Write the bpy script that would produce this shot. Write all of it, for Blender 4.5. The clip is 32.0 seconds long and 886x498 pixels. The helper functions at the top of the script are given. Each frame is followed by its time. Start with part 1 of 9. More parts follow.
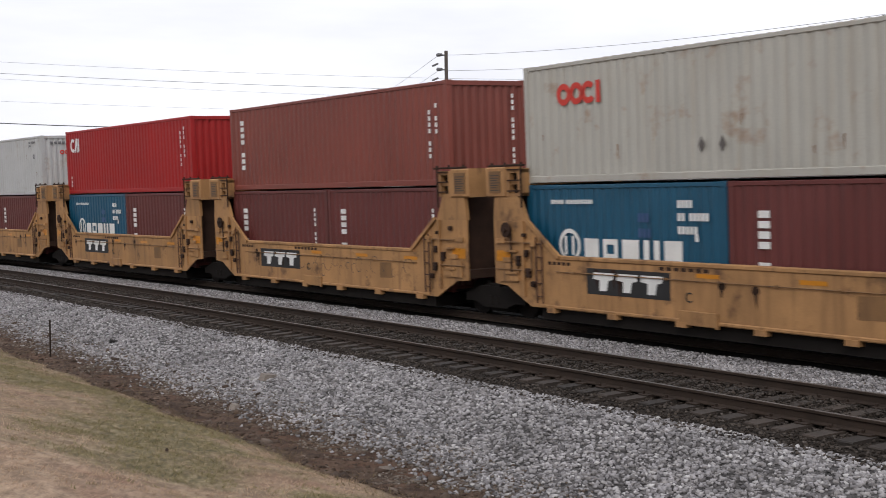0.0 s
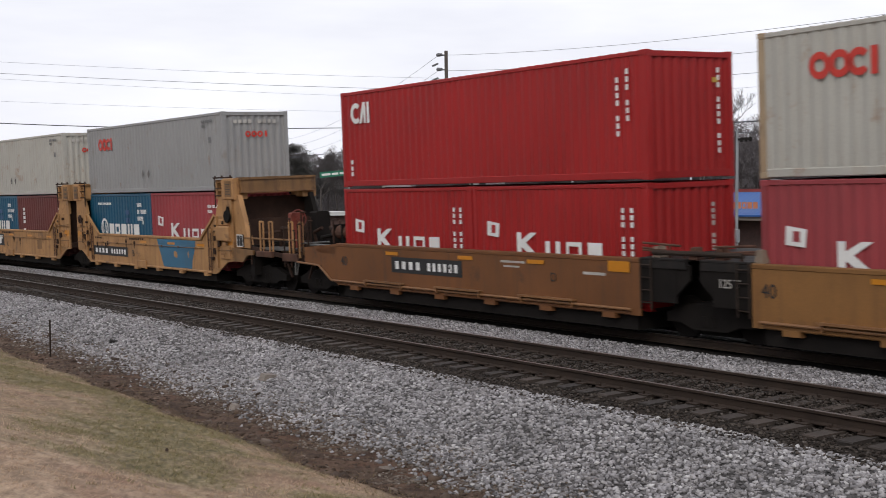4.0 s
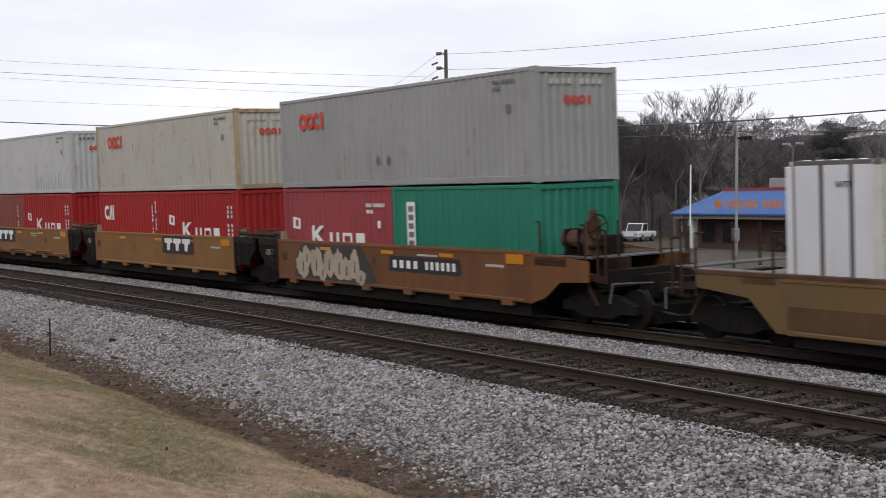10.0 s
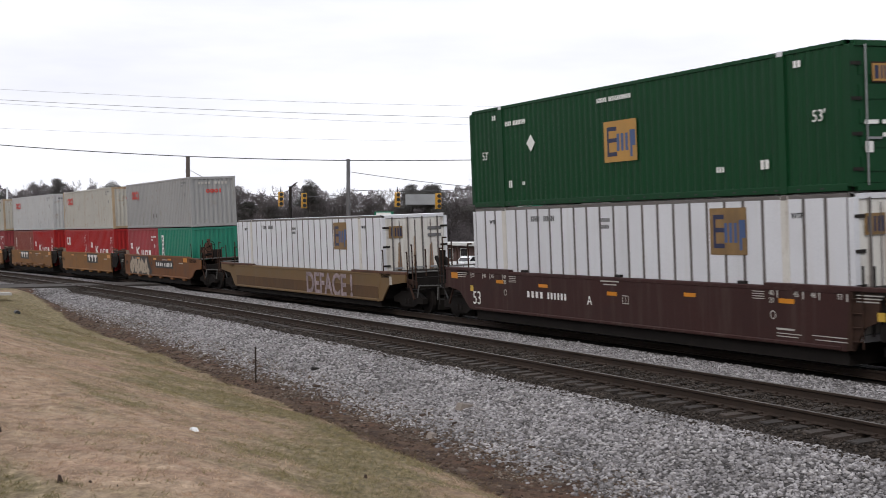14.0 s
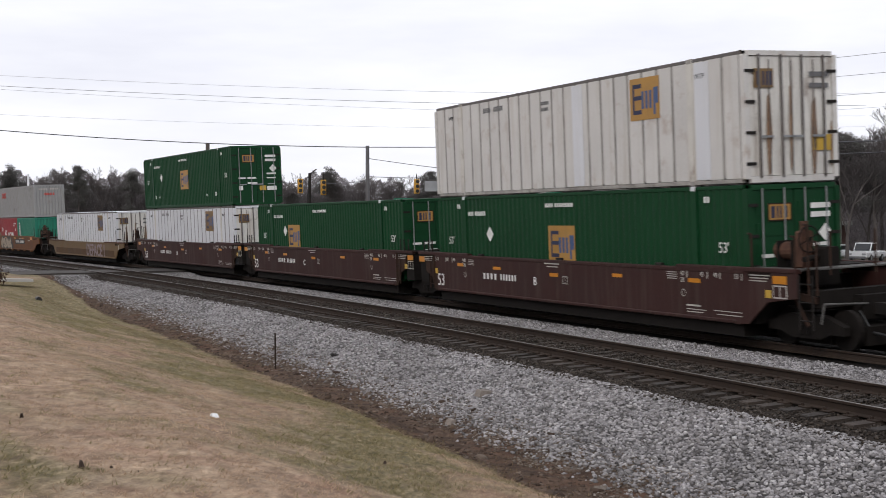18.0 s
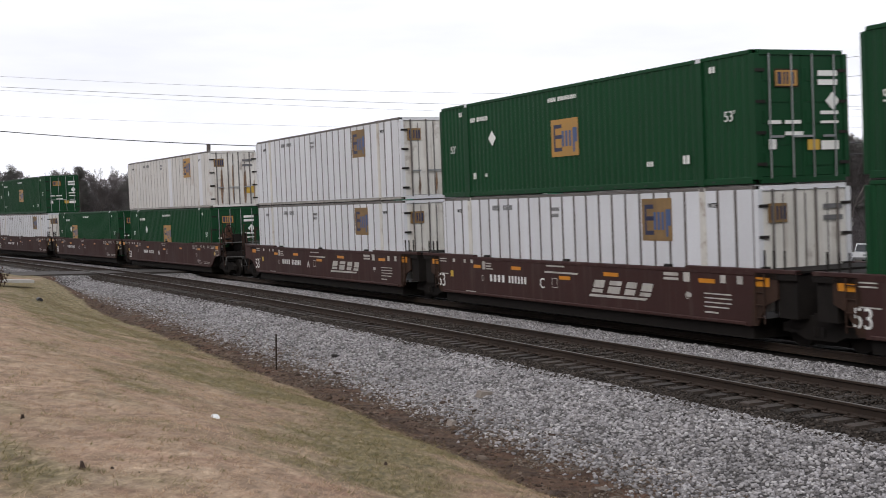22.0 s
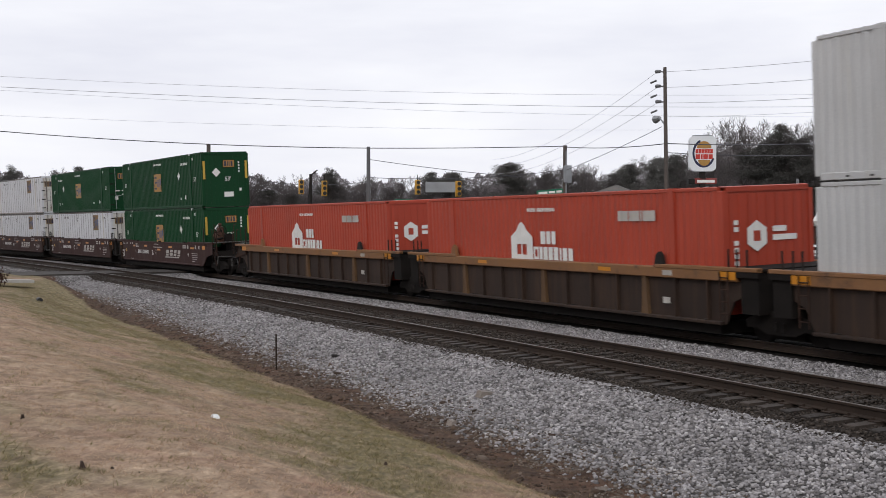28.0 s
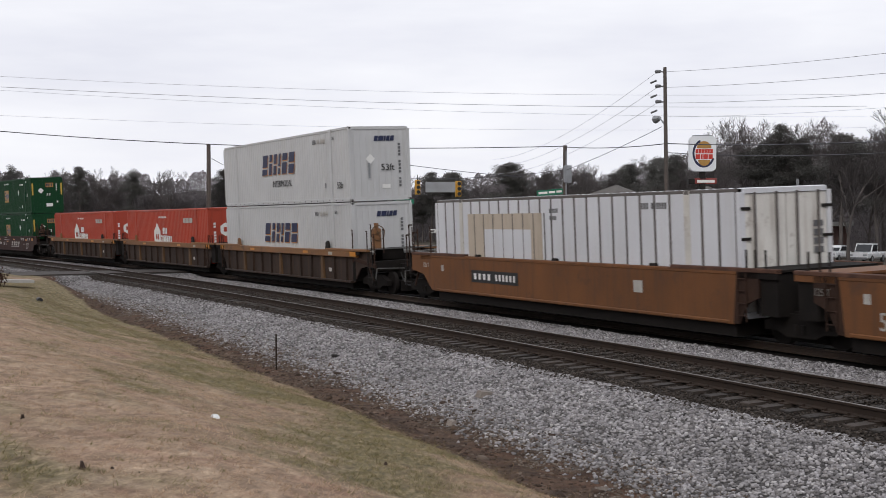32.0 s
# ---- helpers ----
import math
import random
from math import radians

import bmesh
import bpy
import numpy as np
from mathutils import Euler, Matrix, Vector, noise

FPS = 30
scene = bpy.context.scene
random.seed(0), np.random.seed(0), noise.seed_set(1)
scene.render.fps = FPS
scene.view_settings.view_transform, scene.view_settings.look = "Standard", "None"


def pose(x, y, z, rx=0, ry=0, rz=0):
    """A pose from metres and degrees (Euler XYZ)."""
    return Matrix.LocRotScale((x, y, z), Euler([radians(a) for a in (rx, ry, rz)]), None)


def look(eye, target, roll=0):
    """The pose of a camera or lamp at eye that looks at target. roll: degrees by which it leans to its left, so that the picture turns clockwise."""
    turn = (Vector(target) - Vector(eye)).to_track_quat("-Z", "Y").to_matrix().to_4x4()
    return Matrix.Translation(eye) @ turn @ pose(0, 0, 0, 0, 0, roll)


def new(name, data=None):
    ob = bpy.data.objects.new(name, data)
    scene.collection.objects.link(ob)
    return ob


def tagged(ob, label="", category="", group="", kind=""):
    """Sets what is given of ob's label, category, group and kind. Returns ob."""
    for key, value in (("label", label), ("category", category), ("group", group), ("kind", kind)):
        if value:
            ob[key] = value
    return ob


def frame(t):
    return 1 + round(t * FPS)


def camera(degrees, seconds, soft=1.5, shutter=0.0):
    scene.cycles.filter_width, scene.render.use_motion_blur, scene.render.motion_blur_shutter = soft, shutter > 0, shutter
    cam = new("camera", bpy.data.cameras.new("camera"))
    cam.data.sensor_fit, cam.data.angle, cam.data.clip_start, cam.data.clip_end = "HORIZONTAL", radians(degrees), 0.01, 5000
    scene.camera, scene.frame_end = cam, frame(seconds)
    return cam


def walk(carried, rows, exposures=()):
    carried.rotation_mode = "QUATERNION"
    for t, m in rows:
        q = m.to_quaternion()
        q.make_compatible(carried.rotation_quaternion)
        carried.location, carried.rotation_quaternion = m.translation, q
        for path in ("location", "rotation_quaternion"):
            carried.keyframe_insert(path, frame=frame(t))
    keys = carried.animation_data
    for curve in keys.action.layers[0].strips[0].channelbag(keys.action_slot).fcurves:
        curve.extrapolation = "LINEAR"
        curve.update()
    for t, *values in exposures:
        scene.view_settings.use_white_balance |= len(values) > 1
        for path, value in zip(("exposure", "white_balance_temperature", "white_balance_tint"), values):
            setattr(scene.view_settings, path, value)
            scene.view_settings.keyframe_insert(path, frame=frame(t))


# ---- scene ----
EYE = (0.0, 0.0, 2.594)
CLIP = 32.0


def aim(yaw, pitch, roll=-0.06):
    """The camera's pose on its tripod: yaw in degrees to the left of +y."""
    return pose(*EYE, 90 + pitch, 0, yaw) @ pose(0, 0, 0, 0, 0, roll)


cam = camera(38.056, CLIP, 0.8, 0.25)
walk(cam, [
    (0.0, aim(56.317, -1.96)), (7.4, aim(56.317, -1.96)), (8.0, aim(56.310, -2.01)),
    (12.7, aim(56.304, -2.015)), (12.9, aim(56.45, -2.03)), (13.0, aim(56.834, -2.039)),
    (13.1, aim(58.03, -2.08)), (13.2, aim(59.93, -2.06)), (13.3, aim(61.33, -2.02)),
    (13.4, aim(62.71, -1.36)), (13.5, aim(63.271, -0.467)), (13.7, aim(64.05, -0.53)), (14.0, aim(65.061, -0.582)),
    (14.5, aim(66.268, -0.556)), (15.0, aim(66.45, -0.66)), (16.0, aim(66.10, -1.10)), (16.5, aim(65.997, -1.167)),
    (17.5, aim(65.920, -1.175)), (18.4, aim(65.920, -1.167)), (19.0, aim(65.958, -1.130)),
    (32.0, aim(65.958, -1.130)),
], exposures=((0.0, 0.04), (1.5, -0.07), (3.0, -0.06), (6.0, 0.0), (8.0, 0.0), (9.0, -0.02), (10.0, -0.05), (12.3, -0.12), (13.0, 0.05), (14.0, 0.06), (17.0, -0.10), (18.0, 0.0), (20.0, 0.08), (22.0, 0.08), (24.5, 0.05), (25.2, -0.04), (28.0, -0.1), (30.0, -0.1), (32.0, -0.12)))

# ---- light: an overcast winter day ----
world = bpy.data.worlds.new("overcast_sky")
scene.world = world
world.use_nodes = True


def build_sky():
    nt = world.node_tree
    nt.nodes.clear()
    out = nt.nodes.new("ShaderNodeOutputWorld")
    bg = nt.nodes.new("ShaderNodeBackground")
    sky = nt.nodes.new("ShaderNodeTexSky")
    sky.sky_type, sky.sun_disc = "NISHITA", False
    sky.sun_elevation, sky.sun_rotation = radians(38), radians(135)
    sky.air_density, sky.dust_density, sky.ozone_density = 1.0, 4.0, 1.0
    co = nt.nodes.new("ShaderNodeTexCoord")
    mp = nt.nodes.new("ShaderNodeMapping")
    mp.inputs["Scale"].default_value = (1.3, 1.3, 7.0)
    ns = nt.nodes.new("ShaderNodeTexNoise")
    ns.inputs["Scale"].default_value, ns.inputs["Detail"].default_value = 2.2, 5.0
    ns.inputs["Roughness"].default_value = 0.55
    rp = nt.nodes.new("ShaderNodeValToRGB")
    rp.color_ramp.elements[0].position, rp.color_ramp.elements[0].color = 0.32, (9.5, 9.6, 10.6, 1)
    rp.color_ramp.elements[1].position, rp.color_ramp.elements[1].color = 0.66, (11.6, 11.65, 12.2, 1)
    mix = nt.nodes.new("ShaderNodeMix")
    mix.data_type = "RGBA"
    mix.inputs[0].default_value = 0.93
    nt.links.new(co.outputs["Generated"], mp.inputs["Vector"])
    nt.links.new(mp.outputs[0], ns.inputs["Vector"])
    nt.links.new(ns.outputs["Fac"], rp.inputs["Fac"])
    nt.links.new(sky.outputs[0], mix.inputs[6])
    nt.links.new(rp.outputs[0], mix.inputs[7])
    nt.links.new(mix.outputs[2], bg.inputs["Color"])
    bg.inputs["Strength"].default_value = 0.096
    nt.links.new(bg.outputs[0], out.inputs["Surface"])


build_sky()
sun_data = bpy.data.lights.new("sun", "SUN")
sun_data.energy, sun_data.angle, sun_data.color = 1.0, radians(20), (1.0, 0.96, 0.9)
sun = new("sun", sun_data)
sun.matrix_world = look((0, 0, 60), (-30, 30, 27))

# ---- materials ----
MATS = {}


def ramp(nt, src, stops):
    r = nt.nodes.new("ShaderNodeValToRGB")
    el = r.color_ramp.elements
    el[0].position, el[0].color = stops[0][0], (*stops[0][1], 1)
    el[1].position, el[1].color = stops[-1][0], (*stops[-1][1], 1)
    for p, c in stops[1:-1]:
        e = el.new(p)
        e.color = (*c, 1)
    nt.links.new(src, r.inputs["Fac"])
    return r.outputs["Color"]


def noise_tex(nt, coords, scale, detail=4.0, rough=0.55, stretch=None, drawn=None):
    n = nt.nodes.new("ShaderNodeTexNoise")
    n.inputs["Scale"].default_value, n.inputs["Detail"].default_value, n.inputs["Roughness"].default_value = scale, detail, rough
    if stretch:
        mp = nt.nodes.new("ShaderNodeMapping")
        mp.inputs["Scale"].default_value = stretch
        nt.links.new(coords, mp.inputs["Vector"])
        coords = mp.outputs[0]
    if drawn:
        mp = nt.nodes.new("ShaderNodeMapping")
        mp.vector_type = "TEXTURE"
        mp.inputs["Rotation"].default_value = (0, 0, radians(drawn[0]))
        mp.inputs["Scale"].default_value = (drawn[1], 1, 1)
        nt.links.new(coords, mp.inputs["Vector"])
        coords = mp.outputs[0]
    nt.links.new(coords, n.inputs["Vector"])
    return n.outputs["Fac"]


def blend(nt, fac, a, b, mode="MIX"):
    m = nt.nodes.new("ShaderNodeMix")
    m.data_type, m.blend_type = "RGBA", mode
    for sock, v in ((m.inputs[0], fac), (m.inputs[6], a), (m.inputs[7], b)):
        if isinstance(v, (int, float)):
            sock.default_value = v
        elif isinstance(v, tuple):
            sock.default_value = (*v, 1)
        else:
            nt.links.new(v, sock)
    return m.outputs[2]


def grey(v):
    return (v, v, v)


def surf(name, base, rough=0.6, metal=0.0, vary=0.12, vscale=1.5, grain=0.06, gscale=40.0, bump=0.15, streak=0.0,
         streak_col=(0.12, 0.08, 0.05), spots=0.0, spot_col=(0.14, 0.06, 0.03), spot_scale=3.0, rnd=0.0, space="Object", spec=0.5):
    """A painted or natural surface: broad variation, grain, vertical streaks of dirt, spots of rust, fine relief."""
    if name in MATS:
        return MATS[name]
    m = bpy.data.materials.new(name)
    m.use_nodes = True
    nt = m.node_tree
    bs = nt.nodes["Principled BSDF"]
    co = nt.nodes.new("ShaderNodeTexCoord").outputs[space]
    if space == "Object":
        oi = nt.nodes.new("ShaderNodeObjectInfo")
        ad = nt.nodes.new("ShaderNodeVectorMath")
        sc = nt.nodes.new("ShaderNodeMath")
        sc.operation = "MULTIPLY"
        sc.inputs[1].default_value = 37.0
        nt.links.new(oi.outputs["Random"], sc.inputs[0])
        nt.links.new(co, ad.inputs[0])
        nt.links.new(sc.outputs[0], ad.inputs[1])
        co = ad.outputs[0]
    lo, hi = tuple(max(0, c * (1 - vary)) for c in base), tuple(c * (1 + vary) for c in base)
    big = noise_tex(nt, co, vscale, 5.0)
    col = ramp(nt, big, [(0.3, lo), (0.7, hi)])
    fine = noise_tex(nt, co, gscale, 3.0)
    col = blend(nt, 1.0, col, ramp(nt, fine, [(0.3, grey(1 - grain)), (0.7, grey(1 + grain))]), "MULTIPLY")
    if streak > 0:
        st = noise_tex(nt, co, 1.0, 5.0, 0.6, (4.5, 4.5, 0.35))
        col = blend(nt, ramp(nt, st, [(0.5, grey(0.0)), (0.78, grey(streak))]), col, streak_col)
    if spots > 0:
        sp = noise_tex(nt, co, spot_scale, 8.0, 0.68)
        col = blend(nt, ramp(nt, sp, [(0.565, grey(0.0)), (0.70, grey(spots))]), col, spot_col)
    if rnd > 0:
        oi2 = nt.nodes.new("ShaderNodeObjectInfo")
        col = blend(nt, 1.0, col, ramp(nt, oi2.outputs["Random"], [(0.0, grey(1 - rnd)), (1.0, grey(1 + rnd))]), "MULTIPLY")
    nt.links.new(col, bs.inputs["Base Color"])
    rr = ramp(nt, big, [(0.3, grey(max(0.02, rough - 0.08))), (0.7, grey(min(1, rough + 0.08)))])
    nt.links.new(rr, bs.inputs["Roughness"])
    bs.inputs["Metallic"].default_value = metal
    bs.inputs["Specular IOR Level"].default_value = spec
    if bump > 0:
        bp = nt.nodes.new("ShaderNodeBump")
        bp.inputs["Strength"].default_value, bp.inputs["Distance"].default_value = bump, 0.01
        nt.links.new(fine, bp.inputs["Height"])
        nt.links.new(bp.outputs[0], bs.inputs["Normal"])
    MATS[name] = m
    return m


P = dict(
    midgrey=surf("mid_grey_container_paint", (0.268, 0.268, 0.266), 0.5, vary=0.08, vscale=0.5, streak=0.35, streak_col=(0.23, 0.22, 0.20), spots=0.4, spot_col=(0.18, 0.14, 0.10), spot_scale=1.6),
    lightgrey=surf("grey_container_paint", (0.42, 0.425, 0.425), 0.5, vary=0.07, vscale=0.5, streak=0.35, streak_col=(0.30, 0.27, 0.22), spots=0.5, spot_col=(0.25, 0.16, 0.09), spot_scale=1.6, rnd=0.08),
    cream=surf("cream_container_paint", (0.395, 0.382, 0.343), 0.55, vary=0.08, vscale=0.5, streak=0.45, streak_col=(0.32, 0.25, 0.17), spots=0.6, spot_col=(0.25, 0.14, 0.07), spot_scale=1.6),
    brown=surf("brown_container_paint", (0.19, 0.045, 0.031), 0.5, vary=0.12, vscale=0.6, streak=0.3, streak_col=(0.10, 0.035, 0.028), rnd=0.1),
    maroon=surf("maroon_container_paint", (0.105, 0.023, 0.020), 0.5, vary=0.12, vscale=0.6, streak=0.3, streak_col=(0.06, 0.02, 0.02), rnd=0.1),
    red=surf("red_container_paint", (0.30, 0.0105, 0.0105), 0.5, spec=0.35, vary=0.1, vscale=0.6, streak=0.25, streak_col=(0.16, 0.02, 0.02), rnd=0.08),
    pink=surf("faded_red_container_paint", (0.255, 0.034, 0.040), 0.6, vary=0.15, vscale=0.5, streak=0.4, streak_col=(0.20, 0.05, 0.05), rnd=0.1),
    blue=surf("blue_container_paint", (0.005, 0.070, 0.130), 0.45, vary=0.1, vscale=0.6, streak=0.25, streak_col=(0.03, 0.07, 0.10)),
    teal=surf("green_container_paint", (0.008, 0.165, 0.105), 0.45, vary=0.1, vscale=0.6, streak=0.2, streak_col=(0.03, 0.10, 0.07)),
    green=surf("dark_green_container_paint", (0.004, 0.043, 0.0145), 0.55, spec=0.2, vary=0.1, vscale=0.5, streak=0.2, streak_col=(0.015, 0.045, 0.022), rnd=0.06),
    orange=surf("orange_red_container_paint", (0.36, 0.046, 0.021), 0.5, vary=0.1, vscale=0.5, streak=0.3, streak_col=(0.24, 0.05, 0.03), rnd=0.06),
    white=surf("white_container_paint", (0.605, 0.615, 0.645), 0.4, vary=0.05, vscale=0.5, streak=0.3, streak_col=(0.45, 0.42, 0.38), rnd=0.04),
    offwhite=surf("aged_white_container_paint", (0.57, 0.555, 0.535), 0.55, vary=0.08, vscale=0.5, streak=0.5, streak_col=(0.40, 0.34, 0.28), spots=0.4, spot_col=(0.25, 0.13, 0.06), spot_scale=1.4),
    palewhite=surf("pale_grey_container_paint", (0.48, 0.485, 0.49), 0.45, vary=0.08, vscale=0.5, streak=0.3, streak_col=(0.44, 0.42, 0.36), rnd=0.04),
    postgrey=surf("grey_post_steel", (0.11, 0.098, 0.093), 0.6, vary=0.2, streak=0.4),
    postcream=surf("beige_post_steel", (0.46, 0.42, 0.36), 0.6, vary=0.15, streak=0.5, streak_col=(0.28, 0.2, 0.13)),
    rustpale=surf("rust_edged_white_steel", (0.56, 0.54, 0.50), 0.6, vary=0.12, streak=0.7, streak_col=(0.30, 0.21, 0.14), spots=0.6, spot_col=(0.17, 0.09, 0.05), spot_scale=2.2),
    railgrime=surf("grimy_white_rail", (0.30, 0.285, 0.265), 0.7, vary=0.3, vscale=1.2, streak=0.6, streak_col=(0.08, 0.065, 0.055), spots=0.6, spot_col=(0.06, 0.045, 0.035), spot_scale=1.5),
    rustpost=surf("rusty_cream_steel", (0.36, 0.27, 0.17), 0.65, vary=0.2, streak=0.7, streak_col=(0.22, 0.11, 0.05), spots=0.8, spot_scale=2.5),
    darksteel=surf("dark_steel", (0.017, 0.015, 0.014), 0.75, spec=0.2, vary=0.3, vscale=3.0, streak=0.4, streak_col=(0.05, 0.035, 0.025)),
    tan=surf("tan_yellow_wagon_paint", (0.360, 0.193, 0.080), 0.65, spec=0.35, vary=0.24, vscale=0.9, grain=0.06, gscale=32.0, streak=0.9, streak_col=(0.165, 0.086, 0.040), spots=0.9, spot_col=(0.085, 0.043, 0.026), spot_scale=1.5, rnd=0.06),
    ochre=surf("orange_brown_wagon_paint", (0.150, 0.061, 0.0215), 0.65, spec=0.3, vary=0.22, vscale=0.6, grain=0.07, gscale=32.0, streak=0.75, streak_col=(0.085, 0.043, 0.025), spots=0.65, spot_col=(0.07, 0.037, 0.024), spot_scale=1.3, rnd=0.06),
    goldochre=surf("golden_brown_wagon_paint", (0.205, 0.098, 0.031), 0.65, spec=0.3, vary=0.2, vscale=0.6, grain=0.08, gscale=30.0, streak=0.6, streak_col=(0.12, 0.060, 0.028), spots=0.5, spot_col=(0.09, 0.046, 0.026), spot_scale=1.3, rnd=0.05),
    olive=surf("mustard_wagon_paint", (0.125, 0.072, 0.024), 0.6, vary=0.15, vscale=0.7, streak=0.6, streak_col=(0.13, 0.08, 0.035), spots=0.5, spot_col=(0.09, 0.05, 0.03)),
    wine=surf("dark_red_brown_wagon_paint", (0.036, 0.0125, 0.0105), 0.7, spec=0.28, vary=0.16, vscale=0.6, grain=0.1, gscale=16.0, streak=0.6, streak_col=(0.075, 0.050, 0.042), spots=0.4, spot_col=(0.022, 0.012, 0.010), spot_scale=1.2, rnd=0.08),
    chord=surf("orange_chord_paint", (0.20, 0.092, 0.034), 0.6, vary=0.15, vscale=0.8, streak=0.5, streak_col=(0.18, 0.09, 0.04), grain=0.07, gscale=32.0, spots=0.9, spot_col=(0.060, 0.032, 0.021), spot_scale=1.7),
    web=surf("dirty_brown_web_steel", (0.032, 0.0195, 0.0145), 0.75, spec=0.3, vary=0.35, vscale=0.8, streak=0.6, streak_col=(0.072, 0.038, 0.021), spots=0.5, spot_col=(0.017, 0.012, 0.010), spot_scale=1.6),
    blackpaint=surf("black_panel_paint", (0.016, 0.016, 0.017), 0.55, vary=0.2),
    whitemark=surf("white_marking_paint", (0.72, 0.72, 0.70), 0.5, vary=0.08, streak=0.3, streak_col=(0.4, 0.38, 0.34)),
    dullmark=surf("worn_white_marking_paint", (0.42, 0.40, 0.37), 0.6, vary=0.2, streak=0.4),
    redmark=surf("red_marking_paint", (0.52, 0.035, 0.022), 0.5, vary=0.1),
    navymark=surf("navy_marking_paint", (0.012, 0.018, 0.06), 0.5, vary=0.1),
    bluemark=surf("blue_marking_paint", (0.045, 0.085, 0.20), 0.5, vary=0.1),
    goldmark=surf("gold_marking_paint", (0.38, 0.205, 0.045), 0.5, vary=0.1, streak=0.2),
    amber=surf("amber_reflector", (0.52, 0.20, 0.012), 0.35, vary=0.1),
    yellow=surf("yellow_decal", (0.50, 0.32, 0.045), 0.45, vary=0.1),
    greymark=surf("grey_marking_paint", (0.12, 0.12, 0.125), 0.5, vary=0.1),
    steel=surf("worn_rail_head", (0.17, 0.155, 0.145), 0.45, 0.7, vary=0.15, vscale=2.0, bump=0.03),
    railside=surf("rusty_rail_web", (0.032, 0.0215, 0.016), 0.85, spec=0.25, vary=0.25, vscale=3.0),
    tie=surf("creosoted_tie_timber", (0.031, 0.0225, 0.0175), 0.85, vary=0.45, vscale=2.5, rnd=0.35, bump=0.6, gscale=25.0),
    wood=surf("weathered_pole_timber", (0.085, 0.070, 0.062), 0.85, vary=0.25, streak=0.4),
    polegrey=surf("weathered_grey_pole_steel", (0.105, 0.103, 0.108), 0.6, vary=0.15, streak=0.3),
    galv=surf("galvanised_steel", (0.30, 0.31, 0.32), 0.5, 0.6, vary=0.12),
    cable=surf("aluminium_cable", (0.30, 0.30, 0.32), 0.5, vary=0.05, bump=0.0),
    wire=surf("black_cable", (0.07, 0.07, 0.08), 0.6, vary=0.05, bump=0.0),
)

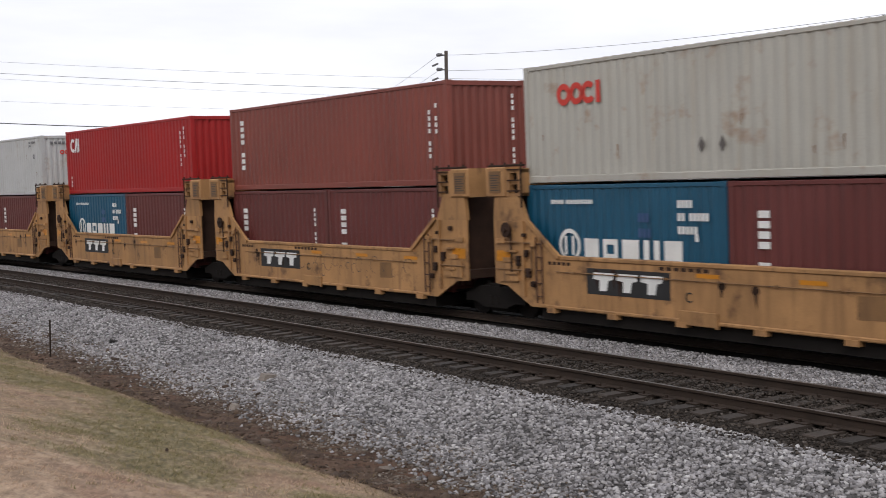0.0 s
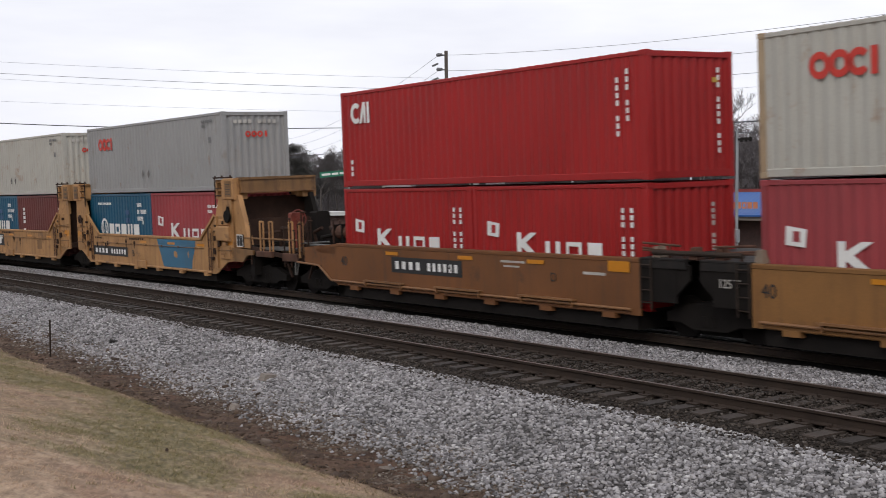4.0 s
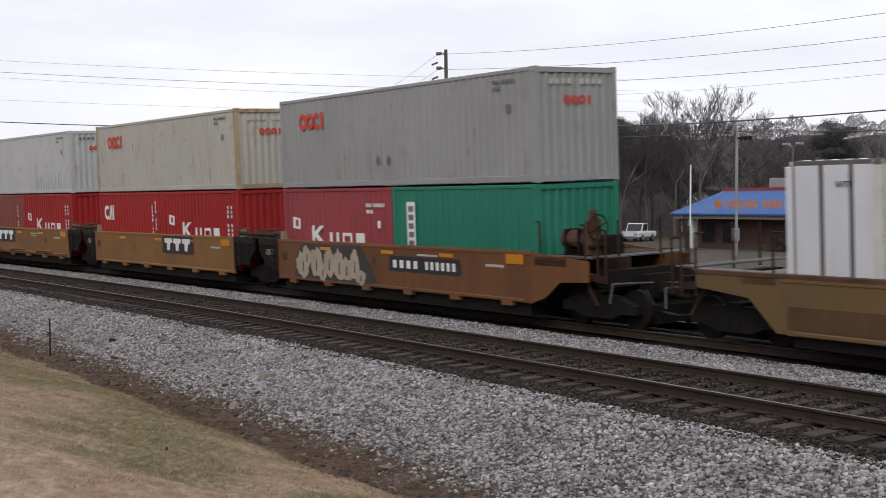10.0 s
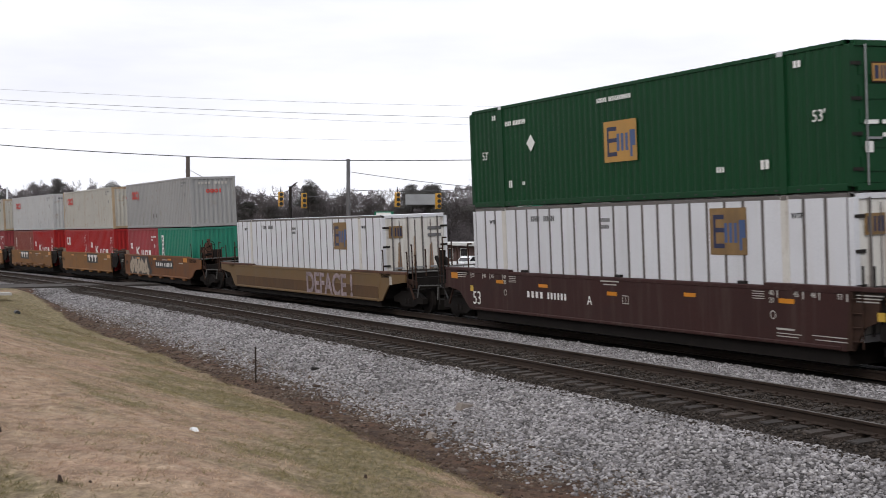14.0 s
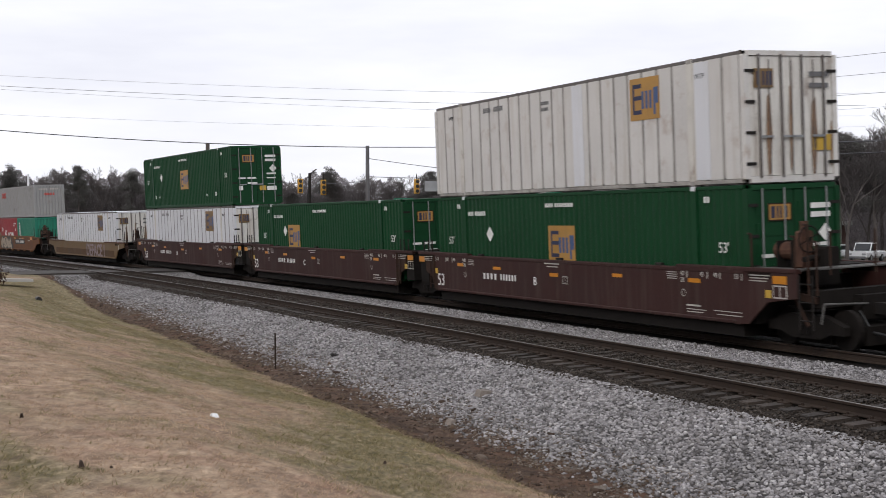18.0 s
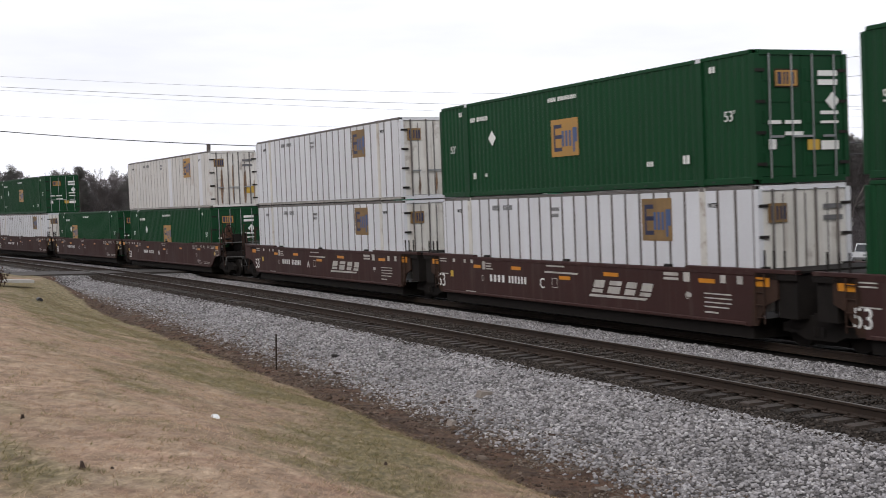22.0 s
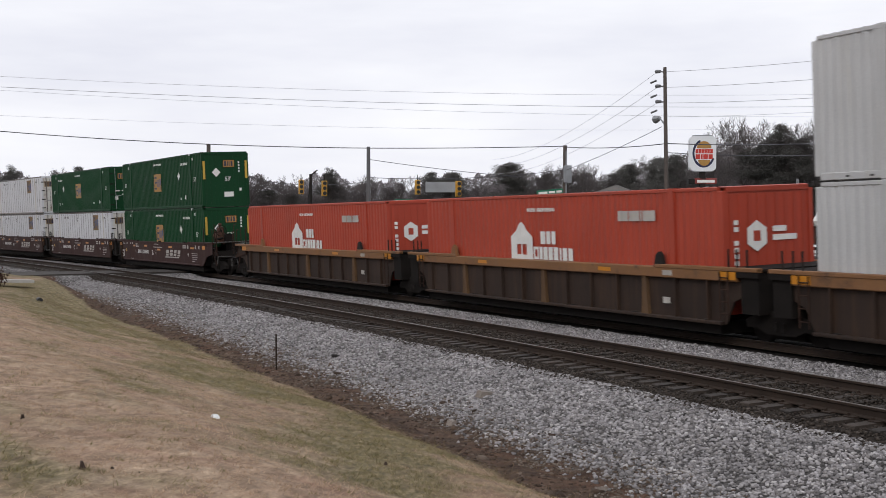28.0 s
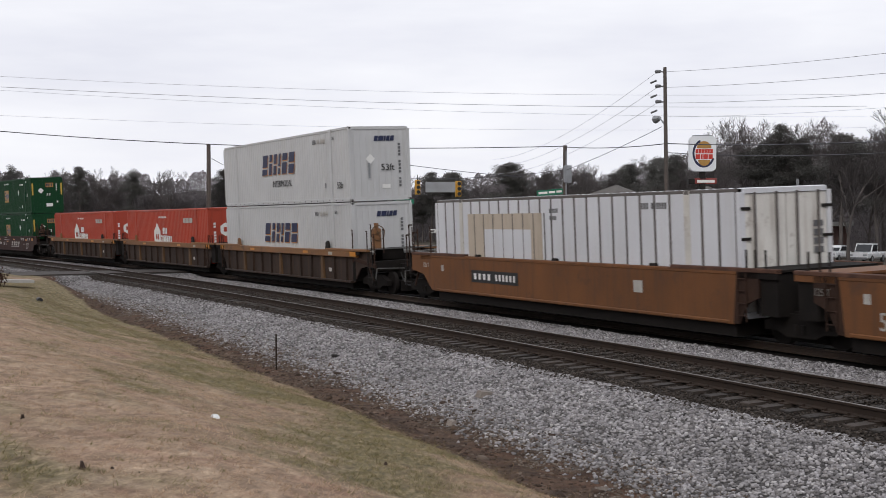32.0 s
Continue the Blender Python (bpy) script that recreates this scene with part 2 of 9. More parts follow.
# ---- mesh building ----
class Mesh:
    """Collects boxes, prisms and tubes into one mesh."""

    def __init__(self):
        self.v, self.f = [], []

    def add(self, verts, faces):
        n = len(self.v)
        self.v += [tuple(p) for p in verts]
        self.f += [tuple(i + n for i in f) for f in faces]
        return self

    def box(self, x0, x1, y0, y1, z0, z1):
        return self.add([(x0, y0, z0), (x1, y0, z0), (x1, y1, z0), (x0, y1, z0), (x0, y0, z1), (x1, y0, z1), (x1, y1, z1), (x0, y1, z1)],
                        [(0, 3, 2, 1), (4, 5, 6, 7), (0, 1, 5, 4), (1, 2, 6, 5), (2, 3, 7, 6), (3, 0, 4, 7)])

    def chamfer(self, x0, x1, y0, y1, z0, z1, c=0.02):
        """A box with its upright and lengthwise edges cut."""
        pts = [(y0 + c, z0), (y1 - c, z0), (y1, z0 + c), (y1, z1 - c), (y1 - c, z1), (y0 + c, z1), (y0, z1 - c), (y0, z0 + c)]
        return self.prism_x(pts, x0, x1)

    def prism_x(self, pts, x0, x1):
        """Profile in (y, z), counter-clockwise seen from +x, swept along x."""
        n = len(pts)
        return self.add([(x0, y, z) for y, z in pts] + [(x1, y, z) for y, z in pts],
                        [tuple(range(n))[::-1], tuple(range(n, 2 * n))] + [(i, (i + 1) % n, n + (i + 1) % n, n + i) for i in range(n)])

    def prism_y(self, pts, y0, y1):
        """Profile in (x, z), counter-clockwise seen from -y, swept along y."""
        n = len(pts)
        return self.add([(x, y0, z) for x, z in pts] + [(x, y1, z) for x, z in pts],
                        [tuple(range(n)), tuple(range(n, 2 * n))[::-1]] + [((i + 1) % n, i, n + i, n + (i + 1) % n) for i in range(n)])

    def prism_z(self, pts, z0, z1):
        n = len(pts)
        return self.add([(x, y, z0) for x, y in pts] + [(x, y, z1) for x, y in pts],
                        [tuple(range(n))[::-1], tuple(range(n, 2 * n))] + [(i, (i + 1) % n, n + (i + 1) % n, n + i) for i in range(n)])

    def tube(self, a, b, r, r2=None, n=8):
        a, b = Vector(a), Vector(b)
        r2 = r if r2 is None else r2
        d = (b - a).normalized()
        u = d.orthogonal().normalized()
        w = d.cross(u)
        ring = [(math.cos(2 * math.pi * i / n), math.sin(2 * math.pi * i / n)) for i in range(n)]
        return self.add([a + (u * c + w * s) * r for c, s in ring] + [b + (u * c + w * s) * r2 for c, s in ring],
                        [tuple(range(n))[::-1], tuple(range(n, 2 * n))] + [(i, (i + 1) % n, n + (i + 1) % n, n + i) for i in range(n)])

    def strut(self, a, b, w, h):
        """A square bar from a to b."""
        a, b = Vector(a), Vector(b)
        d = (b - a).normalized()
        u = d.cross(Vector((0, 1, 0)) if abs(d.y) < 0.9 else Vector((1, 0, 0))).normalized() * h / 2
        s = d.cross(u).normalized() * w / 2
        q = [a - u - s, a + u - s, a + u + s, a - u + s, b - u - s, b + u - s, b + u + s, b - u + s]
        return self.add(q, [(0, 1, 2, 3), (7, 6, 5, 4), (0, 4, 5, 1), (1, 5, 6, 2), (2, 6, 7, 3), (3, 7, 4, 0)])

    def data(self, name, material, smooth=False):
        me = bpy.data.meshes.new(name)
        me.from_pydata(self.v, [], self.f)
        bm = bmesh.new()
        bm.from_mesh(me)
        bmesh.ops.recalc_face_normals(bm, faces=bm.faces)
        bm.to_mesh(me)
        bm.free()
        if smooth:
            me.polygons.foreach_set("use_smooth", [True] * len(me.polygons))
        me.materials.append(material)
        me.update()
        return me


SHARED = {}


def shared(key, name, material, make):
    """One mesh for all pieces that are alike."""
    k = (key, name, material.name)
    if k not in SHARED:
        m = Mesh()
        make(m)
        SHARED[k] = m.data(name, material)
    return SHARED[k]


def part(name, data, parent, label="", at=(0, 0, 0), turn=(0, 0, 0)):
    ob = new(name, data)
    ob.parent = parent
    ob.location = at
    ob.rotation_euler = [radians(a) for a in turn]
    if label:
        ob["label"] = label
    return ob


def built(name, material, parent, make, label="", key=None, at=(0, 0, 0), turn=(0, 0, 0)):
    if key is not None:
        return part(name, shared(key, name, material, make), parent, label, at, turn)
    m = Mesh()
    make(m)
    return part(name, m.data(name, material), parent, label, at, turn)


def solid(name, material, make, label, category, group="", kind="", smooth=False):
    m = Mesh()
    make(m)
    return tagged(new(name, m.data(name, material, smooth)), label, category, group, kind)


TEXT_MESH = {}


def lettering(text, material):
    """Lettering of the built-in font as a mesh, one unit high, set from its left foot, in the xz plane facing -y."""
    k = (text, material.name)
    bold = 0.035 if "spray" in material.name else 0.0
    if k not in TEXT_MESH:
        cu = bpy.data.curves.new("lettering", "FONT")
        cu.body, cu.size, cu.extrude, cu.offset = text, 1.4, 0.004, bold
        ob = new("lettering", cu)
        me = bpy.data.meshes.new_from_object(ob.evaluated_get(bpy.context.evaluated_depsgraph_get()))
        bpy.data.objects.remove(ob)
        me.transform(Matrix.Rotation(radians(90), 4, "X"))
        me.materials.clear()
        me.materials.append(material)
        TEXT_MESH[k] = me
    return TEXT_MESH[k]


for _t in ("53", "53'", "53ft", "125 T", "40", "45", "48", "20", "A", "B", "C", "D", "WTP", "INTERMODAL"):
    for _m in ("whitemark", "blackpaint", "dullmark"):
        lettering(_t, P[_m])


# ---- the line of the tracks: a wide left-hand curve with cant, straight beyond it ----
RADIUS, CANT, FAR_Y, NEAR_Y = 725.0, radians(2.457), 18.924, 13.843
ARC_FROM, ARC_TO = -150.0, 14.0


def line_point(s, y0):
    """Place and heading on the line that passes y0 at x = -20; s in metres along the far track."""
    r = RADIUS - (FAR_Y - y0)
    a = min(max(s, ARC_FROM), ARC_TO) / RADIUS
    rest = s - a * RADIUS
    t = Vector((math.cos(a), -math.sin(a), 0))
    return Vector((-20 + r * math.sin(a), y0 - r * (1 - math.cos(a)), 0)) + t * rest, a, t


def line_pose(s, y0=FAR_Y, z=0.0, cant=CANT):
    p, a, t = line_point(s, y0)
    n = Vector((math.sin(a), math.cos(a), 0))
    up = Vector((0, 0, 1))
    n2, u2 = math.cos(cant) * n + math.sin(cant) * up, -math.sin(cant) * n + math.cos(cant) * up
    m = Matrix((t, n2, u2)).transposed().to_4x4()
    m.translation = p + u2 * z
    return m


def run(t):
    """Metres that the train has gone at t seconds."""
    return 10.82 * t - 0.00375 * t * t


MOVERS = []


def rides(ob, s, z=0.0):
    MOVERS.append((ob, s, z))
    ob.matrix_basis = line_pose(s, FAR_Y, z)
    return ob


def motions():
    """The train rolls by, each wagon and each container along the far track."""
    times = [float(i) for i in range(0, 33)]
    for ob, s, z in MOVERS:
        walk(ob, [(t, line_pose(s - run(t), FAR_Y, z)) for t in times])

# ---- ground: one sheet, bent along the tracks ----
def smooth(a, b, v):
    t = min(1.0, max(0.0, (v - a) / (b - a)))
    return t * t * (3 - 2 * t)


PROFILE = [(-600, 1.0), (-40, 1.25), (-20, 1.1), (-14, 0.92), (-11, 0.45), (-8.5, -0.22), (-7.0, -0.55), (-6.25, -0.74), (-5.7, -0.86), (-4.9, -0.88), (-4.2, -0.78),
           (-3.0, -0.52), (-2.3, -0.36), (-1.8, -0.315), (-1.4, -0.295), (-0.8, -0.262), (0.0, -0.225), (0.8, -0.185), (1.5, -0.165), (2.0, -0.19), (2.55, -0.255), (3.1, -0.26), (3.7, -0.28), (5.08, -0.225), (6.5, -0.165), (7.2, -0.25), (8.4, -0.6), (9.5, -0.8), (14, -0.85), (40, -0.95), (70, -1.05), (140, -0.6), (260, 1.0), (1500, 2.0)]
PD, PZ = [p[0] for p in PROFILE], [p[1] for p in PROFILE]
ROAD_S = -50.5


def ground_z(s, d):
    """Height of the ground at s metres along and d metres across (0: near track, negative: towards the lawn)."""
    z = float(np.interp(d, PD, PZ))
    if d < -3.5:
        # hollow with a ragged bank
        w = smooth(-3.5, -5, d) * smooth(-16, -9, d)
        z += w * 0.07 * noise.noise((s * 0.45, d * 0.7, 3.1)) + 0.03 * noise.noise((s * 1.7, d * 1.7, 0))
        # the hollow runs out towards the level crossing
        k = smooth(-30, -50, s)
        z = z + k * (max(z, -0.12 - 0.03 * (d + 4)) - z) if d < -4.2 else z
        far = smooth(-40, -60, s) * smooth(-9.0, -15.0, d)
        z = z * (1 - far) + far * 0.25
    elif -3.5 <= d < 8:
        z += 0.02 * noise.noise((s * 1.3, d * 1.3, 1.0))
    if -9 < d < 9:
        k = smooth(-47.5, -50.2, s) * smooth(-60.5, -57.6, s)
        z += k * (max(z, -0.13) - z)
    return z


def toe(s):
    """Where the ballast's foot lies."""
    return float(np.interp(s, [-90, -57, -53, -42, -30, -20, -10, 0, 6, 9], [-9.0, -7.0, -3.3, -3.6, -3.86, -4.12, -4.35, -4.47, -4.65, -4.8]))


def lawn_edge(s):
    return float(np.interp(s, [-50, -45, -28, -19, -12, -6, 0, 5], [-4.1, -4.25, -5.2, -5.3, -5.6, -5.75, -6.05, -6.15])) + 0.16 * noise.noise((s * 0.45, 0, 5.0)) - 0.14 * noise.noise((s * 1.5, 2.0, 1.0))


def spread(stops):
    out = []
    for a, b, n in stops:
        out += [a + (b - a) * i / n for i in range(n)]
    out.append(stops[-1][1])
    return out


def green_cover(s, d):
    """How green the winter lawn is: bare straw below 0, full grass above 0.5."""
    return noise.noise((s * 0.22, d * 0.42, 2.0)) + 0.55 * noise.noise((s * 0.85, d * 1.3, 7.0)) + 0.42 * smooth(-9.6, -7.6, d) - 0.02 + 0.2 * smooth(-14, -30, s) - 0.4 * smooth(-10.8, -12.6, d)


def build_ground():
    ss = spread([(-1500, -300, 12), (-300, -120, 18), (-120, -60, 90), (-60, 18, 245), (18, 60, 42), (60, 300, 16), (300, 1500, 10)])
    ds = spread([(-600, -60, 8), (-60, -16, 22), (-16, -7.5, 42), (-7.5, -1.2, 60), (-1.2, 8.6, 26), (8.6, 60, 40), (60, 300, 30), (300, 1500, 12)])
    v, edge, foot, cover = [], [], [], []
    for s in ss:
        p, a, t = line_point(s, NEAR_Y)
        n = Vector((math.sin(a), math.cos(a), 0))
        for d in ds:
            q = p + n * d
            v.append((q.x, q.y, ground_z(s, d)))
            edge.append(d - lawn_edge(s))
            foot.append(d - toe(s))
            cover.append(green_cover(s, d))
    nd = len(ds)
    f = [(i * nd + j, (i + 1) * nd + j, (i + 1) * nd + j + 1, i * nd + j + 1) for i in range(len(ss) - 1) for j in range(nd - 1)]
    me = bpy.data.meshes.new("ground")
    me.from_pydata(v, [], f)
    for word, values in (("edge", edge), ("foot", foot), ("cover", cover)):
        me.attributes.new(word, "FLOAT", "POINT").data.foreach_set("value", values)
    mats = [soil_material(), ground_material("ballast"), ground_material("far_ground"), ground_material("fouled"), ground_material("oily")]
    for m in mats:
        me.materials.append(m)
    idx = []
    for i in range(len(ss) - 1):
        for j in range(nd - 1):
            s, d = (ss[i] + ss[i + 1]) / 2, (ds[j] + ds[j + 1]) / 2
            e = 0.45 * noise.noise((s * 0.6, d * 0.9, 5.0)) + 0.25 * noise.noise((s * 2.1, d * 2.0, 9.0))
            if d < -1.95:
                idx.append(0)
            elif -1.72 + 0.2 * e < d < 1.42 + 0.2 * e:
                idx.append(3)
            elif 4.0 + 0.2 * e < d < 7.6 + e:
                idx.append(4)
            elif d < 11 + e:
                idx.append(1)
            else:
                idx.append(2)
    me.polygons.foreach_set("material_index", idx)
    me.polygons.foreach_set("use_smooth", [True] * len(me.polygons))
    me.update()
    tagged(new("ground", me), "dry winter lawn, bare dirt ditch and grey ballast bed", "ground", kind="structure")


def attribute(nt, word):
    n = nt.nodes.new("ShaderNodeAttribute")
    n.attribute_name = word
    return n.outputs["Fac"]


def sums(nt, a, b, k=1.0):
    """a + k * b"""
    n = nt.nodes.new("ShaderNodeMath")
    n.operation = "MULTIPLY_ADD"
    nt.links.new(b, n.inputs[0])
    n.inputs[1].default_value = k
    if isinstance(a, (int, float)):
        n.inputs[2].default_value = a
    else:
        nt.links.new(a, n.inputs[2])
    return n.outputs[0]


def crushed(nt, co, mid):
    vo = nt.nodes.new("ShaderNodeTexVoronoi")
    vo.inputs["Scale"].default_value = 15.0
    nt.links.new(co, vo.inputs["Vector"])
    col = ramp(nt, vo.outputs["Color"], [(0.1, (0.032, 0.030, 0.0295)), (0.9, (0.12, 0.113, 0.111))])
    return blend(nt, 1.0, col, ramp(nt, mid, [(0.3, grey(0.8)), (0.7, grey(1.15))]), "MULTIPLY"), vo.outputs["Distance"]


def soil_material():
    """Winter lawn, the dirt of the ditch and the ballast's shoulder, melting into one another along ragged lines."""
    m = bpy.data.materials.new("lawn_dirt_and_shoulder")
    m.use_nodes = True
    nt = m.node_tree
    bs = nt.nodes["Principled BSDF"]
    co = nt.nodes.new("ShaderNodeTexCoord").outputs["Object"]
    big = noise_tex(nt, co, 0.5, 5.0, 0.6)
    mid = noise_tex(nt, co, 2.6, 6.0, 0.66)
    tuft = noise_tex(nt, co, 13.0, 4.0, 0.65, None, (150, 3.4))
    fine = noise_tex(nt, co, 45.0, 3.0, 0.7)
    straw = ramp(nt, mid, [(0.28, (0.165, 0.113, 0.076)), (0.42, (0.27, 0.193, 0.133)), (0.56, (0.345, 0.254, 0.178)), (0.72, (0.47, 0.362, 0.262))])
    straw = blend(nt, ramp(nt, big, [(0.42, grey(0.0)), (0.62, grey(0.75))]), straw, (0.26, 0.176, 0.125))
    patch = noise_tex(nt, co, 4.2, 4.0, 0.7, None, (150, 3.0))
    straw = blend(nt, 1.0, straw, ramp(nt, patch, [(0.3, grey(0.68)), (0.5, grey(1.05)), (0.72, grey(1.38))]), "MULTIPLY")
    rust = noise_tex(nt, co, 1.1, 4.0, 0.6)
    straw = blend(nt, ramp(nt, rust, [(0.52, grey(0.0)), (0.68, grey(0.5))]), straw, (0.24, 0.135, 0.095))
    sod = ramp(nt, tuft, [(0.3, (0.085, 0.075, 0.038)), (0.5, (0.155, 0.133, 0.072)), (0.7, (0.27, 0.215, 0.135))])
    cov = sums(nt, sums(nt, attribute(nt, "cover"), patch, 1.1), tuft, 0.5)
    lawn = blend(nt, ramp(nt, sums(nt, -0.55, cov), [(0.05, grey(0.0)), (0.36, grey(0.40)), (0.75, grey(0.88))]), straw, sod)
    lawn = blend(nt, 1.0, lawn, ramp(nt, tuft, [(0.3, grey(0.70)), (0.7, grey(1.28))]), "MULTIPLY")
    dirt = ramp(nt, mid, [(0.3, (0.040, 0.026, 0.019)), (0.46, (0.066, 0.043, 0.031)), (0.6, (0.10, 0.066, 0.047)), (0.74, (0.17, 0.125, 0.092))])
    dirt = blend(nt, 1.0, dirt, ramp(nt, tuft, [(0.3, grey(0.65)), (0.7, grey(1.3))]), "MULTIPLY")
    dirt = blend(nt, ramp(nt, rust, [(0.5, grey(0.0)), (0.66, grey(0.6))]), dirt, (0.115, 0.058, 0.036))
    stone, cell = crushed(nt, co, mid)
    e = sums(nt, sums(nt, attribute(nt, "edge"), mid, 0.5), tuft, 0.22)
    col = blend(nt, ramp(nt, sums(nt, 0.14, e), [(0.42, grey(0.0)), (0.56, grey(1.0))]), lawn, dirt)
    f = sums(nt, sums(nt, attribute(nt, "foot"), mid, 1.1), tuft, 0.4)
    col = blend(nt, ramp(nt, sums(nt, -0.25, f), [(0.3, grey(0.0)), (0.75, grey(1.0))]), col, stone)
    col = blend(nt, 1.0, col, ramp(nt, fine, [(0.25, grey(0.78)), (0.75, grey(1.2))]), "MULTIPLY")
    nt.links.new(col, bs.inputs["Base Color"])
    bs.inputs["Roughness"].default_value = 0.95
    bs.inputs["Specular IOR Level"].default_value = 0.15
    bp = nt.nodes.new("ShaderNodeBump")
    bp.inputs["Strength"].default_value, bp.inputs["Distance"].default_value = 0.7, 0.05
    nt.links.new(sums(nt, tuft, fine, 0.4), bp.inputs["Height"])
    nt.links.new(bp.outputs[0], bs.inputs["Normal"])
    return m


def ground_material(kind):
    m = bpy.data.materials.new(kind + "_surface")
    m.use_nodes = True
    nt = m.node_tree
    bs = nt.nodes["Principled BSDF"]
    co = nt.nodes.new("ShaderNodeTexCoord").outputs["Object"]
    mid = noise_tex(nt, co, 2.4, 6.0, 0.65)
    fine = noise_tex(nt, co, 38.0, 4.0, 0.7)
    if kind == "ballast":
        col, fine = crushed(nt, co, mid)
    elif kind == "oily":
        # fouled stone blackened further to stand in for the train's shade
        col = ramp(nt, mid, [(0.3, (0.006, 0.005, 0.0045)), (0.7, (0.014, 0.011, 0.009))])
    elif kind == "fouled":
        col = ramp(nt, mid, [(0.3, (0.016, 0.013, 0.011)), (0.7, (0.042, 0.033, 0.027))])
    else:
        col = ramp(nt, mid, [(0.3, (0.06, 0.055, 0.045)), (0.7, (0.11, 0.095, 0.075))])
    nt.links.new(col, bs.inputs["Base Color"])
    bs.inputs["Roughness"].default_value = 0.95
    bs.inputs["Specular IOR Level"].default_value = 0.15
    bp = nt.nodes.new("ShaderNodeBump")
    bp.inputs["Strength"].default_value, bp.inputs["Distance"].default_value = 0.6, 0.035
    nt.links.new(fine, bp.inputs["Height"])
    nt.links.new(bp.outputs[0], bs.inputs["Normal"])
    return m


build_ground()


# ---- tracks ----
def rail_profile():
    return [(-0.07, -0.17), (0.07, -0.17), (0.07, -0.155), (0.015, -0.135), (0.010, -0.05), (0.036, -0.035), (0.036, -0.006), (0.026, 0.0),
            (-0.026, 0.0), (-0.036, -0.006), (-0.036, -0.035), (-0.010, -0.05), (-0.015, -0.135), (-0.07, -0.155)]


def build_track(y0, label):
    track = tagged(new("railway_track"), label, "railway track", "railway tracks", "structure")
    ss = spread([(-1200, -200, 12), (-200, -150, 10), (-150, 14, 82), (14, 100, 12), (100, 1200, 10)])
    for off in (-0.755, 0.755):
        pr = rail_profile()
        n = len(pr)
        v = []
        for s in ss:
            m = line_pose(s, y0)
            v += [m @ Vector((0, off + a, b)) for a, b in pr]
        f = [(i * n + j, i * n + (j + 1) % n, (i + 1) * n + (j + 1) % n, (i + 1) * n + j) for i in range(len(ss) - 1) for j in range(n)]
        me = bpy.data.meshes.new("rail")
        me.from_pydata([tuple(p) for p in v], [], f)
        me.materials.append(P["railside"])
        me.materials.append(P["steel"])
        me.polygons.foreach_set("material_index", [1 if j in (7,) else 0 for i in range(len(ss) - 1) for j in range(n)])
        me.update()
        part("rail", me, track, "rusty steel rail with a worn bright head")
    tie_me = shared("tie", "tie", P["tie"], lambda m: m.chamfer(-0.115, 0.115, -1.3, 1.3, -0.36, -0.175, 0.015))
    plate_me = shared("plate", "tie_plate", P["railside"], lambda m: (m.chamfer(-0.10, 0.10, -0.17, 0.17, -0.178, -0.158, 0.004), m.box(-0.07, -0.04, -0.13, -0.09, -0.16, -0.12), m.box(0.04, 0.07, 0.09, 0.13, -0.16, -0.12)))
    rng = random.Random(int(y0 * 10))
    s, count = 17.0, 0
    sunk = 0.0 if y0 < 15 else 0.07  # the far ties lie deeper in the bed darkened for the train's shade
    while s > -118 and y0 < 15 or s > -70:
        if count < 275:
            o = part("tie", tie_me, track)
            o.matrix_basis = line_pose(s + rng.uniform(-0.03, 0.03), y0) @ pose(0, rng.uniform(-0.05, 0.05), rng.uniform(-0.012, 0.0) - sunk, 0, 0, rng.uniform(-1.2, 1.2))
            if y0 < 15 and s > -45:
                for off in (-0.755, 0.755):
                    q = part("tie_plate", plate_me, track)
                    q.matrix_basis = line_pose(s, y0) @ pose(0, off, 0)
        s -= 0.5
        count += 1
    return track


build_track(NEAR_Y, "rusty main-line track with dark timber ties in grey ballast")
build_track(FAR_Y, "main-line track under the passing train")

# ---- containers ----
def wave(m, x0, x1, y, z0, z1, pitch, depth, flip=1, axis="x"):
    """A trapezoid-corrugated sheet from x0 to x1; crests at y, valleys depth behind it."""
    n = max(1, round((x1 - x0) / pitch))
    p = (x1 - x0) / n
    xs = []
    for i in range(n):
        a = x0 + i * p
        xs += [(a, 0), (a + 0.28 * p, 0), (a + 0.5 * p, 1), (a + 0.78 * p, 1)]
    xs.append((x1, 0))
    pts = [(x, y + flip * depth * k) for x, k in xs]
    if axis == "y":
        pts = [(b, a) for a, b in pts]
    v = [(a, b, z) for a, b in pts for z in (z0, z1)]
    m.add(v, [(2 * i, 2 * i + 2, 2 * i + 3, 2 * i + 1) for i in range(len(pts) - 1)])


def slabs(m, x, z, w, h, widths, y=0.0, gap=0.16, slant=0.0, rings=()):
    """A row of plain blocks that stands for a mark; widths are relative."""
    total = sum(widths) + gap * (len(widths) - 1)
    k = w / total
    for i, q in enumerate(widths):
        bw = q * k
        if i in rings:
            b = min(bw, h) * 0.27
            for a in ((x, x + bw, z, z + b), (x, x + bw, z + h - b, z + h), (x, x + b, z + b, z + h - b), (x + bw - b, x + bw, z + b, z + h - b)):
                m.add([(a[0], y, a[2]), (a[1], y, a[2]), (a[1], y, a[3]), (a[0], y, a[3])], [(0, 1, 2, 3)])
        else:
            m.add([(x, y, z), (x + bw, y, z), (x + bw + slant * h, y, z + h), (x + slant * h, y, z + h)], [(0, 1, 2, 3)])
        x += bw + gap * k


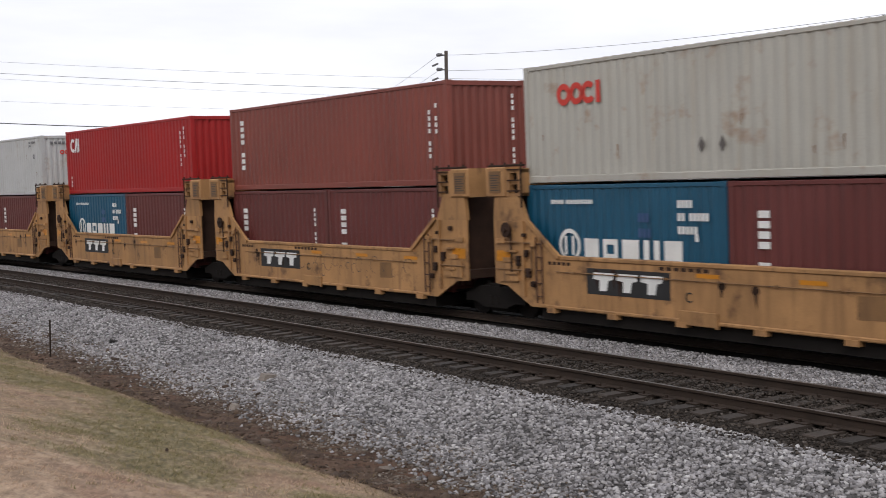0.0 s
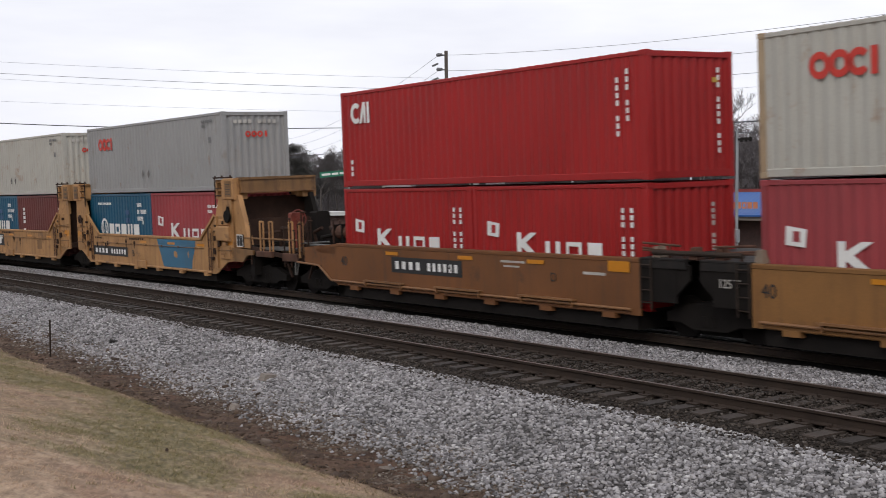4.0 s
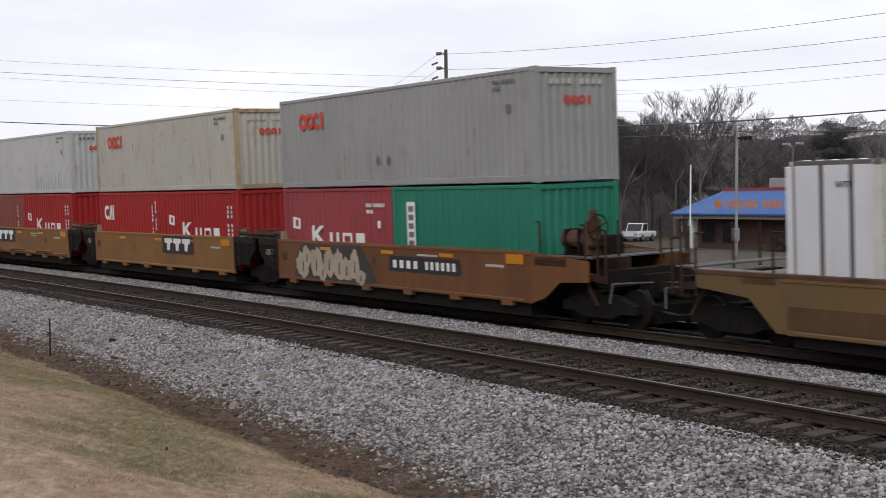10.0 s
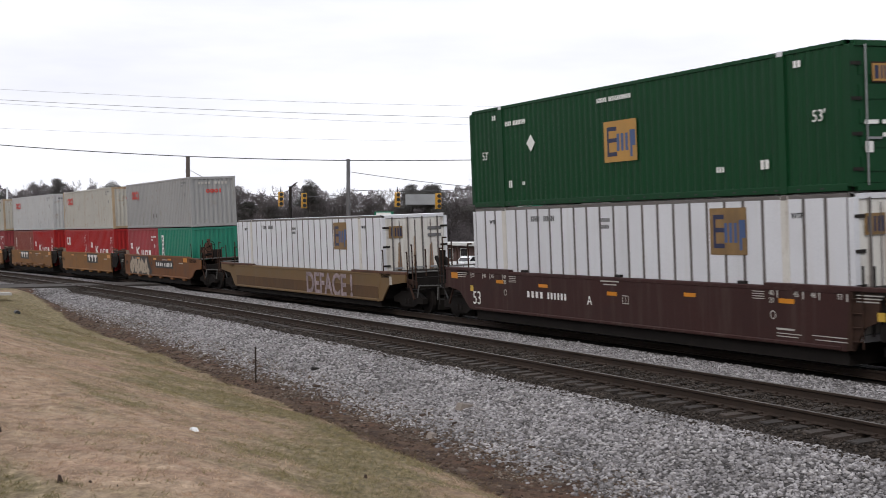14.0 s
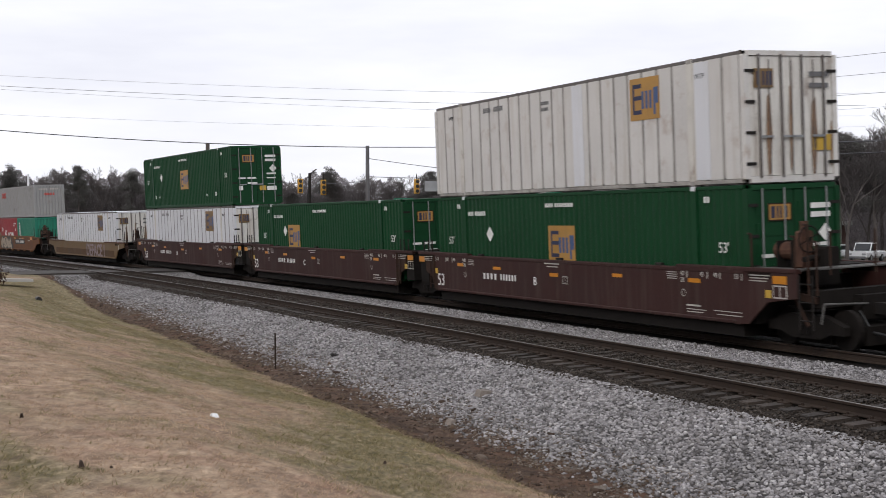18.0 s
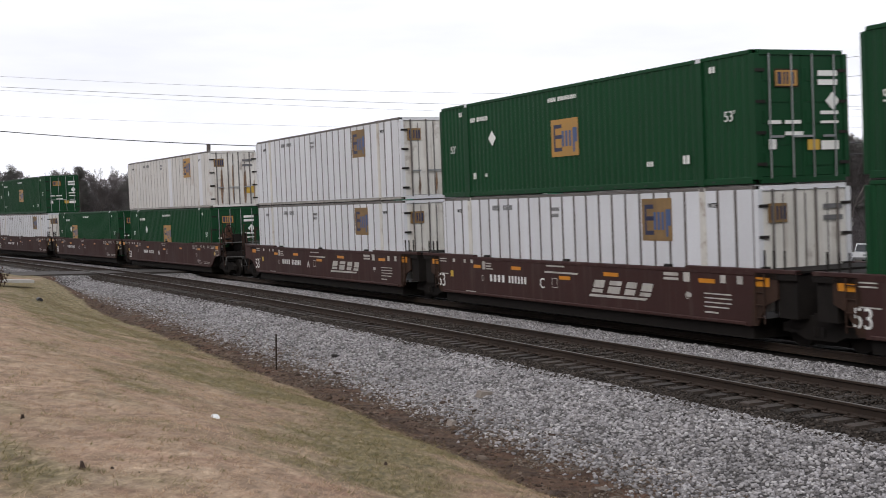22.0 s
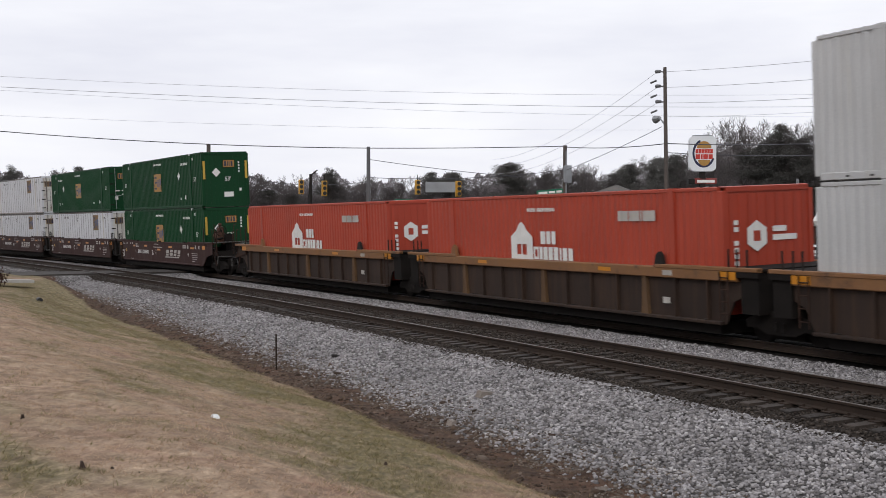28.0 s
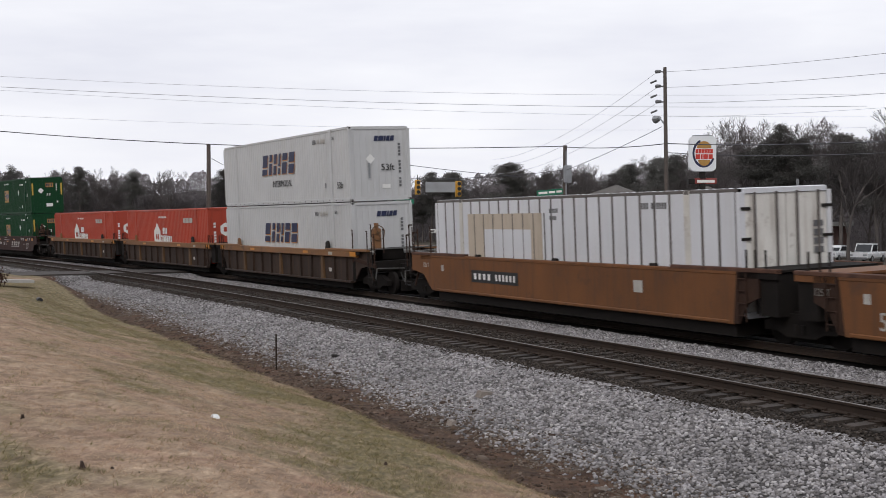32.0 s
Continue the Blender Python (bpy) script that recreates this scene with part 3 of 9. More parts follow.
def slit_slabs(m, x, z, w, h, widths, y=0.0, gap=0.16, slant=0.0):
    """Slanted plain blocks, each cut by a slit, that stand for a large painted mark."""
    total = sum(widths) + gap * (len(widths) - 1)
    k = w / total
    for i, q in enumerate(widths):
        cut = (0.34, 0.6, 0.48)[i % 3]
        for z0, z1 in ((0.0, cut - 0.05), (cut + 0.05, 1.0)):
            slabs(m, x + slant * z0 * h, z + z0 * h, q * k, (z1 - z0) * h, (1,), y, 0, slant)
        x += (q + gap) * k


CASTING = (0.178, 0.162, 0.118)


def container(name, L, W, H, paint, s, z, label, style="iso", right="front", left="door", posts=None, group="containers on the train"):
    """A box container in its parts: origin at the middle of its floor, near side at -y."""
    root = tagged(new(name), label, "container", group)
    x, y = L / 2, W / 2
    key = (L, W, H, style)
    posts = posts or paint
    dom = style in ("domestic", "plate")
    ends = x - (1.98 if dom else 0.0)
    pitch, depth = (0.278, 0.026) if style == "iso" else (0.27, 0.024)
    for sign, side in ((-1, "near"), (1, "far")):
        if style == "plate":
            n = 25
            w = (L - 0.3) / n
            if sign < 0:
                for i in range(n):
                    built("side_panel", paint, root, lambda m: m.chamfer(0.054, w - 0.054, -y + 0.002, -y + 0.05, 0.12, H - 0.09, 0.008), key=key, at=(-x + 0.15 + i * w, 0, 0))
            else:
                built("side_sheet", paint, root, lambda m: m.box(-x + 0.15, x - 0.15, y - 0.012, y - 0.004, 0.17, H - 0.1), key=key)
            built("side_liner", posts, root, lambda m, sg=sign: m.box(-x + 0.1, x - 0.1, min(sg * (y - 0.014), sg * (y - 0.06)), max(sg * (y - 0.014), sg * (y - 0.06)), 0.15, H - 0.09), key=(key, sign))
        else:
            built("side_panel", paint, root, lambda m, sg=sign: wave(m, -x + 0.12, x - 0.12, sg * (y - 0.012), 0.15, H - 0.085, pitch, depth, -sg), key=(key, sign))
        built("bottom_rail", paint if style != "plate" else P["railgrime"], root, lambda m, sg=sign: m.chamfer(-x + 0.16, x - 0.16, min(sg * y, sg * (y - 0.11)), max(sg * y, sg * (y - 0.11)), 0.02, 0.17 if style != "plate" else 0.115, 0.012), key=(key, sign))
        built("top_rail", paint if style != "plate" else P["postgrey"], root, lambda m, sg=sign: m.chamfer(-x + 0.16, x - 0.16, min(sg * (y - 0.002), sg * (y - 0.08)), max(sg * (y - 0.002), sg * (y - 0.08)), H - 0.1, H - 0.012, 0.012), key=(key, sign))
        for e in (-1, 1):
            def post(m, sg=sign, ee=e):
                m.chamfer(min(ee * x, ee * (x - 0.15)), max(ee * x, ee * (x - 0.15)), min(sg * y, sg * (y - 0.13)), max(sg * y, sg * (y - 0.13)), 0.1, H - 0.1, 0.015)
            built("corner_post", posts if style != "plate" else paint, root, post, key=(key, sign, e))
            if dom:
                def lift(m, sg=sign, ee=e):
                    m.chamfer(ee * ends - 0.11, ee * ends + 0.11, min(sg * (y + 0.012), sg * (y - 0.1)), max(sg * (y + 0.012), sg * (y - 0.1)), 0.02, H - 0.02, 0.015)
                built("lifting_post", P["rustpale"] if style == "plate" else paint, root, lift, key=(key, sign, e))
            for zz in (0, 1):
                def cast(m, sg=sign, ee=e, k=zz):
                    cx, cw, ch = CASTING
                    xe = ends if dom else x
                    a, b = sorted((ee * (xe + 0.004 + (0.09 if dom else 0)), ee * (xe - cx + (0.09 if dom else 0))))
                    c, d = sorted((sg * (y + (0.016 if dom else 0.003)), sg * (y - cw)))
                    z0 = 0 if k == 0 else H - ch
                    m.chamfer(a, b, c, d, z0, z0 + ch, 0.012)
                built("corner_casting", P["white"] if style == "domestic" and paint in (P["green"],) and zz else posts, root, cast, key=(key, sign, e, zz))
    if style == "domestic":
        built("rail_slot", P["blackpaint"], root, lambda m: [m.box(-x + 0.9 + i * (L - 1.8) / 21, -x + 1.0 + i * (L - 1.8) / 21, -y - 0.003, -y + 0.004, 0.07, 0.105) for i in range(22)], key=key)["kind"] = "stuff"
    built("roof", paint, root, lambda m: wave(m, -x + 0.1, x - 0.1, 0, -y + 0.05, y - 0.05, 0.3, 0.02), key=key, at=(0, 0, H - 0.02), turn=(90, 0, 0))
    built("floor_frame", P["darksteel"], root, lambda m: (m.box(-x + 0.17, x - 0.17, -y + 0.11, y - 0.11, 0.05, 0.16), [m.box(i * 0.6 - 0.04, i * 0.6 + 0.04, -y + 0.1, y - 0.1, 0.02, 0.07) for i in range(-int(x / 0.6), int(x / 0.6) + 1)]), key=key)
    for e, what in ((-1, left), (1, right)):
        a, b = sorted((e * x, e * (x - 0.1)))
        built("end_sill", posts if style != "plate" else paint, root, lambda m: m.box(a, b, -y + 0.13, y - 0.13, 0.02, 0.16), key=(key, e))
        built("end_header", posts if style != "plate" else paint, root, lambda m: m.box(a, b, -y + 0.13, y - 0.13, H - 0.13, H - 0.02), key=(key, e))
        if what == "front":
            if style == "iso":
                built("end_panel", paint, root, lambda m, ee=e: wave(m, -y + 0.12, y - 0.12, ee * (x - 0.02), 0.15, H - 0.12, 0.25, 0.045, -ee, "y"), key=(key, e))
            else:
                built("end_panel", paint, root, lambda m, ee=e: m.box(min(ee * (x - 0.03), ee * (x - 0.06)), max(ee * (x - 0.03), ee * (x - 0.06)), -y + 0.12, y - 0.12, 0.15, H - 0.12), key=(key, e))
                for i in range(-4, 5):
                    built("end_rib", paint, root, lambda m, ee=e: m.chamfer(min(ee * (x - 0.016), ee * (x - 0.034)), max(ee * (x - 0.016), ee * (x - 0.034)), -0.05, 0.05, 0.2, H - 0.17, 0.006), key=(key, e), at=(0, i * 0.26, 0))
        else:
            for k in (-1, 1):
                def leaf(m, ee=e, kk=k):
                    c, d = sorted((ee * (x - 0.03), ee * (x - 0.07)))
                    y0, y1 = sorted((kk * 0.012, kk * (y - 0.14)))
                    m.box(c, d, y0, y1, 0.17, H - 0.14)
                    if style != "plate":
                        c2, d2 = sorted((ee * (x - 0.014), ee * (x - 0.035)))
                        for i in range(5):
                            z0 = 0.3 + i * (H - 0.6) / 5
                            m.chamfer(c2, d2, y0 + 0.1, y1 - 0.1, z0 + 0.08, z0 + (H - 0.6) / 5 - 0.1, 0.01)
                door = built("door", P["doorwhite"] if style == "plate" else paint, root, leaf, key=(key, e, k))
                for q in (0.25, 0.78):
                    yy = k * q * (y - 0.14)
                    built("lock_rod", P["galv"] if style != "plate" else P["postgrey"], door, lambda m, ee=e, v=yy: m.tube((ee * (x + 0.012), v, 0.12), (ee * (x + 0.012), v, H - 0.1), 0.018 if style != "plate" else 0.03), key=(key, e, k, q))
                    built("rod_handle", P["galv"], door, lambda m, ee=e, v=yy, kk=k: m.box(min(ee * (x + 0.02), ee * (x + 0.04)), max(ee * (x + 0.02), ee * (x + 0.04)), min(v, v - kk * 0.35), max(v, v - kk * 0.35), 1.0, 1.05), key=(key, e, k, q))
                for i in range(4):
                    built("hinge", P["darksteel"], door, lambda m, ee=e, kk=k, j=i: m.box(min(ee * (x - 0.02), ee * (x + 0.012)), max(ee * (x - 0.02), ee * (x + 0.012)), min(kk * (y - 0.28), kk * (y - 0.01)), max(kk * (y - 0.28), kk * (y - 0.01)), 0.4 + j * (H - 0.9) / 3, 0.47 + j * (H - 0.9) / 3), key=(key, e, k, i))
    rides(root, s, z)
    return root


def near_mark(box_, name, mat, make, label=""):
    """A mark laid on the near side, drawn in x, z with y = 0 as the side's face."""
    return built(name, mat, box_, make, label, at=(0, -box_["half"] - 0.006, 0))


def end_mark(box_, name, mat, make, label=""):
    """A mark on the end that faces +x; drawn in x (along -y to +y), z."""
    return built(name, mat, box_, make, label, at=(box_["len"] / 2 + 0.004, 0, 0), turn=(0, 0, 90))


def iso(name, paint, s, z, label, L=12.192, H=2.591, posts=None, right="front", left="door"):
    c = container(name, L, 2.438, H, paint, s, z, label, "iso", right, left, posts)
    c["half"], c["len"] = 1.219, L
    return c


def codes(c, x, z, rows, h=0.11, mat="whitemark", tall=False):
    """Rows of small unreadable writing as plain bars."""
    def make(m):
        zz = z
        for w in rows:
            n = max(1, round(w / (0.72 * h)))
            for i in range(n):
                if n > 6 and i == n // 3:
                    continue
                a, b = x + w * i / n, x + w * (i + 0.74) / n
                m.add([(a, 0, zz), (b, 0, zz), (b, 0, zz + h), (a, 0, zz + h)], [(0, 1, 2, 3)])
            zz -= h * 1.7
    near_mark(c, "code_bar", P[mat], make)["kind"] = "stuff"


def column(c, x, z0, z1, n, w=0.09, mat="whitemark", end=False):
    """A column of small upright writing as plain bars."""
    def make(m):
        st = (z1 - z0) / n
        for i in range(n):
            if i % 5 != 3:
                m.add([(x, 0, z0 + i * st), (x + w, 0, z0 + i * st), (x + w, 0, z0 + (i + 0.7) * st), (x, 0, z0 + (i + 0.7) * st)], [(0, 1, 2, 3)])
    (end_mark if end else near_mark)(c, "code_bar", P[mat], make)["kind"] = "stuff"


def ring(m, cx, cz, r0, r1, n=20, a0=0.0, a1=2 * math.pi, sx=1.0):
    v, f = [], []
    for i in range(n + 1):
        a = a0 + (a1 - a0) * i / n
        v += [(cx + sx * r0 * math.cos(a), 0, cz + r0 * math.sin(a)), (cx + sx * r1 * math.cos(a), 0, cz + r1 * math.sin(a))]
    m.add(v, [(2 * i, 2 * i + 1, 2 * i + 3, 2 * i + 2) for i in range(n)])


P["ruststreak"] = surf("rust_stain", (0.20, 0.115, 0.065), 0.8, vary=0.35, vscale=2.5, grain=0.25, gscale=14.0, streak=0.9, streak_col=(0.36, 0.28, 0.21))


def grey_box(s, z, label, posts=None, paint="lightgrey", letter=True):
    c = iso("shipping_container", P[paint], s, z, label, posts=posts)
    x = -6.096

    def logo(m):
        ring(m, x + 1.40, 1.90, 0.11, 0.235)
        ring(m, x + 1.82, 1.90, 0.11, 0.235)
        ring(m, x + 2.22, 1.90, 0.11, 0.235, 16, 0.7, 5.6)
        m.box(x + 2.46, x + 2.60, -0.001, 0, 1.665, 2.13)
    near_mark(c, "logo", P["redmark"], logo)

    def logo2(m):
        for i in range(3):
            ring(m, -0.28 + i * 0.22, 1.85, 0.045, 0.105, 12)
        m.box(0.34, 0.42, -0.001, 0.0, 1.75, 1.95)
    end_mark(c, "logo", P["redmark"], logo2)
    codes(c, 4.55, 2.28, (0.85, 0.3), 0.09, "greymark")
    rng = random.Random(int(s * 10))
    if "scrapes" in label:
        for i in range(11):
            a, b = 1.9 + 0.3 * i + rng.uniform(-0.05, 0.05), rng.uniform(0.25, 0.6)
            near_mark(c, "scrape", P["greymark"], lambda m: m.add([(a, 0, 0.2), (a + 0.03, 0, 0.2), (a + 0.045, 0, 0.2 + b), (a + 0.02, 0, 0.25 + b)], [(0, 1, 2, 3)]), "dark scrape")
    elif "red mark" in label:
        for a in (-0.62, -0.08):
            near_mark(c, "smudge", P["postgrey"], lambda m: m.add([(a, 0, 0.5), (a + 0.09, 0, 0.68), (a, 0, 0.84), (a - 0.09, 0, 0.66)], [(0, 1, 2, 3)]))
    for i in range(5):
        a, b, q = rng.uniform(-5.6, 5.6), rng.uniform(0.1, 0.35), rng.uniform(0.2, 2.1)
        near_mark(c, "rust_streak", P["ruststreak"], lambda m: m.add([(a, 0, q), (a + 0.015, 0, q), (a + 0.03, 0, q + b), (a - 0.02, 0, q + b)], [(0, 1, 2, 3)]))
    codes(c, 5.05, 1.6, (0.22,), 0.2, "greymark")

    def endcode(m):
        for i in range(9):
            if i != 4:
                m.add([(-0.8 + i * 0.18, 0, 2.2), (-0.68 + i * 0.18, 0, 2.2), (-0.68 + i * 0.18, 0, 2.32), (-0.8 + i * 0.18, 0, 2.32)], [(0, 1, 2, 3)])
    end_mark(c, "code_bar", P["greymark"] if paint == "lightgrey" else P["dullmark"], endcode)
    return c


def k_box(s, z, paint, label):
    """A red twenty-foot box: a white flag-like patch and a row of large white blocks low on the side."""
    c = iso("shipping_container", P[paint], s, z, label, L=6.058)
    x = -3.029
    near_mark(c, "flag_patch", P["whitemark"], lambda m: m.add([(-2.47, 0, 1.44), (-2.02, 0, 1.40), (-1.98, 0, 1.72), (-2.45, 0, 1.78)], [(0, 1, 2, 3)]))
    near_mark(c, "flag_spot", P[paint], lambda m: m.add([(-2.3, -0.003, 1.5), (-2.14, -0.003, 1.49), (-2.13, -0.003, 1.68), (-2.29, -0.003, 1.69)], [(0, 1, 2, 3)]))

    def logo(m):
        q = -1.33
        m.add([(q, 0, 0.98), (q + 0.17, 0, 0.98), (q + 0.17, 0, 1.53), (q, 0, 1.53)], [(0, 1, 2, 3)])
        m.add([(q + 0.17, 0, 1.2), (q + 0.55, 0, 0.98), (q + 0.8, 0, 0.98), (q + 0.34, 0, 1.3), (q + 0.74, 0, 1.53), (q + 0.5, 0, 1.53), (q + 0.17, 0, 1.36)], [(0, 1, 2, 3, 4, 5, 6)])
        slabs(m, -0.29, 1.0, 1.9, 0.35, (0.3, 0.3, 1, 0.9), gap=0.4, rings=(2,))
    near_mark(c, "logo", P["whitemark"], logo)
    if paint == "pink":
        codes(c, 1.74, 2.06, (0.95, 0.35), 0.1)
        codes(c, 2.3, 1.5, (0.2,), 0.2)
    else:
        column(c, 2.23, 1.1, 2.13, 7, 0.09)
        column(c, 2.5, 1.1, 2.13, 7, 0.09)
    column(c, 0.55, 0.5, 2.3, 14, 0.08, "dullmark", True)
    return c


def blue_box(s, z, label):
    c = iso("shipping_container", P["blue"], s, z, label, L=6.058)
    x = -3.029

    def logo(m):
        ring(m, -1.57, 1.28, 0.27, 0.36, 24)
        m.box(-1.74, -1.66, -0.001, 0, 1.08, 1.48)
        m.box(-1.5, -1.42, -0.001, 0, 1.08, 1.48)
        slabs(m, -1.08, 1.02, 2.93, 0.42, (1, 1, 1.1, 0.35, 0.35, 1.1), gap=0.3, rings=(1,))
    near_mark(c, "logo", P["whitemark"], logo)
    codes(c, -2.17, 2.17, (1.4,), 0.09)
    codes(c, 1.74, 2.09, (0.42, 0.85, 0.55), 0.15)
    codes(c, 2.2, 1.44, (0.12,), 0.15)
    codes(c, 0.6, 1.8, (0.35, 0.4), 0.18, "bluemark")
    return c


def tri_box(s, z, paint, label, L=6.058):
    c = iso("shipping_container", P[paint], s, z, label, L=L)
    x = -L / 2
    if L > 7:
        column(c, x + 0.74, 0.65, 2.25, 8, 0.24)
        column(c, 5.25, 0.7, 2.1, 9, 0.1)
        column(c, 5.55, 1.3, 2.1, 5, 0.1)
    else:
        column(c, -2.3, 0.6, 2.1, 8, 0.28)
        column(c, 2.25, 1.0, 2.1, 8, 0.09)
    column(c, 0.75, 0.5, 2.3, 12, 0.07, "whitemark", True)
    return c


def corner_mark_box(s, z, paint, label, L=12.192):
    c = iso("shipping_container", P[paint], s, z, label, L=L)
    x, zc = -L / 2, 1.99 if L > 7 else 1.82
    near_mark(c, "logo", P["whitemark"], lambda m: (ring(m, x + 0.8, zc, 0.15, 0.28, 16, 0.8, 5.5), m.add([(x + 0.98, 0, zc - 0.28), (x + 1.1, 0, zc - 0.28), (x + 1.32, 0, zc + 0.28), (x + 1.16, 0, zc + 0.28)], [(0, 1, 2, 3)]), m.box(x + 1.22, x + 1.32, -0.001, 0, zc - 0.28, zc + 0.2), m.box(x + 1.38, x + 1.5, -0.001, 0, zc - 0.28, zc + 0.28)))
    column(c, L / 2 - 0.9, 0.9, 2.3, 9, 0.08)
    column(c, L / 2 - 0.6, 1.2, 2.3, 7, 0.08)
    column(c, 0.75, 0.5, 2.3, 12, 0.07, "whitemark", True)
    if L > 7:
        def dots(m):
            for zz in (0.62, 0.45, 0.3):
                m.add([(x + 0.45, 0, zz), (x + 0.57, 0, zz), (x + 0.57, 0, zz + 0.11), (x + 0.45, 0, zz + 0.11)], [(0, 1, 2, 3)])
        near_mark(c, "decal", P["whitemark"], dots)
        column(c, 0.62, 1.95, 2.1, 1, 0.16, "yellow", True)
    return c


def gold_square(c, x, z, w=1.12, h=1.0, faded=False):
    near_mark(c, "logo_panel", P["goldmark"] if not faded else P["dullgold"], lambda m: m.add([(x, 0, z), (x + w, 0, z), (x + w, 0, z + h), (x, 0, z + h)], [(0, 1, 2, 3)]))
    k = 0.003

    def dark(m):
        a = x + 0.1 * w
        m.box(a, a + 0.08, -k, -k + 0.001, z + 0.14 * h, z + 0.86 * h)
        for q in (0.14, 0.48, 0.76):
            m.box(a + 0.08, a + 0.3 * w, -k, -k + 0.001, z + q * h, z + (q + 0.1) * h)
    near_mark(c, "logo", P["navymark"], dark)

    def blue(m):
        a = x + 0.4 * w
        for q in (0.0, 0.13, 0.26):
            m.box(a + q * w, a + (q + 0.08) * w, -k, -k + 0.001, z + 0.26 * h, z + 0.68 * h)
        m.box(a + 0.4 * w, a + 0.47 * w, -k, -k + 0.001, z + 0.1 * h, z + 0.74 * h)
        m.box(a + 0.47 * w, a + 0.56 * w, -k, -k + 0.001, z + 0.36 * h, z + 0.74 * h)
    near_mark(c, "logo", P["bluemark"], blue)


def words(c, text, mat, x, z, h, name="lettering"):
    ob = part(name, lettering(text, P[mat]), c, "", (x, -c["half"] - 0.010, z))
    ob.scale = (h, 1, h)
    return ob


P["doorwhite"] = surf("rust_streaked_door_paint", (0.64, 0.625, 0.59), 0.55, vary=0.1, vscale=0.8, streak=0.6, streak_col=(0.16, 0.085, 0.04), spots=0.6, spot_col=(0.12, 0.06, 0.03), spot_scale=1.5)
P["repairbeige"] = surf("beige_repair_paint", (0.46, 0.39, 0.31), 0.6, vary=0.1, vscale=0.8, streak=0.3)
P["dullgold"] = surf("faded_gold_marking_paint", (0.20, 0.12, 0.045), 0.6, vary=0.25, vscale=2.0, streak=0.5)


def white_53(s, z, label, right="door", aged=False, patch=0, logo=True, faded=True):
    c = container("domestic_container", 16.154, 2.591, 2.935, P["offwhite" if aged else "white"], s, z, label, "plate", right, "front", P["railgrime" if aged else "postgrey"])
    c["half"], c["len"] = 1.2955, 16.154
    if logo:
        gold_square(c, 3.6, 1.68, 1.28, 1.03, faded)
        codes(c, -4.5, 2.5, (0.5,), 0.15, "greymark")
        codes(c, -3.8, 2.5, (0.6,), 0.15, "greymark")
        codes(c, -0.9, 2.45, (0.45, 0.4), 0.1, "greymark")
        words(c, "WTP", "blackpaint", -6.98, 2.45, 0.12)
        words(c, "WTP", "blackpaint", 6.3, 2.45, 0.12)
        end_mark(c, "logo_panel", P["dullgold"], lambda m: m.add([(-1.04, 0, 2.1), (-0.5, 0, 2.1), (-0.5, 0, 2.52), (-1.04, 0, 2.52)], [(0, 1, 2, 3)]), "")
        end_mark(c, "code_bar", P["greymark"], lambda m: [m.add([(0.5, 0, q), (1.05, 0, q), (1.05, 0, q + 0.11), (0.5, 0, q + 0.11)], [(0, 1, 2, 3)]) for q in (2.35, 2.1)])
        end_mark(c, "logo", P["navymark"], lambda m: [m.add([(-1.0 + a, -0.003, 2.16), (-1.0 + b, -0.003, 2.16), (-1.0 + b, -0.003, 2.46), (-1.0 + a, -0.003, 2.46)], [(0, 1, 2, 3)]) for a, b in ((0.04, 0.12), (0.2, 0.25), (0.3, 0.35), (0.4, 0.46))])
        end_mark(c, "door_seam", P["postgrey"], lambda m: [m.box(q - 0.014, q + 0.014, -0.006, 0.0, 0.18, 2.72) for q in (-0.62, 0.0, 0.62)])
        runs = ((-0.66, 0.15, 2.0, 0.10), (-0.05, 0.25, 2.2, 0.05), (0.6, 0.15, 1.9, 0.11), (1.1, 0.3, 1.4, 0.05)) if aged or "rust" in label else ((-0.62, 0.15, 0.8, 0.06), (0.05, 0.2, 1.0, 0.05))
        for a, z0, z1, w in runs:
            end_mark(c, "rust_streak", P["ruststreak"], lambda m: m.add([(a - w * 0.3, 0, z0), (a + w * 0.4, 0, z0 + 0.1), (a + w, 0, (z0 + z1) / 2), (a + w * 0.6, 0, z1), (a - w * 0.2, 0, z1 - 0.1), (a - w * 0.7, 0, (z0 + z1) / 2 - 0.1)], [(0, 1, 2, 3, 4, 5)]))
        if aged:
            for q in (0.78, 6.28):
                near_mark(c, "new_panel", P["white"], lambda m: m.box(q, q + 0.53, -0.003, 0.004, 0.14, 2.82), "newer white side panel")
            end_mark(c, "decal", P["yellow"], lambda m: m.add([(0.55, 0, 0.7), (1.1, 0, 0.7), (1.1, 0, 1.05), (0.55, 0, 1.05)], [(0, 1, 2, 3)]))
    if patch:
        near_mark(c, "repair_panel", P["repairbeige"], lambda m: m.box(-5.6, -0.85, -0.006, 0.02, 0.2, 2.45), "beige patched area")
        near_mark(c, "repair_panel", P["white"], lambda m: m.box(-4.45, -1.5, -0.012, -0.004, 0.2, 1.98), "white repair sheet")
        for q in range(8):
            near_mark(c, "seam", P["postgrey"], lambda m: m.box(-5.15 + 0.634 * q, -5.11 + 0.634 * q, -0.014, 0.0, 0.2, 2.45))
        codes(c, -1.0 + 0.6, 2.45, (0.5, 0.4), 0.12, "greymark")
        codes(c, 4.2, 2.5, (1.1,), 0.16, "greymark")
        column(c, 0.75, 0.6, 2.4, 9, 0.28, "greymark", True)
    return c


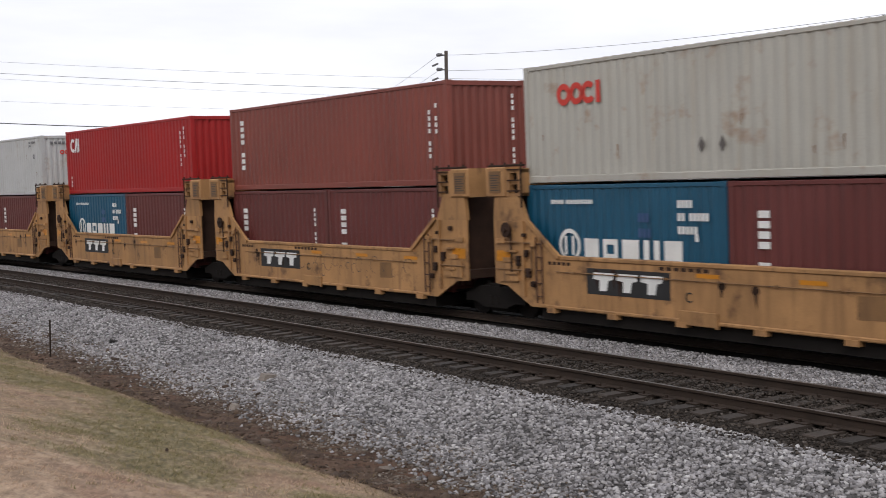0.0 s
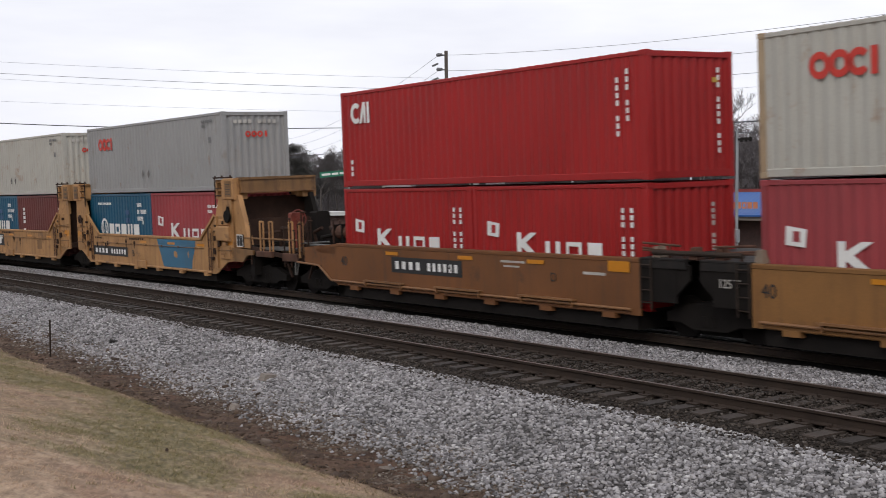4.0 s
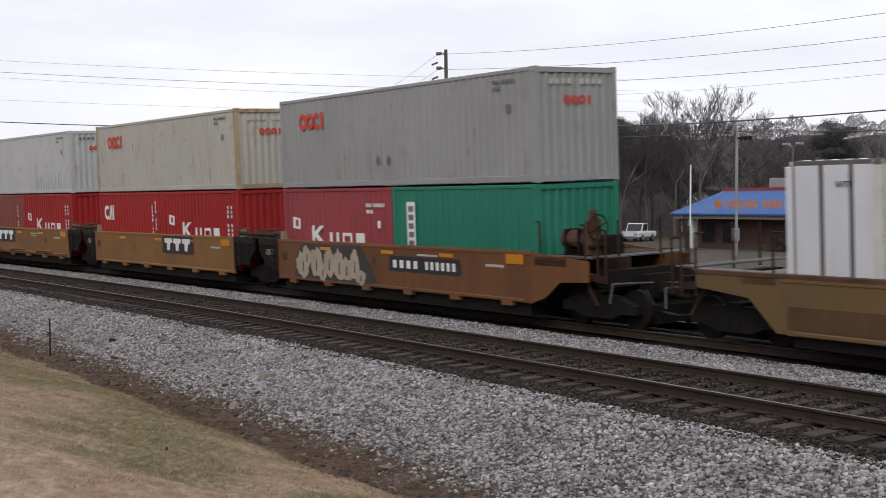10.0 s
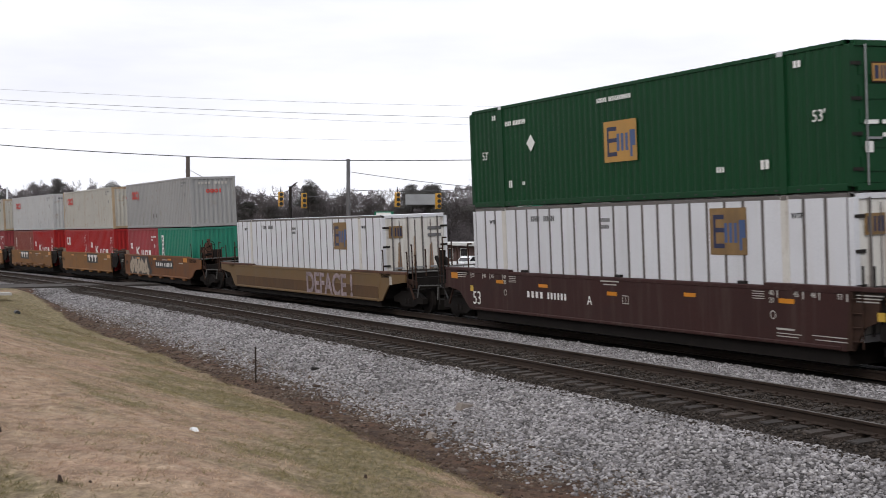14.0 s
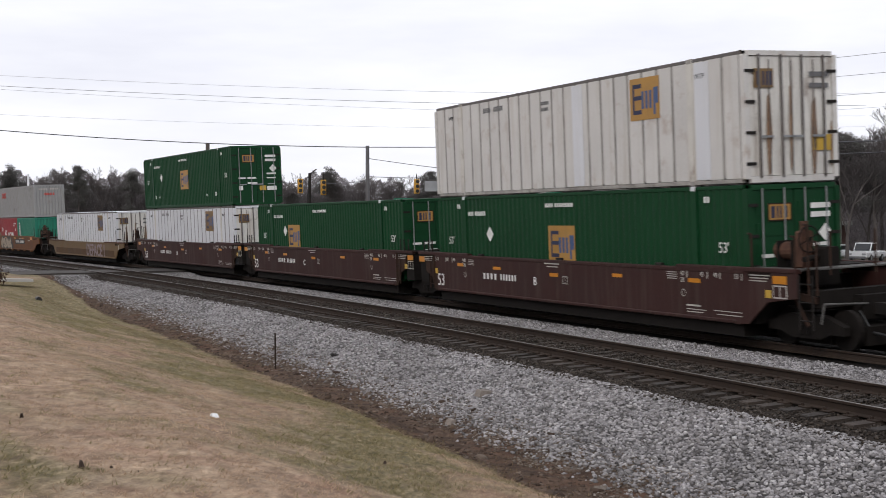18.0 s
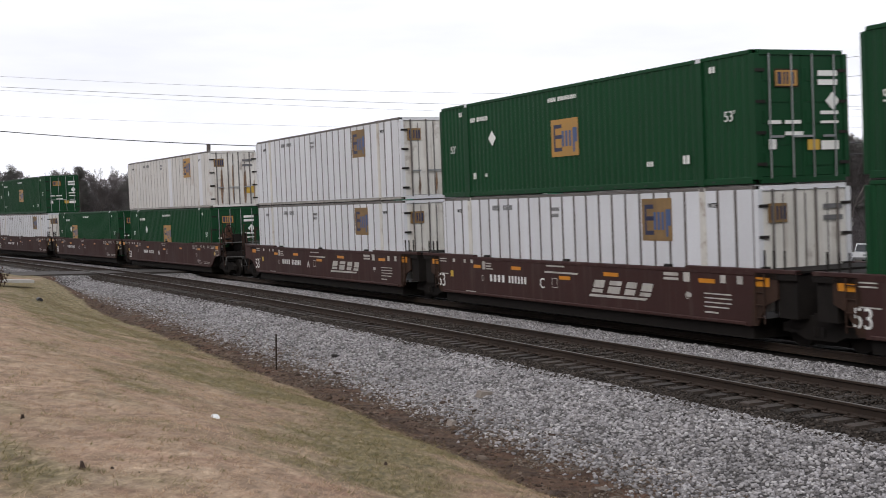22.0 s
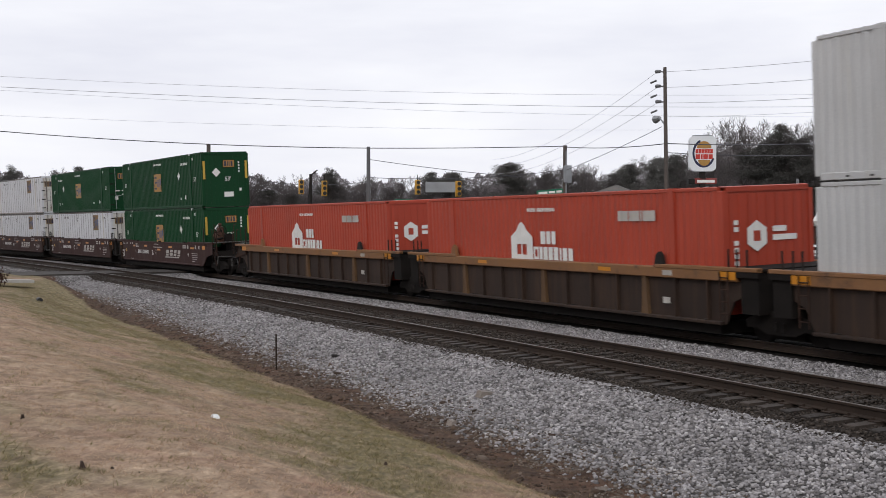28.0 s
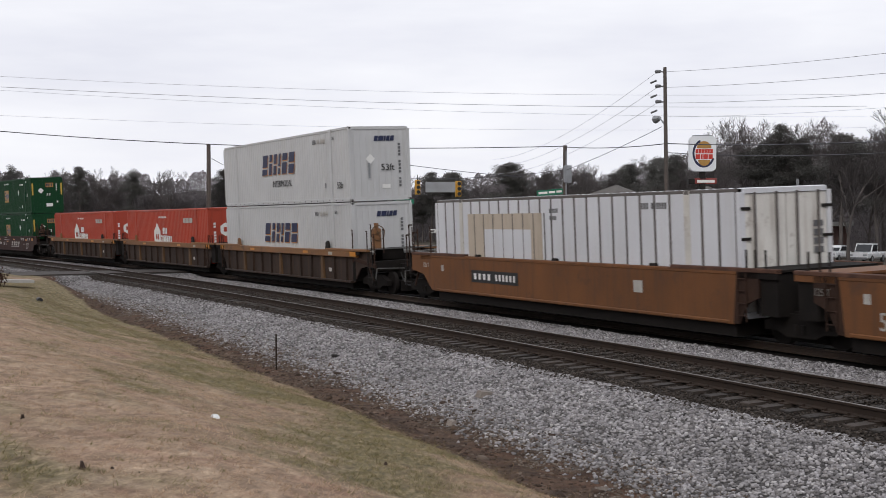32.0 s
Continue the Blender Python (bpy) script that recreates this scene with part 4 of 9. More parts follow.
def diamond(c, x, z, r, end=False):
    (end_mark if end else near_mark)(c, "placard", P["whitemark"], lambda m: m.add([(x, 0, z - r), (x + r, 0, z), (x, 0, z + r), (x - r, 0, z)], [(0, 1, 2, 3)]), "white diamond placard")


def green_53(s, z, label, right="door", mirror=False, lx=-0.75):
    c = container("domestic_container", 16.154, 2.591, 2.935, P["green"], s, z, label, "domestic", right, "front" if right == "door" else "door")
    c["half"], c["len"] = 1.2955, 16.154
    k = -1 if mirror else 1
    if mirror:
        gold_square(c, -0.92, 1.03, 1.45, 1.02)
        diamond(c, 4.0, 1.8, 0.24)
        codes(c, 4.45, 2.36, (1.25,), 0.13)
        words(c, "53'", "whitemark", 6.7, 1.42, 0.24)
        words(c, "53'", "whitemark", -7.5, 1.45, 0.24)
        codes(c, 5.0, 0.5, (0.25,), 0.22)
        codes(c, 4.2, 0.5, (0.16,), 0.1)
    else:
        gold_square(c, lx, 1.0, 1.45, 1.02)
        diamond(c, -4.35, 1.75, 0.24)
        codes(c, -5.8, 2.32, (1.2,), 0.13)
        words(c, "53'", "whitemark", -7.3, 1.42, 0.24)
        words(c, "53'", "whitemark", 7.0, 1.42, 0.24)
        codes(c, -5.7, 0.55, (0.22,), 0.2)
        codes(c, -4.9, 0.6, (0.16,), 0.1)
        codes(c, 3.9, 0.55, (0.3,), 0.12)
        codes(c, 5.4, 0.55, (0.3,), 0.2)
    codes(c, -0.88, 2.53, (1.55,), 0.11)
    codes(c, -6.6, 2.55, (0.25,), 0.14)
    codes(c, 6.5, 2.55, (0.25,), 0.14)

    def bars(m):
        for a, b, q, h in ((0.45, 1.0, 2.35, 0.12), (0.45, 1.0, 2.15, 0.12), (0.5, 1.0, 1.5, 0.08), (0.5, 1.0, 1.3, 0.06), (-0.5, -0.05, 1.3, 0.08), (-0.95, -0.6, 1.3, 0.08), (-0.5, 0.0, 1.05, 0.08), (-0.95, -0.75, 0.75, 0.22), (0.5, 1.0, 0.72, 0.2)):
            m.add([(a, 0, q), (b, 0, q), (b, 0, q + h), (a, 0, q + h)], [(0, 1, 2, 3)])
    if right == "door":
        end_mark(c, "code_bar", P["whitemark"], bars)
        diamond(c, 0.85, 1.8, 0.2, True)
        end_mark(c, "decal", P["yellow"], lambda m: m.add([(0.12, 0, 0.72), (0.45, 0, 0.72), (0.45, 0, 0.95), (0.12, 0, 0.95)], [(0, 1, 2, 3)]))
    else:
        end_mark(c, "code_bar", P["whitemark"], lambda m: [m.add([(a, 0, q), (b, 0, q), (b, 0, q + h), (a, 0, q + h)], [(0, 1, 2, 3)]) for a, b, q, h in ((-0.1, 0.42, 0.55, 0.26), (0.72, 0.8, 2.3, 0.1), (0.72, 0.8, 2.15, 0.1), (0.72, 0.8, 2.0, 0.1), (0.72, 0.8, 1.85, 0.1), (0.75, 0.87, 0.85, 0.15))])
        diamond(c, -0.5, 1.85, 0.24, True)
        ob = part("lettering", lettering("53'", P["whitemark"]), c, "", (c["len"] / 2 + 0.008, -0.05, 1.4), (0, 0, 90))
        ob.scale = (0.22, 1, 0.22)
        for yy, z0 in ((-1.22, 1.5), (1.1, 1.5)):
            end_mark(c, "reflector_strip", P["yellow"], lambda m, a=yy, b=z0: m.add([(a, 0, b), (a + 0.12, 0, b), (a + 0.12, 0, b + 0.95), (a, 0, b + 0.95)], [(0, 1, 2, 3)]))
    gx = -0.12 if right != "door" else -0.75
    end_mark(c, "logo_panel", P["goldmark"], lambda m: m.add([(gx, 0, 2.1), (gx + 0.65, 0, 2.1), (gx + 0.65, 0, 2.5), (gx, 0, 2.5)], [(0, 1, 2, 3)]))
    end_mark(c, "panel_border", P["rustbrown"], lambda m: [m.add([(a, -0.002, p), (b, -0.002, p), (b, -0.002, q), (a, -0.002, q)], [(0, 1, 2, 3)]) for a, b, p, q in ((gx, gx + 0.65, 2.1, 2.13), (gx, gx + 0.65, 2.47, 2.5), (gx, gx + 0.03, 2.13, 2.47), (gx + 0.62, gx + 0.65, 2.13, 2.47))])
    end_mark(c, "logo", P["navymark"], lambda m: [m.add([(gx + a, -0.003, 2.17), (gx + b, -0.003, 2.17), (gx + b, -0.003, 2.43), (gx + a, -0.003, 2.43)], [(0, 1, 2, 3)]) for a, b in ((0.08, 0.19), (0.24, 0.29), (0.33, 0.38), (0.44, 0.54))])
    return c


def orange_53(s, z, label):
    c = container("domestic_container", 16.154, 2.591, 2.935, P["orange"], s, z, label, "domestic", "front", "door")
    c["half"], c["len"] = 1.2955, 16.154
    x = -2.09

    def tower(m):
        # a white gabled house shape with openings
        for a, b, p, q in ((x, x + 0.36, 0.5, 1.72), (x + 0.95, x + 1.31, 0.5, 1.72), (x + 0.36, x + 0.95, 1.0, 1.2), (x + 0.36, x + 0.95, 1.5, 1.72), (x + 0.62, x + 0.69, 1.2, 1.5)):
            m.add([(a, 0, p), (b, 0, p), (b, 0, q), (a, 0, q)], [(0, 1, 2, 3)])
        m.add([(x, 0, 1.72), (x + 1.31, 0, 1.72), (x + 0.95, 0, 1.92), (x + 0.85, 0, 2.05), (x + 0.65, 0, 2.16), (x + 0.46, 0, 2.05), (x + 0.36, 0, 1.92)], [(0, 1, 2, 3, 4, 5, 6)])
    near_mark(c, "logo", P["whitemark"], tower)
    near_mark(c, "logo", P["whitemark"], lambda m: (slabs(m, -0.31, 1.52, 0.85, 0.36, (1, 0.8, 0.8), gap=0.25), slabs(m, -0.73, 1.08, 1.39, 0.36, (1.1, 0.6, 0.9, 0.9, 0.9), gap=0.2, rings=(0,)), slabs(m, 0.75, 1.08, 0.7, 0.34, (0.3, 0.8, 0.8), gap=0.25)))
    codes(c, -1.05, 2.44, (1.6,), 0.1)
    near_mark(c, "number_panel", P["dullmark"], lambda m: slabs(m, 3.76, 2.16, 1.66, 0.26, (1.4, 1.4, 0.2, 1.6), gap=0.12))["kind"] = "stuff"
    hexa = [(0.0 + 0.32 * math.cos(math.pi / 6 + i * math.pi / 3), 1.78 + 0.36 * math.sin(math.pi / 6 + i * math.pi / 3)) for i in range(6)]
    end_mark(c, "logo_panel", P["whitemark"], lambda m: m.add([(a - 0.35, 0, b) for a, b in hexa], [tuple(range(6))]))
    end_mark(c, "logo", P["orange"], lambda m: m.add([(-0.45, -0.003, 1.66), (-0.25, -0.003, 1.66), (-0.25, -0.003, 1.9), (-0.45, -0.003, 1.9)], [(0, 1, 2, 3)]))
    end_mark(c, "code_bar", P["whitemark"], lambda m: [m.add([(0.1, 0, q), (0.1 + w, 0, q), (0.1 + w, 0, q + 0.13), (0.1, 0, q + 0.13)], [(0, 1, 2, 3)]) for q, w in ((1.86, 0.4), (1.66, 0.7))])["kind"] = "stuff"
    column(c, -1.0, 0.5, 2.2, 11, 0.13, "whitemark", True)
    ob = part("lettering", lettering("53'", P["whitemark"]), c, "", (c["len"] / 2 + 0.008, -0.15, 0.42), (0, 0, 90))
    ob.scale = (0.26, 1, 0.26)
    return c


def pale_53(s, z, label, sub):
    c = container("domestic_container", 16.154, 2.591, 2.935, P["palewhite"], s, z, label, "domestic", "front", "door")
    c["half"], c["len"] = 1.2955, 16.154
    zl, hl = (1.36, 0.9) if sub else (1.3, 0.84)
    near_mark(c, "logo_shadow", P["amber"], lambda m: slit_slabs(m, -2.26, zl - 0.03, 4.15, hl, (0.9, 0.5, 0.5, 0.35, 0.8, 0.9), gap=0.3, slant=0.25))
    near_mark(c, "logo", P["navymark"], lambda m: slit_slabs(m, -2.3, zl, 4.15, hl, (0.9, 0.5, 0.5, 0.35, 0.8, 0.9), -0.003, 0.3, 0.25))
    if sub:
        words(c, "INTERMODAL", "blackpaint", -0.92, 0.8, 0.29)
    codes(c, 4.18, 2.42, (0.4,), 0.18, "greymark")
    codes(c, 4.7, 2.42, (0.9,), 0.18, "dullmark")
    codes(c, 6.35, 2.5, (0.2,), 0.12, "greymark")
    if sub:
        codes(c, 5.42, 0.6, (0.2,), 0.2, "greymark")
        words(c, "53ft", "blackpaint", 6.72, 0.56, 0.26)
    end_mark(c, "logo", P["navymark"], lambda m: slabs(m, -0.25, 2.35, 0.85, 0.2, (0.9, 1.2, 0.4, 0.8, 0.9), gap=0.14, slant=0.22))
    column(c, 0.78, 0.55, 2.3, 13, 0.1, "greymark", True)
    if sub:
        ob = part("lettering", lettering("53ft", P["blackpaint"]), c, "", (c["len"] / 2 + 0.008, 0.02, 1.2), (0, 0, 90))
        ob.scale = (0.26, 1, 0.26)
        end_mark(c, "decal", P["whitemark"], lambda m: m.add([(0.05, 0, 0.5), (0.4, 0, 0.5), (0.4, 0, 0.65), (0.05, 0, 0.65)], [(0, 1, 2, 3)]))
    diamond(c, -0.42, 1.65 if sub else 0.95, 0.2, True)
    end_mark(c, "placard_holder", P["galv"], lambda m: m.box(-0.53, -0.45, -0.02, 0.0, 0.9, 1.5) if sub else m.box(-0.6, -0.25, -0.01, 0.0, 0.6, 0.66))
    return c

# ---- well wagons ----
def truck(parent, x, dark=None):
    """A two-axle bogie with side frames and four wheels, under a wagon's end."""
    t = built("truck", P["blackshade"], parent, lambda m: ([m.prism_y([(-1.15, 0.34), (-0.75, 0.34), (-0.45, 0.22), (0.45, 0.22), (0.75, 0.34), (1.15, 0.34), (1.15, 0.52), (0.55, 0.72), (-0.55, 0.72), (-1.15, 0.52)], yy - 0.09, yy + 0.09) for yy in (-1.02, 1.02)], m.box(-0.2, 0.2, -1.1, 1.1, 0.45, 0.78)), key="truck", at=(x, 0, 0))
    # oversized rigging boxes, filled in so no lit ground shows through
    built("brake_rigging", P["blackshade"], t, lambda m: (m.box(-1.25, 1.25, -0.6, 0.6, 0.12, 0.5), m.box(-0.5, 0.5, -0.85, 0.85, 0.1, 0.4)), key="rigging")
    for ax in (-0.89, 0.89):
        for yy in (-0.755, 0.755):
            built("wheel", P["blackshade"], t, lambda m: (m.tube((0, -0.065, 0.42), (0, 0.065, 0.42), 0.42, n=24), m.tube((0, -0.085, 0.42), (0, 0.085, 0.42), 0.16, n=12)), key="wheel", at=(ax, yy, 0))
        built("axle", P["blackshade"], t, lambda m: m.tube((0, -1.05, 0.42), (0, 1.05, 0.42), 0.075), key="axle", at=(ax, 0, 0))
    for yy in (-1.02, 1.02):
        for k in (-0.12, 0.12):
            built("spring", P["blackshade"], t, lambda m: m.tube((0, 0, 0.3), (0, 0, 0.5), 0.07), key="spring", at=(k, yy * 1.0 + (0.06 if yy > 0 else -0.06), 0))
    return t


def ladder(parent, x, y, z0, z1, mat, n=4, w=0.4):
    def make(m):
        for k in (-w / 2, w / 2):
            m.tube((k, 0, z0), (k, 0, z1), 0.018, n=6)
        for i in range(n):
            z = z0 + (i + 0.5) * (z1 - z0) / n
            m.tube((-w / 2, 0, z), (w / 2, 0, z), 0.014, n=6)
    return built("ladder", mat, parent, make, key=("ladder", z0, z1, n, w), at=(x, y, 0))


def decal(parent, name, mat, quads, y=-1.5, label=""):
    """Flat painted rectangles on the near side: x0, x1, z0, z1."""
    if name == "reflector_strip":
        for x0, x1, z0, z1 in quads:
            built(name, P[mat], parent, lambda m: m.add([(0, 0, 0), (x1 - x0, 0, 0), (x1 - x0, 0, z1 - z0), (0, 0, z1 - z0)], [(0, 1, 2, 3)]), label, (name, round(x1 - x0, 3), round(z1 - z0, 3)), (x0, y, z0))
        return None

    def make(m):
        for x0, x1, z0, z1 in quads:
            m.add([(x0, 0, z0), (x1, 0, z0), (x1, 0, z1), (x0, 0, z1)], [(0, 1, 2, 3)])
    ob = built(name, P[mat], parent, make, label, at=(0, y, 0))
    if name == "code_bar":
        ob["kind"] = "stuff"
    return ob


def letters(parent, text, mat, x, z, h, y):
    ob = part("lettering", lettering(text, P[mat]), parent, "", (x, y, z))
    ob.scale = (h, 1, h)
    return ob


def block_logo(parent, x, z, w, h, y):
    """A black panel with three white block shapes."""
    decal(parent, "logo_panel", "blackpaint", [(x, x + w, z, z + h)], y - 0.005)

    def make(m):
        for i in range(3):
            a, b = x + w * (0.08 + 0.29 * i), x + w * (0.33 + 0.29 * i)
            c = (a + b) / 2
            k = 0.045 * w
            m.add([(c - k, 0, z + 0.15 * h), (c + k, 0, z + 0.15 * h), (c + 1.5 * k, 0, z + 0.55 * h), (b, 0, z + 0.6 * h), (b + 0.3 * k, 0, z + 0.85 * h), (a + 0.3 * k, 0, z + 0.85 * h), (a, 0, z + 0.6 * h), (c - 0.9 * k, 0, z + 0.55 * h)], [tuple(range(8))])
    built("logo", P["whitemark"], parent, make, at=(0, y - 0.009, 0))


def number_plate(parent, x, z, w, h, y, panel="blackpaint", ink="whitemark"):
    """A dark strip with plain bars for the wagon's mark and number."""
    if panel:
        decal(parent, "number_panel", panel, [(x, x + w, z, z + h)], y - 0.005)
    built("number_bar", P[ink], parent, lambda m: (slabs(m, x + 0.06 * w, z + 0.24 * h, 0.36 * w, 0.5 * h, (1, 1, 1, 1), gap=0.85), slabs(m, x + 0.53 * w, z + 0.24 * h, 0.41 * w, 0.5 * h, (1, 1, 1, 1, 1, 1), gap=0.85)), at=(0, y - 0.009, 0))["kind"] = "stuff"


HALF = 1.47


def side_sheet(m, outline, y0, thick=0.05):
    m.prism_y(outline, min(y0, y0 + thick), max(y0, y0 + thick))


def well_body(car, outline, paint, x0, x1, zb, zt, flange=True):
    """The two deep sides, their chords and the open floor of a well."""
    for sg in (-1, 1):
        y0 = sg * HALF - (0.05 if sg > 0 else 0)
        built("side_wall", paint, car, lambda m, a=y0: side_sheet(m, outline, a))
        if flange:
            built("top_chord", paint, car, lambda m, k=sg: m.chamfer(x0, x1, min(k * (HALF - 0.11), k * (HALF + 0.012)), max(k * (HALF - 0.11), k * (HALF + 0.012)), zt - 0.1, zt + 0.004, 0.02))
            built("bottom_chord", paint, car, lambda m, k=sg: m.chamfer(x0 + 0.3, x1 - 0.3, min(k * (HALF - 0.16), k * (HALF + 0.02)), max(k * (HALF - 0.16), k * (HALF + 0.02)), zb, zb + 0.09, 0.02))
    n = int((x1 - x0) / 3)
    for i in range(n + 1):
        a = x0 + 0.4 + i * (x1 - x0 - 0.8) / n
        built("cross_member", P["darksteel"], car, lambda m: m.box(-0.12, 0.12, -HALF + 0.05, HALF - 0.05, zb - 0.02, zb + 0.1), key=("xm", zb), at=(a, 0, 0))
    # black boxes added below the floor and inside its ends to block light
    built("under_gear", P["blackshade"], car, lambda m: (m.box(x0 + 0.2, x1 - 0.2, -1.36, 1.36, 0.13, zb + 0.01), m.box(x0 + 0.2, x0 + 0.5, -1.3, 1.3, zb - 0.1, zb + 0.8), m.box(x1 - 0.5, x1 - 0.2, -1.3, 1.3, zb - 0.1, zb + 0.8)), key=("ug", x0, x1, zb))
    built("floor_pan", P["darksteel"], car, lambda m: m.box(x0 + 0.4, x1 - 0.4, -1.2, 1.2, zb + 0.02, zb + 0.06), key=("pan", x0, x1, zb))


def end_deck(car, x0, x1, z, paint, name="end_platform"):
    return built(name, paint, car, lambda m: (m.chamfer(x0, x1, -HALF, HALF, z - 0.05, z, 0.01), m.box(x0 + 0.05, x1 - 0.05, -0.45, 0.45, z - 0.42, z - 0.05), m.box(x0, x1, -HALF + 0.0, -HALF + 0.06, z - 0.2, z - 0.05), m.box(x0, x1, HALF - 0.06, HALF, z - 0.2, z - 0.05)))


def coupler(car, x, d):
    built("coupler", P["darksteel"], car, lambda m: (m.box(min(x, x + d * 0.95), max(x, x + d * 0.95), -0.11, 0.11, 0.72, 0.95), m.box(min(x + d * 0.75, x + d * 1.05), max(x + d * 0.75, x + d * 1.05), -0.2, 0.2, 0.68, 1.0)))
    built("air_hose", P["blackpaint"], car, lambda m: (m.tube((x, -0.4, 0.8), (x + d * 0.35, -0.42, 0.38), 0.03), m.tube((x + d * 0.35, -0.42, 0.38), (x + d * 0.9, -0.3, 0.3), 0.03)))


def end_gear(car, x, d, z, ext, wheel=True, tank=True, brass=False):
    """Air tank, valves, brake stand, steps and levers on the open end of a wagon."""
    yy = -HALF + 0.06
    tank and built("air_tank", P["tankrust"], car, lambda m: (m.tube((x + d * 0.35, -0.75, z + 0.36), (x + d * 1.15, -0.75, z + 0.36), 0.2, n=14), m.tube((x + d * 0.27, -0.75, z + 0.36), (x + d * 0.35, -0.75, z + 0.36), 0.1, 0.2, 14), m.tube((x + d * 1.15, -0.75, z + 0.36), (x + d * 1.23, -0.75, z + 0.36), 0.2, 0.1, 14)), key=("tank", x, d, z))
    tank and built("tank_strap", P["blackshade"], car, lambda m: (m.box(min(x + d * 0.5, x + d * 0.56), max(x + d * 0.5, x + d * 0.56), -0.97, -0.53, z - 0.02, z + 0.58), m.box(min(x + d * 0.95, x + d * 1.01), max(x + d * 0.95, x + d * 1.01), -0.97, -0.53, z - 0.02, z + 0.58)), key=("strap", x, d, z))
    tank and built("control_valve", P["blackshade"], car, lambda m: (m.chamfer(min(x + d * 1.35, x + d * 1.7), max(x + d * 1.35, x + d * 1.7), -0.7, -0.3, z, z + 0.45, 0.05), m.tube((x + d * 1.5, -0.7, z + 0.25), (x + d * 1.5, -1.1, z + 0.2), 0.06)), key=("valve", x, d, z))
    for k, h in ((0.2, 0.75), (ext - 0.75, 0.7), (ext - 0.35, 0.95), (ext - 0.1, 0.6)):
        built("hand_rail", P["rustbrown"], car, lambda m: (m.tube((x + d * k, yy, z - 0.5), (x + d * k, yy, z + h), 0.024, n=6), m.tube((x + d * k, yy, z + h), (x + d * (k - 0.18), yy + 0.05, z + h), 0.024, n=6)), key=("hr", x, d, z, k))
    for q in (-1.0, 0.2, 0.95):
        built("end_stanchion", P["rustbrown"], car, lambda m: m.tube((x + d * (ext - 0.15), q, z - 0.1), (x + d * (ext - 0.15), q, z + 0.8), 0.026, n=6), key=("es", x, d, z, q))
    built("cross_walk", P["galvdark"], car, lambda m: [m.box(min(x + d * (ext - 0.6 + 0.13 * i), x + d * (ext - 0.52 + 0.13 * i)), max(x + d * (ext - 0.6 + 0.13 * i), x + d * (ext - 0.52 + 0.13 * i)), -1.35, 1.35, z + 0.02, z + 0.05) for i in range(4)], key=("cw", x, d, z, ext))
    built("side_grating", P["galvdark"], car, lambda m: m.box(min(x + d * 0.1, x + d * (ext - 0.6)), max(x + d * 0.1, x + d * (ext - 0.6)), yy + 0.05, yy + 0.3, z - 0.02, z + 0.02), key=("sg", x, d, z, ext))
    built("uncoupling_lever", P["galvdark"], car, lambda m: (m.tube((x + d * (ext + 0.1), yy, 1.0), (x + d * (ext + 0.12), -0.3, 0.95), 0.022, n=6), m.tube((x + d * (ext + 0.1), yy, 1.0), (x + d * (ext + 0.05), yy - 0.05, 0.6), 0.022, n=6)), key=("ul", x, d, ext))
    # the sill, with full-width black blocks added to shut out light behind it
    built("draft_sill", P["blackshade"], car, lambda m: (m.box(min(x, x + d * (ext + 0.1)), max(x, x + d * (ext + 0.1)), -0.4, 0.4, 0.62, 1.12), m.box(min(x + d * 0.0, x + d * 0.25), max(x + d * 0.0, x + d * 0.25), -1.35, 1.35, 0.45, 1.4), m.box(min(x + d * (ext - 0.45), x + d * (ext - 0.15)), max(x + d * (ext - 0.45), x + d * (ext - 0.15)), -1.3, 1.3, 0.9, 1.25)), key=("ds", x, d, ext))
    built("strut", P["rustbrown"], car, lambda m: (m.strut((x + d * 0.2, yy + 0.05, 1.3), (x + d * (ext - 0.2), yy + 0.1, 1.05), 0.08, 0.14), m.strut((x + d * (ext - 0.5), yy + 0.1, 0.5), (x + d * (ext - 0.9), yy + 0.1, 1.1), 0.05, 0.06)), key=("st", x, d, ext))
    if wheel:
        brake_wheel(car, x + d * (ext - 0.95), -0.85, z + 0.62, P["wornchord"] if brass else P["blackshade"])
        built("brake_stand", P["chord"] if brass else P["tankrust"], car, lambda m: (m.chamfer(min(x + d * (ext - 1.2), x + d * (ext - 1.0)), max(x + d * (ext - 1.2), x + d * (ext - 1.0)), -1.0, -0.7, z, z + 0.8, 0.04), m.tube((x + d * (ext - 1.1), -0.85, z + 0.7), (x + d * (ext - 1.1), -0.85, z + 1.0), 0.09)), key=("bs", x, d, ext, z))


def brake_wheel(car, x, y, z, mat):
    def make(m):
        n = 14
        for i in range(n):
            a, b = 2 * math.pi * i / n, 2 * math.pi * (i + 1) / n
            m.tube((0, 0.28 * math.cos(a), 0.28 * math.sin(a)), (0, 0.28 * math.cos(b), 0.28 * math.sin(b)), 0.018, n=5)
        for i in range(4):
            a = math.pi * i / 2 + 0.4
            m.tube((0, 0, 0), (0, 0.28 * math.cos(a), 0.28 * math.sin(a)), 0.014, n=5)
        m.tube((-0.12, 0, 0), (0.03, 0, 0), 0.05)
    return built("brake_wheel", mat, car, make, key="brakewheel", at=(x, y, z))


